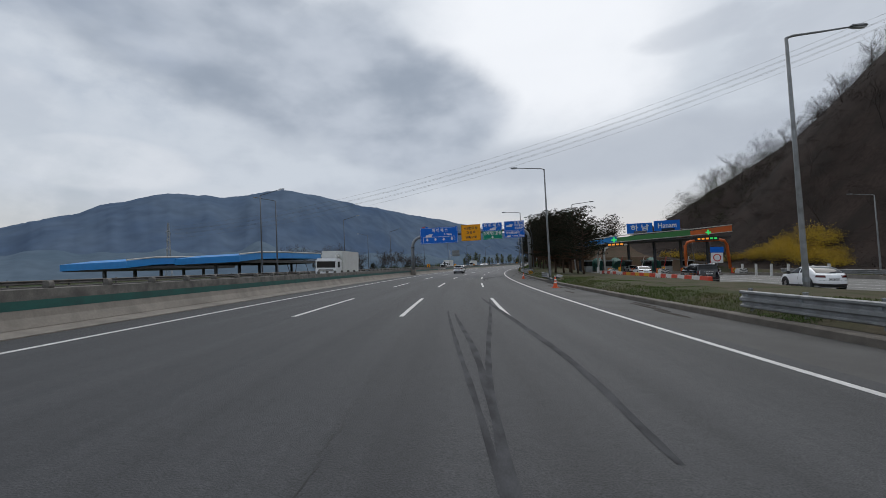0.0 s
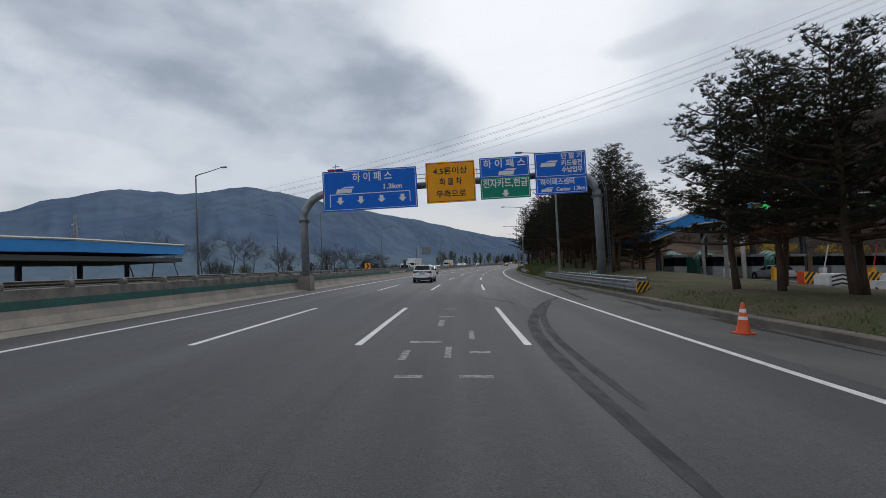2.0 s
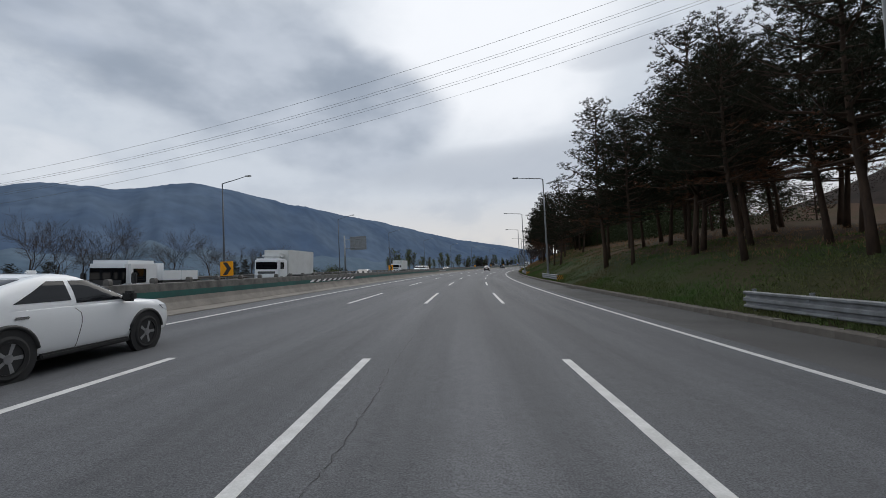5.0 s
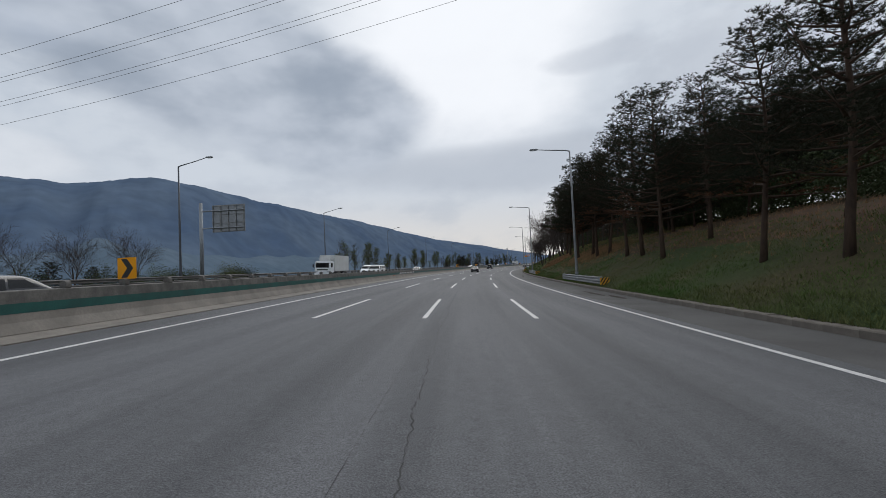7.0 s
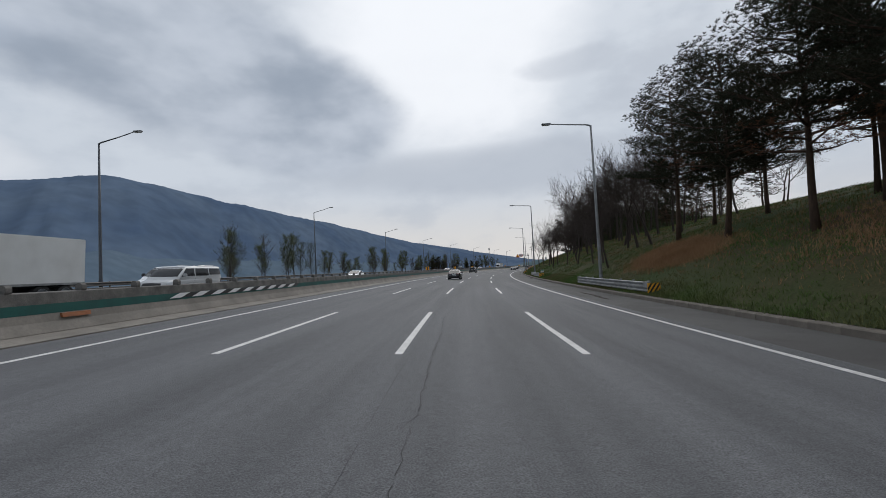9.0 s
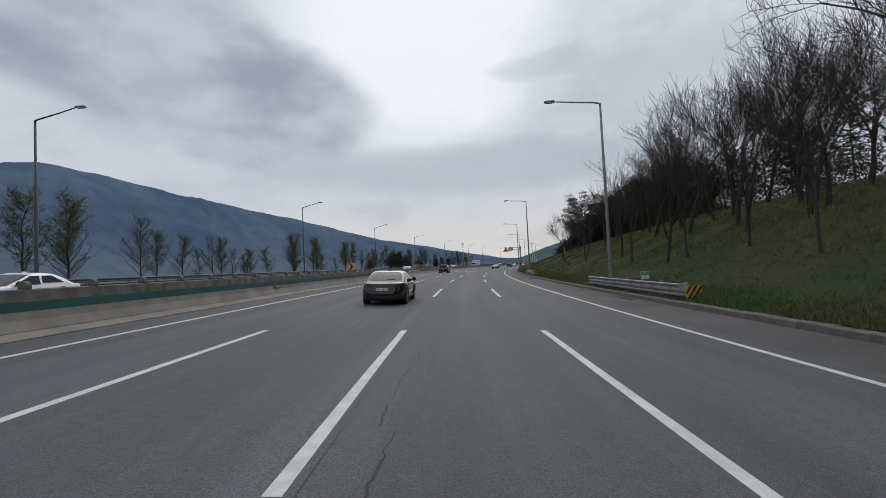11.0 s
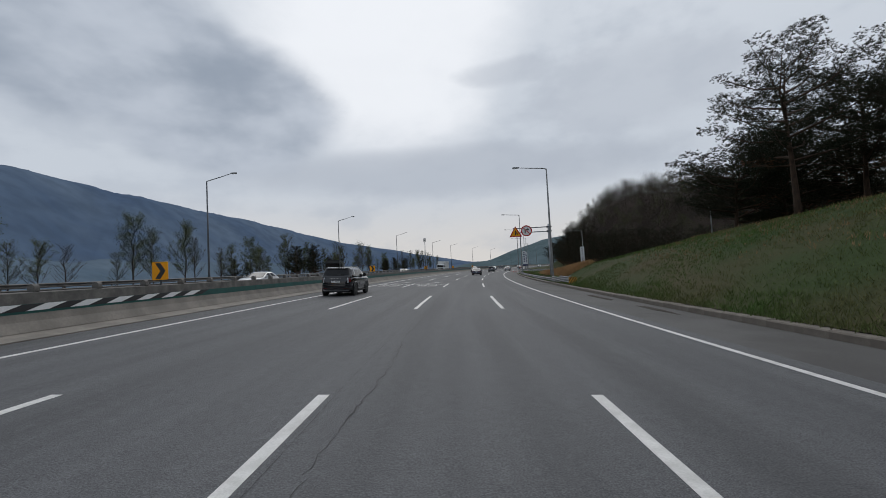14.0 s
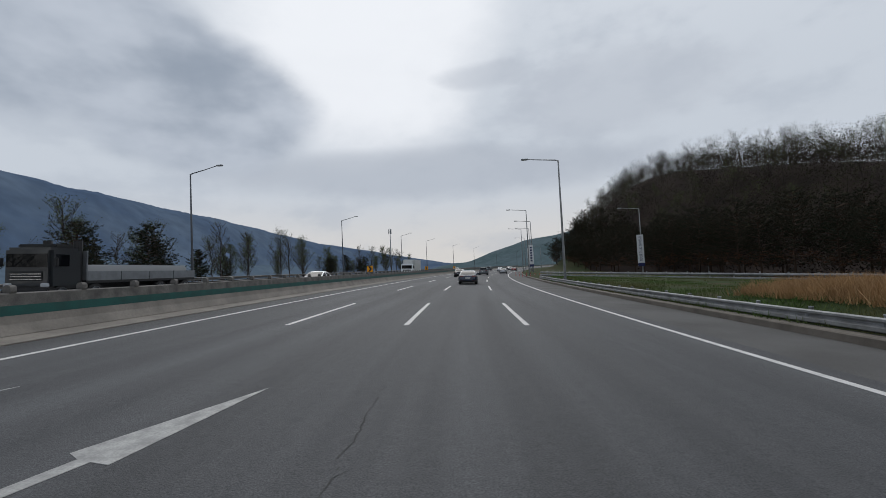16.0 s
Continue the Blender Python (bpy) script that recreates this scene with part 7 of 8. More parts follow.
def car(name, label, category, body, L=4.9, W=1.9, H=1.78, base=2.9, belt=1.05, hood=1.05, style="suv", rims=None, radius=0.37, spokes=10, chrome=False, wide_lamps=True, group=""):
    """A passenger car, origin on the ground at its middle, facing +y."""
    ob = thing(name, label, category, group)
    r, f, w = -L / 2, L / 2, W / 2
    rims = rims or ALLOY
    lower, upper = Skin(SHAPES[style][0], L, w, H, 6.5), Skin(SHAPES[style][1], L, w, H, 11.0)
    part("body", sharp(to_mesh(lower.shell(), "body"), 32), body, ob)
    part("cabin", sharp(to_mesh(upper.shell(), "cabin"), 42), body, ob)
    g0, g1 = 0.70 * H, 0.925 * H
    if style in ("sedan", "coupe"):
        g0, g1 = 0.685 * H, 0.93 * H
    # glass
    part("rear_window", upper.patch(((0, g0), (0.93, g0 + 0.03), (0.93, g1), (0, g1)), mirror=True), TINT, ob)
    part("windscreen", upper.patch(((3.0, g0 - 0.06), (2.05, g0 - 0.04), (2.07, g1 + 0.01), (3.0, g1 + 0.02)), mirror=True), TINT, ob)
    panes = {"suv": ((0.40, 0.48, 0.98, 0.96), (1.07, 1.05, 1.90, 1.84), (1.98, 1.92, 2.98, 2.55)),
             "van": ((0.25, 0.25, 1.45, 1.43), (1.52, 1.50, 2.75, 2.70), (2.85, 2.80, 3.95, 3.45)),
             "sedan": ((1.10, 1.55, 2.05, 2.0), (2.13, 2.08, 3.15, 2.45)),
             "coupe": ((1.0, 1.62, 1.95, 1.92), (2.03, 2.0, 3.1, 2.45))}[style]
    for side in (1, -1):
        for k, (a0, a1, b0, b1) in enumerate(panes):
            z0, z1 = g0 - (0.02 if k else -0.03), g1 - 0.035
            part("side_window", upper.patch([(upper.flank(r + y, z), z) for y, z in ((a0, z0), (b0, z0), (b1, z1), (a1, z1))], side, nu=8, nv=6), TINT, ob)
        for k, (a0, a1, b0, b1) in enumerate(panes[1:]):
            x = (panes[k][2] + a0) / 2
            gap = lower.patch([(lower.flank(r + y, z), z) for y, z in ((x - 0.006, 0.3), (x + 0.006, 0.3), (x + 0.006, 0.62 * H), (x - 0.006, 0.62 * H))], side, 0.002, 1, 8)
            part("door_gap", gap, TRIM, ob)
            xh = b0 - 0.05 if k == 0 and len(panes) == 3 else panes[k][2] - 0.02
            p = lower.at(lower.flank(r + xh - 0.83, 0.575 * H), 0.575 * H, side)
            part("door_handle", box(p.x - 0.02, p.x + 0.02, p.y - 0.11, p.y + 0.11, p.z - 0.02, p.z + 0.02, 0.014), CHROME if chrome or body is CAR_WHITE else body, ob)
        y = r + panes[-1][2] - 0.06
        p = upper.at(upper.flank(y, g0), g0, side)
        part("mirror", box(*sorted((p.x + side * 0.03, p.x + side * 0.25)), y - 0.08, y + 0.09, g0 - 0.07, g0 + 0.13, 0.045), TRIM if body is CAR_WHITE else body, ob)
        part("mirror_foot", box(*sorted((p.x - side * 0.03, p.x + side * 0.08)), y - 0.02, y + 0.06, g0 - 0.05, g0 + 0.0, 0.015), TRIM, ob)
    if chrome:
        for side in (1, -1):
            part("chrome_strip", upper.patch([(upper.flank(r + y, z), z) for y, z in ((1.0, g0 - 0.055), (3.0, g0 - 0.055), (2.98, g0 - 0.03), (1.0, g0 - 0.03))], side, 0.012, 10, 1), CHROME, ob)
            part("chrome_strip", upper.patch([(upper.flank(r + y, z), z) for y, z in ((0.985, g0 - 0.03), (1.03, g0 - 0.03), (1.0, g1), (0.955, g1))], side, 0.012, 2, 5), CHROME, ob)
            part("chrome_strip", lower.patch([(lower.flank(r + y, z), z) for y, z in ((1.45, 0.40), (3.4, 0.42), (3.4, 0.46), (1.45, 0.44))], side, 0.02, 10, 1), CHROME, ob)
    ya, yz = -base / 2 - 0.03, base / 2 - 0.03
    for y in (ya, yz):
        for side in (-1, 1):
            arch = lathe([(side * (w * 0.9), radius + 0.075), (side * (w + 0.004), radius + 0.075), (side * (w + 0.004), 0.02)], 28)
            part("wheel_arch", sharp(to_mesh(arch, "wheel_arch")), TRIM, ob, "", Matrix.Translation((0, y, radius)))
            lip = bmesh.new()
            tube([(side * (w - 0.004), y + (radius + 0.095) * math.cos(t), radius + (radius + 0.095) * math.sin(t)) for t in [math.pi * (0.06 + 0.88 * k / 16) for k in range(17)]], 0.036, 6, lip)
            part("arch_lip", lip, body if style == "suv" else TRIM, ob, smooth=True)
            add_wheel(ob, side * (w - 0.105), y, radius, 0.24, spokes, rims)
    for side in (-1, 1):
        part("sill", box(*sorted((side * (w - 0.14), side * (w + 0.03))), ya + radius + 0.12, yz - radius - 0.12, 0.155 * H, 0.21 * H, 0.025), TRIM, ob)
        if style in ("suv", "van") and wide_lamps:
            t = g1 + 0.075
            pts = [upper.at(upper.flank(r + y, zz), zz, side) + Vector((-side * 0.03, 0, up)) for y, zz, up in ((0.62, t, 0.0), (0.8, t, 0.045), (1.5, t, 0.05), (2.2, t, 0.045), (2.45, t, 0.0))]
            part("roof_rail", tube(pts, [0.018, 0.02, 0.02, 0.02, 0.016], 6), CHROME, ob, smooth=True)
        if style == "suv" and chrome:
            z0, z1 = 0.475 * H, 0.635 * H
            part("tail_lamp", lower.patch([(0.86, z0), (lower.flank(r + 0.22, z0), z0 + 0.01), (lower.flank(r + 0.33, z1), z1), (0.84, z1)], side, 0.016, 24, 4), TAIL, ob)
            part("lamp_strip", lower.patch([(0.80, z0 - 0.01), (0.86, z0 - 0.02), (0.845, z1), (0.79, z1)], side, 0.02, 4, 4), CLEAR, ob, "white vertical lamp strip")
        elif style == "suv":
            zl, reach = 0.545 * H, 0.40
            part("tail_lamp", lower.patch([(0.54, zl + 0.07), (lower.flank(r + reach, zl), zl - 0.03), (lower.flank(r + reach - 0.07, zl), zl + 0.15), (0.50, zl + 0.15)], side, 0.02, 30, 4), TAIL, ob)
            part("lamp_edge", lower.patch([(0.56, zl + 0.03), (lower.flank(r + reach - 0.02, zl), zl - 0.06), (lower.flank(r + reach, zl), zl - 0.03), (0.54, zl + 0.065)], side, 0.014, 30, 2), TRIM, ob)
        else:
            zl = 0.57 * H if style != "van" else 0.50 * H
            part("tail_lamp", lower.patch([(0.52, zl - 0.07), (lower.flank(r + 0.34, zl), zl - 0.06), (lower.flank(r + 0.26, zl), zl + 0.07), (0.52, zl + 0.06)], side, 0.016, 24, 3), TAIL, ob)
        part("headlamp", lower.patch([(2.16, 0.47 * H), (lower.flank(f - 0.42, 0.5 * H), 0.49 * H), (lower.flank(f - 0.5, 0.5 * H), 0.55 * H), (2.16, 0.545 * H)][::-1], side, 0.012, 16, 3), CLEAR, ob)
        part("reflector", lower.patch([(0.55, 0.268 * H), (0.92, 0.268 * H), (0.92, 0.282 * H), (0.55, 0.282 * H)], side, 0.014, 6, 1), TAIL, ob)
        part("exhaust", box(*sorted((side * w * 0.46, side * w * 0.74)), r + 0.10, r + 0.22, 0.168 * H, 0.195 * H, 0.014), DARK_STEEL, ob)
    end = lower.flank(ya - radius - 0.08, 0.25 * H)
    part("rear_bumper_trim", lower.patch([(0, 0.232 * H), (end + 0.03, 0.20 * H), (end, 0.30 * H), (0, 0.268 * H)], 1, 0.010, 40, 3, True), TRIM, ob)
    part("skid_plate", lower.patch([(0, 0.172 * H), (0.9, 0.178 * H), (0.97, 0.222 * H), (0, 0.231 * H)], 1, 0.014, 16, 2, True), ALLOY if style == "suv" else TRIM, ob, "silver skid plate" if style == "suv" else "")
    if style == "suv" and chrome:
        for k in range(8):
            p = lower.at(0, 0.6 * H)
            part("badge", box(-0.36 + 0.092 * k, -0.315 + 0.092 * k, p.y - 0.02, p.y + 0.01, 0.594 * H, 0.614 * H, 0.003), CHROME, ob)
    elif style == "suv":
        part("lamp_bar", lower.patch([(0, 0.58 * H), (0.56, 0.58 * H), (0.52, 0.63 * H), (0, 0.63 * H)], 1, 0.022, 10, 2, True), TRIM if body is CAR_BLACK else DARK_RED, ob, "dark bar between the tail lamps")
        part("chrome_strip", lower.patch([(0, 0.566 * H), (0.60, 0.562 * H), (0.58, 0.576 * H), (0, 0.578 * H)], 1, 0.024, 10, 1, True), CHROME, ob)
        yl = lower.at(0, 0.605 * H).y
        for k in range(6):
            part("badge", box(-0.30 + 0.105 * k, -0.235 + 0.105 * k, yl - 0.03, yl - 0.01, 0.592 * H, 0.618 * H, 0.004), CHROME, ob)
    seam = 0.405 * H
    part("tailgate_gap", lower.patch([(0, seam), (0.9, seam), (0.9, seam + 0.012), (0, seam + 0.012)], 1, 0.003, 12, 1, True), TRIM, ob)
    part("spoiler", upper.patch([(0, g1 + 0.012), (0.84, g1 + 0.012), (0.86, g1 + 0.05), (0, g1 + 0.055)], 1, 0.03 if style in ("suv", "van") else 0.01, 14, 3, True), body, ob)
    part("underside", box(-w * 0.8, w * 0.8, r + 0.4, f - 0.4, 0.125 * H, 0.20 * H, 0.02), TRIM, ob)
    part("grille", lower.patch([(3.0, 0.36 * H), (2.42, 0.37 * H), (2.42, 0.5 * H), (3.0, 0.51 * H)], 1, 0.012, 10, 3, True), TRIM, ob)
    p = upper.at(0, g0 + 0.07)
    part("wiper", tube([(0.02, p.y - 0.02, g0 + 0.06), (0.42, p.y - 0.01, g0 + 0.085)], 0.011, 5), TRIM, ob)
    part("aerial", box(-0.03, 0.03, r + panes[0][1] + 0.35, r + panes[0][1] + 0.55, 0.975 * H, 1.02 * H, 0.022), body, ob)
    zp = 0.50 * H if style == "suv" else 0.46 * H if style != "van" else 0.40 * H
    plate_bars(ob, Matrix.Translation((0, lower.at(0, zp).y - 0.02, zp)))
    return ob


def truck(label, cab_paint, box_long, box_tall, wide=2.3, kind="box", cab_tall=2.6, group="oncoming traffic", rear=None):
    """A lorry facing +y: cab, chassis, wheels and a closed box or an open bed."""
    ob = thing("truck", label, "truck", group)
    w = wide / 2
    part("cab", sharp(to_mesh(box(-w, w, 0, 1.75, 0.75, cab_tall, 0.14), "cab"), 60), cab_paint, ob)
    part("windscreen", box(-w * 0.88, w * 0.88, 1.70, 1.765, cab_tall - 1.0, cab_tall - 0.28, 0.05), TINT, ob)
    for side in (-1, 1):
        part("side_window", box(*sorted((side * (w - 0.03), side * (w + 0.012))), 0.75, 1.5, cab_tall - 0.95, cab_tall - 0.32, 0.04), TINT, ob)
        part("mirror", box(*sorted((side * (w + 0.1), side * (w + 0.3))), 1.6, 1.75, cab_tall - 0.95, cab_tall - 0.5, 0.04), TRIM, ob)
        part("headlamp", box(*sorted((side * w * 0.6, side * w * 0.95)), 1.7, 1.79, 0.85, 1.05, 0.03), CLEAR, ob)
    part("bumper", box(-w, w, 1.35, 1.83, 0.4, 0.8, 0.06), TRIM if cab_paint is TRUCK_DARK else cab_paint, ob)
    part("grille", box(-w * 0.7, w * 0.7, 1.7, 1.785, 1.15, cab_tall - 1.15, 0.03), TRIM, ob)
    for k in range(3):
        z = 1.2 + 0.13 * k
        if z < cab_tall - 1.2:
            part("grille_bar", box(-w * 0.66, w * 0.66, 1.78, 1.8, z, z + 0.05, 0.01), CHROME, ob)
    part("chassis", box(-w * 0.45, w * 0.45, -box_long, 0.6, 0.6, 0.92, 0.03), TRIM, ob)
    if kind == "box":
        part("cargo_box", box(-w * 1.02, w * 1.02, -box_long - 0.15, -0.15, 0.98, 0.98 + box_tall, 0.04), BOX_WHITE, ob, "plain white cargo box")
        part("fairing", box(-w * 0.8, w * 0.8, -0.05, 0.9, cab_tall, cab_tall + 0.55, 0.2), BOX_WHITE, ob)
        for side in (-1, 1):
            part("box_edge", box(*sorted((side * w * 1.0, side * w * 1.035)), -box_long - 0.17, -0.13, 0.95, 1.06, 0.01), STEEL, ob)
    else:
        part("bed", box(-w, w, -box_long, -0.25, 0.95, 1.12, 0.02), TRIM, ob)
        for side in (-1, 1):
            n = max(2, round(box_long / 2.4))
            for k in range(n):
                y0 = -box_long + (box_long - 0.3) * k / n
                part("side_board", box(*sorted((side * (w - 0.06), side * w)), y0 + 0.03, y0 + (box_long - 0.3) / n - 0.03, 1.1, 1.1 + box_tall, 0.015), rear or DULL_STEEL, ob)
        part("tail_board", box(-w, w, -box_long - 0.06, -box_long, 1.1, 1.1 + box_tall, 0.015), rear or DULL_STEEL, ob)
        part("head_board", box(-w, w, -0.33, -0.25, 1.1, cab_tall - 0.1, 0.02), rear or DULL_STEEL, ob)
    for y in [1.05] + [-box_long + 0.9 + 1.25 * k for k in range(1 if box_long < 5 else 2 if box_long < 8 else 3)] + ([-0.9] if box_long > 8 else []):
        for side in (-1, 1):
            add_wheel(ob, side * (w - 0.17), y, 0.38 if wide < 2.2 else 0.48, 0.28, 0, DULL_STEEL)
    return ob


suv = car("suv", "white three-row SUV with dark glass and red lamps", "suv", CAR_WHITE, 4.93, 1.86, 1.735, 2.9, 1.17, 1.12, "suv")
suv.matrix_world = rest(83.3, -2.07)
black_suv = car("suv", "black three-row SUV with chrome strips and black wheels", "suv", CAR_BLACK, 4.98, 1.975, 1.75, 2.9, 1.13, 1.10, "suv", BLACK_ALLOY, 0.38, 10, True)
black_suv.matrix_world = rest(339.2, -5.72)
crossover = car("crossover_car", "white sloping-roofed crossover car with dark sills", "car", CAR_WHITE, 4.57, 1.82, 1.57, 2.72, 0.98, 0.98, "coupe", ALLOY, 0.35, 5, False, False)
crossover.matrix_world = rest(116.2, -5.6)
sedan = car("sedan", "dark blue saloon car in the lane ahead", "car", CAR_BLUE, 4.8, 1.87, 1.46, 2.85, 0.94, 0.93, "coupe", ALLOY, 0.34, 5, False, False, "traffic ahead")
sedan.matrix_world = rest(402.3, 1.5)
sedan_black = car("sedan", "black saloon car in the traffic ahead", "car", CAR_BLACK, 4.8, 1.85, 1.46, 2.8, 0.94, 0.92, "sedan", ALLOY, 0.33, 5, False, False, "traffic ahead")
sedan_black.matrix_world = rest(266, -1.8)
grey_suv = car("suv", "grey compact SUV in the traffic ahead", "suv", CAR_GREY, 4.5, 1.85, 1.66, 2.68, 1.03, 1.02, "suv", ALLOY, 0.36, 5, False, True, "traffic ahead")
grey_suv.matrix_world = rest(452, 1.75)
silver = car("sedan", "silver saloon car in the traffic ahead", "car", CAR_SILVER, 4.7, 1.84, 1.46, 2.78, 0.93, 0.92, "sedan", ALLOY, 0.33, 5, False, False, "traffic ahead")
silver.matrix_world = rest(471.5, 5.5)
white_sedan = car("sedan", "white saloon car in the traffic ahead", "car", CAR_WHITE, 4.7, 1.84, 1.46, 2.78, 0.93, 0.92, "sedan", ALLOY, 0.33, 5, False, False, "traffic ahead")
white_sedan.matrix_world = rest(492, -1.8)
red_car = car("sedan", "dark red saloon car in the traffic ahead", "car", CAR_RED, 4.6, 1.82, 1.46, 2.7, 0.93, 0.92, "sedan", ALLOY, 0.33, 5, False, False, "traffic ahead")
red_car.matrix_world = rest(528, 5.4)
for ob, s, d in ((white_sedan, 512, 1.8), (grey_suv, 535, -5.4), (silver, 550, 1.7), (sedan_black, 570, -1.9), (sedan_black, 437, -1.9), (white_sedan, 600, 5.4)):
    copy_thing(ob, rest(s, d))
for ob, s, d, turn in ((black_suv, 36.6, 23.6, -8), (crossover, 24.6, 25.0, -10), (white_sedan, 61, 26.6, -4), (silver, 84, 31.5, 0)):
    c = copy_thing(ob, rest(s, d, 0.0, turn))
    c["group"], c["label"] = "cars at the toll plaza", {"suv": "black SUV driving up to the toll booths", "crossover_car": "white hatchback on the toll plaza", "sedan": "saloon car waiting at a toll booth"}[c.name.split(".")[0]]

# oncoming carriageway
ONCOMING = 180
box_truck = truck("white box lorry on the opposite carriageway", CAR_WHITE, 6.2, 2.35, 2.3, "box", 2.5)
box_truck.matrix_world = rest(40.2, -12.5, 0, ONCOMING)
flat = truck("dark flatbed lorry with low side boards", TRUCK_DARK, 9.3, 0.5, 2.45, "bed", 2.78)
flat.matrix_world = rest(377.5, -19.4, 0, ONCOMING)
part("load", box(-0.95, 0.95, -8.9, -0.5, 1.12, 1.95, 0.12), CAR_SILVER, flat, "pale grey covered load")
part("roof_rack", box(-1.0, 1.0, 0.25, 1.3, 2.78, 2.96, 0.05), TRIM, flat)
part("air_stack", tube([(-0.85, -0.1, 1.0), (-0.85, -0.1, 3.2)], 0.2, 10), TRIM, flat)
part("air_stack", tube([(0.85, -0.1, 1.0), (0.85, -0.1, 3.2)], 0.2, 10), TRIM, flat)
small = truck("small white pickup lorry on the opposite carriageway", CAR_WHITE, 2.8, 0.45, 1.75, "bed", 1.98, rear=CAR_WHITE)
small.matrix_world = rest(127.5, -12.6, 0, ONCOMING)
copy_thing(box_truck, rest(148, -16.0, 0, ONCOMING))["label"] = "white box lorry following a pickup on the opposite carriageway"
copy_thing(box_truck, rest(441, -12.5, 0, ONCOMING))["label"] = "white box lorry far along the opposite carriageway"
van = car("van", "white minibus on the opposite carriageway", "van", CAR_WHITE, 5.1, 1.92, 1.93, 3.2, 1.15, 1.12, "van", ALLOY, 0.34, 5, False, True, "oncoming traffic")
van.matrix_world = rest(226.6, -16.9, 0, ONCOMING)
van2 = car("van", "silver minibus on the opposite carriageway", "van", CAR_SILVER, 5.1, 1.92, 1.93, 3.2, 1.15, 1.12, "van", ALLOY, 0.34, 5, False, True, "oncoming traffic")
van2.matrix_world = rest(224.6, -15.0, 0, ONCOMING)
for ob, s, d, text in ((sedan_black, 166.8, -13.0, "black saloon car on the opposite carriageway"), (white_sedan, 396, -12.6, "white saloon car on the opposite carriageway"), (silver, 348, -16, "silver saloon car on the opposite carriageway"),
                       (white_sedan, 262, -16.0, "white saloon car on the opposite carriageway"), (white_sedan, 505, -12.6, "white saloon car on the opposite carriageway")):
    c = copy_thing(ob, rest(s, d, 0, ONCOMING))
    c["label"], c["group"] = text, "oncoming traffic"
copy_thing(box_truck, rest(216.4, -20.2, 0, ONCOMING))["label"] = "white box lorry ahead of two minibuses on the opposite carriageway"

# ---- toll plaza on the right ----
PLAZA = mat("plaza_concrete_paving", (0.20, 0.195, 0.185), 0.85, second=(0.13, 0.128, 0.12), scale=0.4, amount=0.7, fine_scale=30, fine_amount=0.3)
CANOPY_GREEN = mat("green_fascia", (0.05, 0.22, 0.06), 0.5, second=(0.04, 0.18, 0.05), scale=1, amount=0.4)
CANOPY_ORANGE = mat("orange_fascia", (0.62, 0.13, 0.025), 0.5, second=(0.5, 0.1, 0.02), scale=1, amount=0.4)
CANOPY_BLUE = mat("bright_blue_fascia", (0.012, 0.24, 0.62), 0.5, second=(0.012, 0.16, 0.5), scale=1, amount=0.4)
CANOPY_DARK = mat("dark_soffit", (0.06, 0.06, 0.062), 0.8)
CREAM = mat("cream_edge", (0.55, 0.54, 0.50), 0.6)
WATER_RED = mat("red_plastic_block", (0.62, 0.055, 0.02), 0.5, second=(0.5, 0.05, 0.02), scale=3, amount=0.5, vary=0.2)
WATER_WHITE = mat("white_plastic_block", (0.66, 0.65, 0.63), 0.5, second=(0.5, 0.49, 0.47), scale=3, amount=0.6)
WATER_YELLOW = mat("yellow_plastic_block", (0.68, 0.36, 0.02), 0.5, second=(0.55, 0.3, 0.02), scale=3, amount=0.5)
BOOTH = mat("booth_panel", (0.40, 0.42, 0.42), 0.5)
TEAL = mat("teal_mesh_cover", (0.02, 0.16, 0.13), 0.6)

pav = part("plaza_paving", sweep([(18.6, 0.0), (46.9, 0.0), (46.9, -0.3), (18.6, -0.3)], -58, 118), PLAZA, None)
tagged(pav, "grey concrete paving of the toll plaza", "pavement", kind="structure")
lane = thing("plaza_marking", "white lane lines on the toll plaza", "road marking", kind="structure")
for d in (22.2, 26.0, 29.8, 33.6, 37.4, 41.2):
    strip("line", d, 0.14, -50, 66, PAINT, parent=lane)

blocks = {}
for name, m in (("red", WATER_RED), ("white", WATER_WHITE), ("yellow", WATER_YELLOW)):
    b = loft([(-0.73, [(0.0, 0.0), (0.26, 0.0), (0.25, 0.22), (0.15, 0.42), (0.12, 0.84), (0.0, 0.84)]), (0.73, [(0.0, 0.0), (0.26, 0.0), (0.25, 0.22), (0.15, 0.42), (0.12, 0.84), (0.0, 0.84)])])
    me = sharp(to_mesh(b, "block"), 30)
    me.materials.append(m)
    blocks[name] = me
eye = to_mesh(tube([(-0.2, 0, 0.5), (0.2, 0, 0.5)], 0.05, 8), "lift_hole")
order = ["white", "red"] * 3 + ["white", "white", "red"] + ["yellow", "red"] * 3 + ["white", "red"] * 4
ROW = ([24.3, 36.7, 60.2], [18.95, 20.15, 20.6])
for k, name in enumerate(order):
    s = 59.4 - 1.5 * k
    d = float(np.interp(s, *ROW))
    lean = math.degrees(math.atan((float(np.interp(s + 0.7, *ROW)) - float(np.interp(s - 0.7, *ROW))) / 1.4))
    ob = thing("barrier_block", {"red": "orange-red plastic water barrier block in a row", "white": "white plastic water barrier block in a row", "yellow": "yellow plastic water barrier block in a row"}[name], "traffic barrier", "plastic barrier row", m=rest(s, d, 0.0, -lean + rng.uniform(-1.5, 1.5)))
    part("shell", blocks[name], WATER_RED, ob)
    for y in (-0.36, 0.36):
        part("lift_hole", eye, BLACK, ob, "", Matrix.Translation((0, y, 0)))

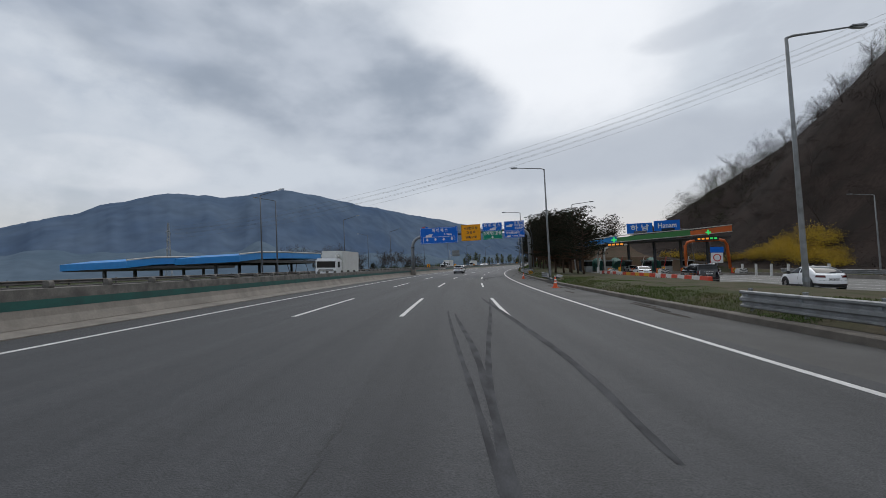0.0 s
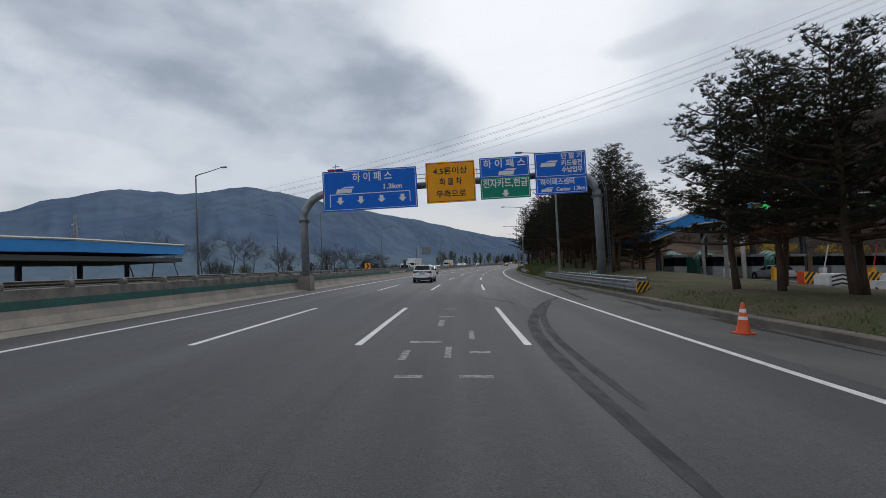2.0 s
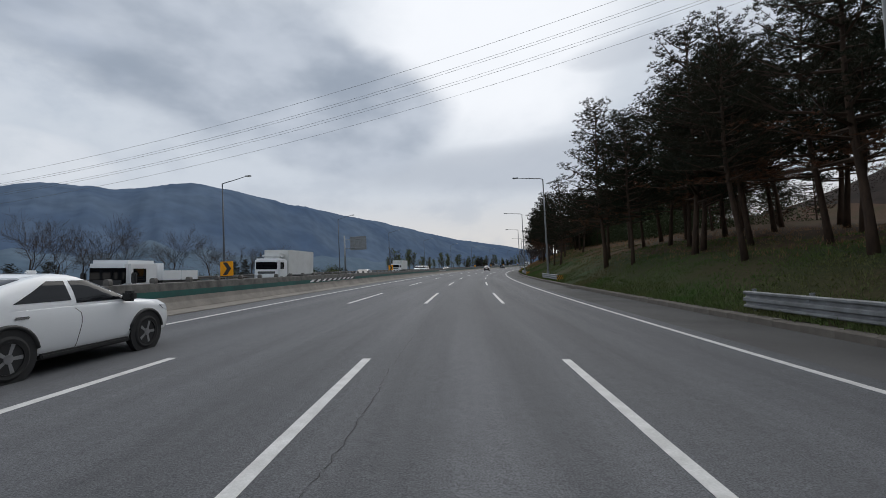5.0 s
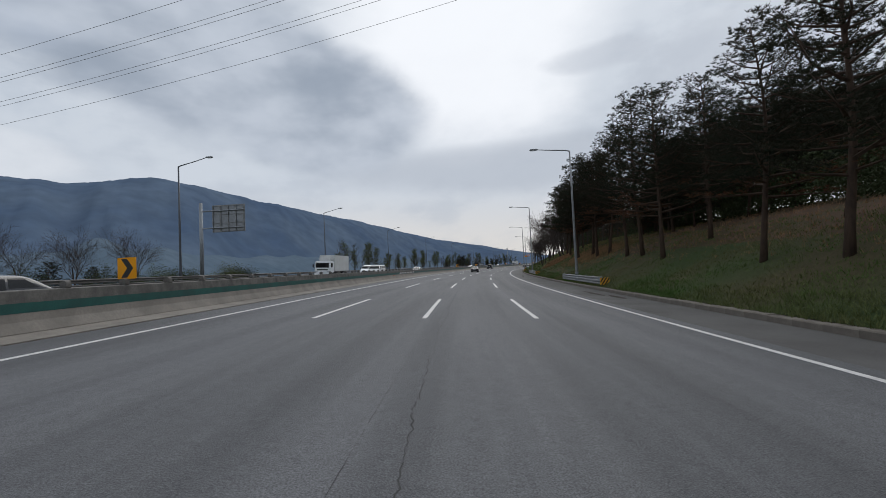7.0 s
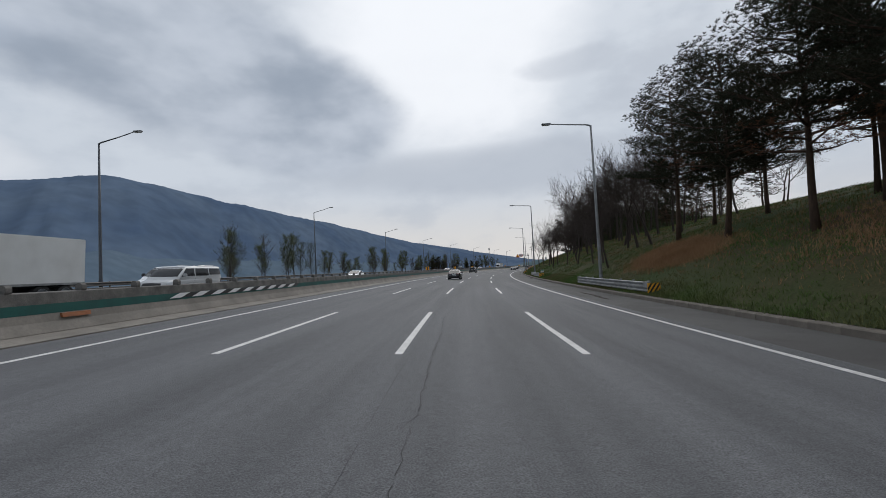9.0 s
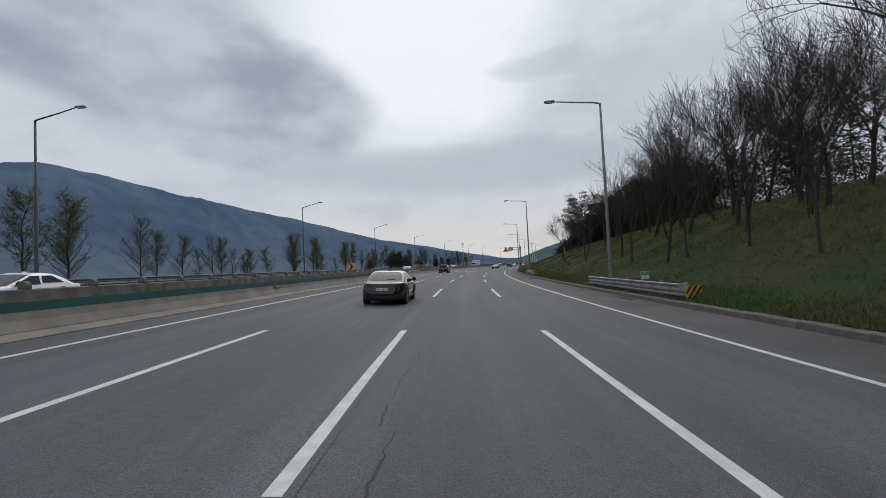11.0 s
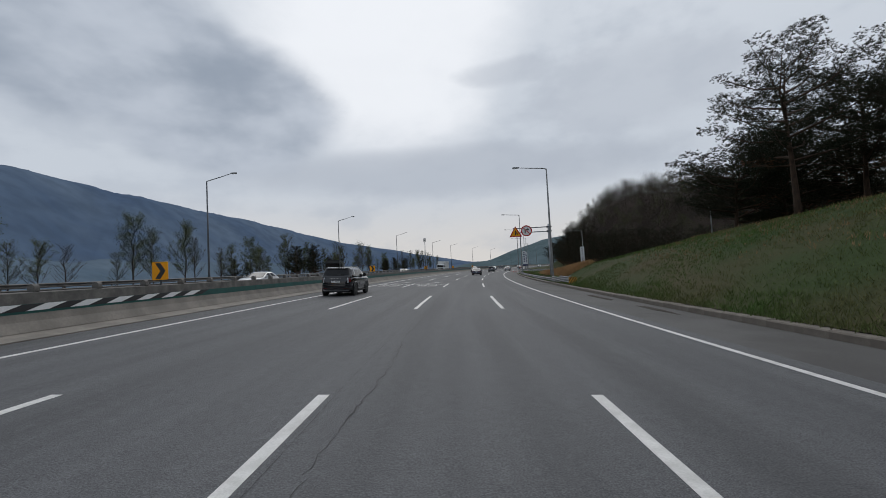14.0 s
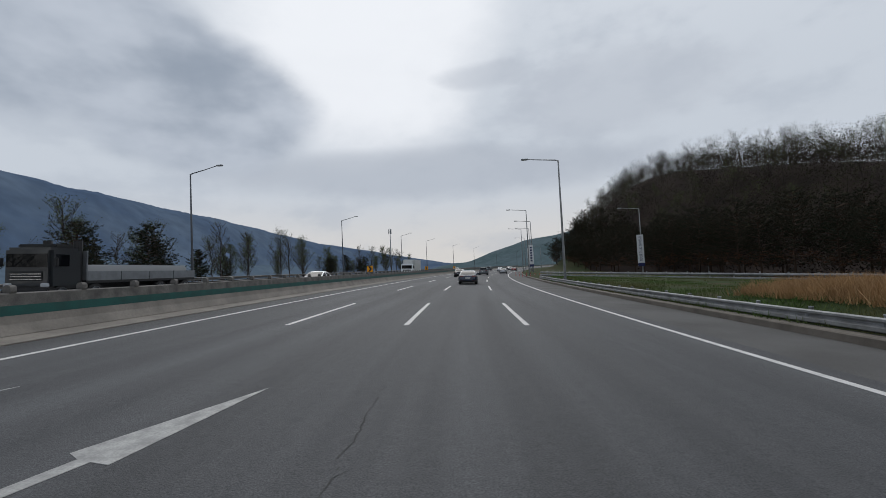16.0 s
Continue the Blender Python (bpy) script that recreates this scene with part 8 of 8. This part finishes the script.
canopy = thing("toll_canopy", "toll plaza canopy with green, orange and blue fascia", "canopy", m=stand(88.0, 35.0, 0.9))
prof = [(-15.5, 3.9), (-11.5, 5.25), (-6.3, 5.75), (6.9, 6.2), (14.1, 6.6)]
for (xa, za), (xb, zb), m in ((prof[0], prof[1], CANOPY_BLUE), (prof[1], prof[2], CANOPY_BLUE), (prof[2], prof[3], CANOPY_GREEN), (prof[3], prof[4], CANOPY_ORANGE)):
    b = bmesh.new()
    v = [b.verts.new(p) for p in ((xa, -6.0, za - 0.35), (xb, -6.0, zb - 0.35), (xb, -6.0, zb + 0.75), (xa, -6.0, za + 0.45), (xa, 6.5, za - 0.35), (xb, 6.5, zb - 0.35), (xb, 6.5, zb + 0.75), (xa, 6.5, za + 0.45))]
    for f in ((0, 1, 2, 3), (7, 6, 5, 4), (3, 2, 6, 7), (4, 5, 1, 0), (0, 3, 7, 4), (1, 5, 6, 2)):
        b.faces.new([v[i] for i in f])
    part("fascia", b, m, canopy, "painted fascia panel")
b = bmesh.new()
tube([(x, -6.05, z + (0.47 if i == 0 else 0.8)) for i, (x, z) in enumerate(prof)], 0.09, 6, b)
part("edge_strip", b, CREAM, canopy)
b = bmesh.new()
tube([(x, -6.05, z - 0.4) for x, z in prof], 0.07, 6, b)
part("edge_strip", b, CREAM, canopy)
part("soffit", box(-13.0, 14.0, -5.8, 6.3, 5.2, 5.5, 0.02), CANOPY_DARK, canopy, "dark underside of the canopy")
for x in (-12.3, -7.5, -2.6, 2.4, 7.4, 12.4):
    part("column", tube([(x, 0.5, -0.9), (x, 0.5, 5.4)], 0.28, 12), DARK_STEEL, canopy)
for x, y in ((-9.4, -3.1), (-9.7, -10.2)):
    part("white_arm", tube([(x, y, -0.95), (x, y, 3.4), (x + 0.3, y, 4.1), (x + 1.2, y + 0.1, 4.5), (x + 4.2, y + 0.3, 4.65)], 0.17, 10), CREAM, canopy, "white curved support", smooth=True)
orange = thing("portal_frame", "orange steel portal with a lit lane display", "portal", m=stand(79.0, 44.0, 0.0))
part("leg", tube([(-4.2, 0, 0), (-4.2, 0, 5.2), (-3.8, 0, 5.8), (-3.0, 0, 6.0)], 0.26, 10), CANOPY_ORANGE, orange, smooth=True)
part("leg", tube([(3.2, 0, 0), (2.8, 0, 5.2), (2.4, 0, 5.8), (1.6, 0, 6.0)], 0.26, 10), CANOPY_ORANGE, orange, smooth=True)
part("beam", tube([(-3.1, 0, 6.0), (1.7, 0, 6.0)], 0.24, 10), CANOPY_ORANGE, orange)
part("display", box(-2.6, 1.4, -0.5, -0.2, 5.9, 6.7, 0.04), BLACK, orange, "dark lane display")
LIT_GREEN, LIT_AMBER = glowing("lit_green", (0.03, 0.6, 0.12), 0.7), glowing("lit_amber", (0.8, 0.28, 0.03), 0.7)
for k in range(5):
    part("lit_text", box(-2.2 + 0.7 * k, -1.75 + 0.7 * k, -0.52, -0.49, 6.15, 6.45), LIT_AMBER if k < 3 else LIT_GREEN, orange)


def cross_light(parent, x, y, z):
    part("green_light", box(x - 0.45, x + 0.45, y, y + 0.1, z - 0.12, z + 0.12), LIT_GREEN, parent)
    part("green_light", box(x - 0.12, x + 0.12, y - 0.01, y + 0.09, z - 0.45, z + 0.45), LIT_GREEN, parent)


cross_light(canopy, -7.9, -10.6, 5.6)
cross_light(orange, -0.4, -0.7, 7.4)
part("display", box(-9.2, -6.2, -10.65, -10.4, 4.45, 5.05, 0.03), BLACK, canopy, "dark lane display")
for k in range(4):
    part("lit_text", box(-9.0 + 0.7 * k, -8.5 + 0.7 * k, -10.68, -10.64, 4.6, 4.9), LIT_AMBER, canopy)
for text, x0, x1, z in (("하 남", -3.1, 1.7, 8.05), ("Hanam", 2.1, 6.9, 8.3)):
    s = part("name_board", box(x0, x1, -1.4, -1.1, z - 1.0, z + 1.0, 0.03), SIGN_BLUE, canopy, "blue name board")
    lettering(text, 1.35, WHITE, s, Matrix.Translation(((x0 + x1) / 2, -1.41, z)) @ FACE, "lettering", (x1 - x0) * 0.72, 0.03)
    part("small_panel", box((x0 + x1) / 2 - 1.2, (x0 + x1) / 2 + 1.2, -1.9, -1.6, z - 1.5, z - 0.6, 0.03), CAR_BLUE, canopy)
for i, d in enumerate((24.1, 27.9, 31.7, 35.5, 39.3, 43.1)):
    ob = thing("toll_island", "raised concrete toll island with striped nose", "toll island", "toll islands", m=rest(66.0, d, 0.0))
    part("kerbing", box(-0.75, 0.75, 0, 36, -0.02, 0.22, 0.05), CONCRETE, ob)
    part("nose", box(-0.62, 0.62, 0.2, 1.6, 0.2, 1.0, 0.12), WATER_WHITE, ob)
    for k in range(3):
        part("nose_stripe", plate([(-0.6, 0.28 + 0.24 * k), (0.0, 0.42 + 0.24 * k), (0.6, 0.28 + 0.24 * k), (0.6, 0.38 + 0.24 * k), (0.0, 0.52 + 0.24 * k), (-0.6, 0.38 + 0.24 * k)], -0.01), BLACK, ob, "", Matrix.Translation((0, 0.19, 0)))
    hazard_board("hazard_board", ob, Matrix.Translation((0, 2.4, 0.7)), 0.9, 0.7)
    part("drum", tube([(0, 3.2, 0.2), (0, 3.2, 1.1)], 0.3, 12), WATER_RED, ob)
    booth = thing("toll_booth", "grey toll booth with dark windows under the canopy", "toll booth", "toll booths", m=rest(88.0, d, 0.2))
    part("body", box(-0.65, 0.65, -1.3, 1.3, 0, 1.15, 0.03), BOOTH, booth)
    part("window", box(-0.62, 0.62, -1.27, 1.27, 1.14, 2.1, 0.02), TINT, booth)
    part("roof", box(-0.75, 0.75, -1.45, 1.45, 2.09, 2.35, 0.06), BOOTH, booth)
    gate = thing("lane_gate", "striped lane barrier on a small cabinet", "lane gate", "lane gates", m=rest(78.0, d, 0.2))
    part("cabinet", box(-0.2, 0.2, -0.2, 0.2, 0, 1.05, 0.03), YELLOW if i % 2 else WATER_WHITE, gate)
    part("boom", tube([(0.1, 0, 0.95), (0.5, 0, 2.9)], 0.045, 6), SIGN_RED if i % 2 else WATER_WHITE, gate)
    if i in (1, 2, 4):
        cover = thing("stair_cover", "teal ribbed stairway cover rising along a toll island", "cover", "island covers", m=rest(94.0, d, 0.2))
        for k in range(10):
            arch = [(1.15 * math.cos(math.pi * q / 10) * (1 + 0.04 * (k % 2)), 1.15 * math.sin(math.pi * q / 10) * (1 + 0.04 * (k % 2))) for q in range(11)]
            hoop = bmesh.new()
            a = [[hoop.verts.new((x, y, 0.2 + 0.17 * y + 0.95 + z)) for x, z in arch] + [hoop.verts.new((x, y, 0.0)) for x in (-1.15, 1.15)] for y in (0.4 * k, 0.4 * k + 0.38)]
            order_v = [11] + list(range(10, -1, -1)) + [12]
            for u, w in zip(order_v, order_v[1:]):
                hoop.faces.new((a[0][u], a[0][w], a[1][w], a[1][u]))
            hoop.faces.new([a[0][u] for u in order_v])
            hoop.faces.new([a[1][u] for u in order_v[::-1]])
            part("hoop", hoop, TEAL, cover)
speed = thing("speed_sign", "blue and white speed sign on a post", "road sign", m=rest(68.0, 40.1, 0.0))
part("post", tube([(0, 0, 0), (0, 0, 4.2)], 0.06, 8), DULL_STEEL, speed)
part("blue_panel", box(-1.0, 1.0, -0.08, 0, 3.5, 4.4, 0.02), SIGN_BLUE, speed)
part("white_panel", box(-0.9, 0.9, -0.08, 0, 1.9, 3.48, 0.02), WHITE, speed)
ringp = [(0.6 * math.cos(2 * math.pi * k / 24), 0.6 * math.sin(2 * math.pi * k / 24)) for k in range(24)]
part("ring", plate(ringp, -0.01), SIGN_RED, speed, "", Matrix.Translation((0, -0.085, 2.7)))
part("ring_face", plate([(a * 0.75, c * 0.75) for a, c in ringp], -0.015), WHITE, speed, "", Matrix.Translation((0, -0.085, 2.7)))
guard_rail(-30, 62, 46.0, False, 0.3, label="double guard rail along the plaza's far edge", beams=(0.0,))
wall = thing("plaza_kerb_wall", "low concrete wall along the plaza", "wall", kind="structure")
part("run", sweep([(45.2, 0.0), (45.2, 0.42), (45.6, 0.42), (45.6, 0.0)], -50, 70), CONCRETE, wall)
for k in range(6):
    ob = thing("bollard", "white plastic bollard on the plaza edge", "bollard", "plaza bollards", m=rest(50 + 3.4 * k, 44.3 - 0.2 * k, 0))
    part("post", tube([(0, 0, 0), (0, 0, 1.7)], 0.16, 10), WATER_WHITE, ob)
ob = thing("work_sign", "orange roadworks sign beside the plaza", "road sign", m=rest(8.5, 24.0, 0))
part("post", tube([(0, 0, 0), (0, 0, 2.0)], 0.05, 8), DULL_STEEL, ob)
part("panel", plate(rounded(1.3, 1.5, 0.03), 0.04), SIGN_YELLOW, ob, "", Matrix.Translation((0, -0.07, 2.2)))

# ---- blue-roofed toll canopy across the opposite carriageway ----
for s, d, long, high, lab in ((82.0, -44.0, 34.0, 3.9, "long blue canopy of the opposite toll plaza"), (74.0, -60.0, 30.0, 2.9, "lower blue canopy of the opposite toll plaza")):
    ob = thing("toll_canopy", lab, "canopy", "opposite canopies", m=stand(s, d, 0.0))
    b = bmesh.new()
    pts = [(-long / 2, high - 0.9), (-long * 0.3, high - 0.35), (0, high - 0.1), (long / 2, high)]
    for (ya, za), (yb, zb) in zip(pts, pts[1:]):
        v = [b.verts.new(p) for p in ((5.5, ya, za - 0.7), (5.5, yb, zb - 0.7), (5.5, yb, zb + 0.55), (5.5, ya, za + 0.4), (-7, ya, za - 0.7), (-7, yb, zb - 0.7), (-7, yb, zb + 0.55), (-7, ya, za + 0.4))]
        for f in ((0, 1, 2, 3), (7, 6, 5, 4), (3, 2, 6, 7), (4, 5, 1, 0), (0, 3, 7, 4), (1, 5, 6, 2)):
            b.faces.new([v[i] for i in f])
    part("fascia", b, CANOPY_BLUE, ob, "bright blue fascia")
    b = bmesh.new()
    tube([(5.5, y, z + 0.62) for y, z in pts], 0.14, 6, b)
    part("edge_strip", b, CREAM, ob)
    part("soffit", box(-6.8, 5.3, -long / 2 + 0.2, long / 2 - 0.2, high - 1.75, high - 1.2, 0.02), CANOPY_DARK, ob)
    for k in range(5):
        y = -long * 0.42 + long * 0.21 * k
        part("column", tube([(-1, y, -1.2), (-1, y, high - 1.2)], 0.3, 10), DARK_STEEL, ob)

# ---- kerb stones, one by one beside the nearest stretch ----
rng = random.Random(5)
stone = bmesh.new()
ring = [[stone.verts.new((x, y, z)) for x, z in ((0.0, -0.1), (0.0, 0.165), (0.03, 0.198), (0.31, 0.208), (0.335, -0.1))] for y in (0.006, 0.994)]
for k in range(5):
    stone.faces.new((ring[0][k], ring[0][(k + 1) % 5], ring[1][(k + 1) % 5], ring[1][k]))
stone.faces.new(ring[0])
stone.faces.new(ring[1][::-1])
stone = to_mesh(stone, "kerb_stone")
for k in range(300):
    part("kerb_stone", stone, KERB, kerb, "", rest(55 + k, 10.0 + rng.uniform(-0.008, 0.008), rng.uniform(-0.012, 0.008), rng.uniform(-0.4, 0.4)))
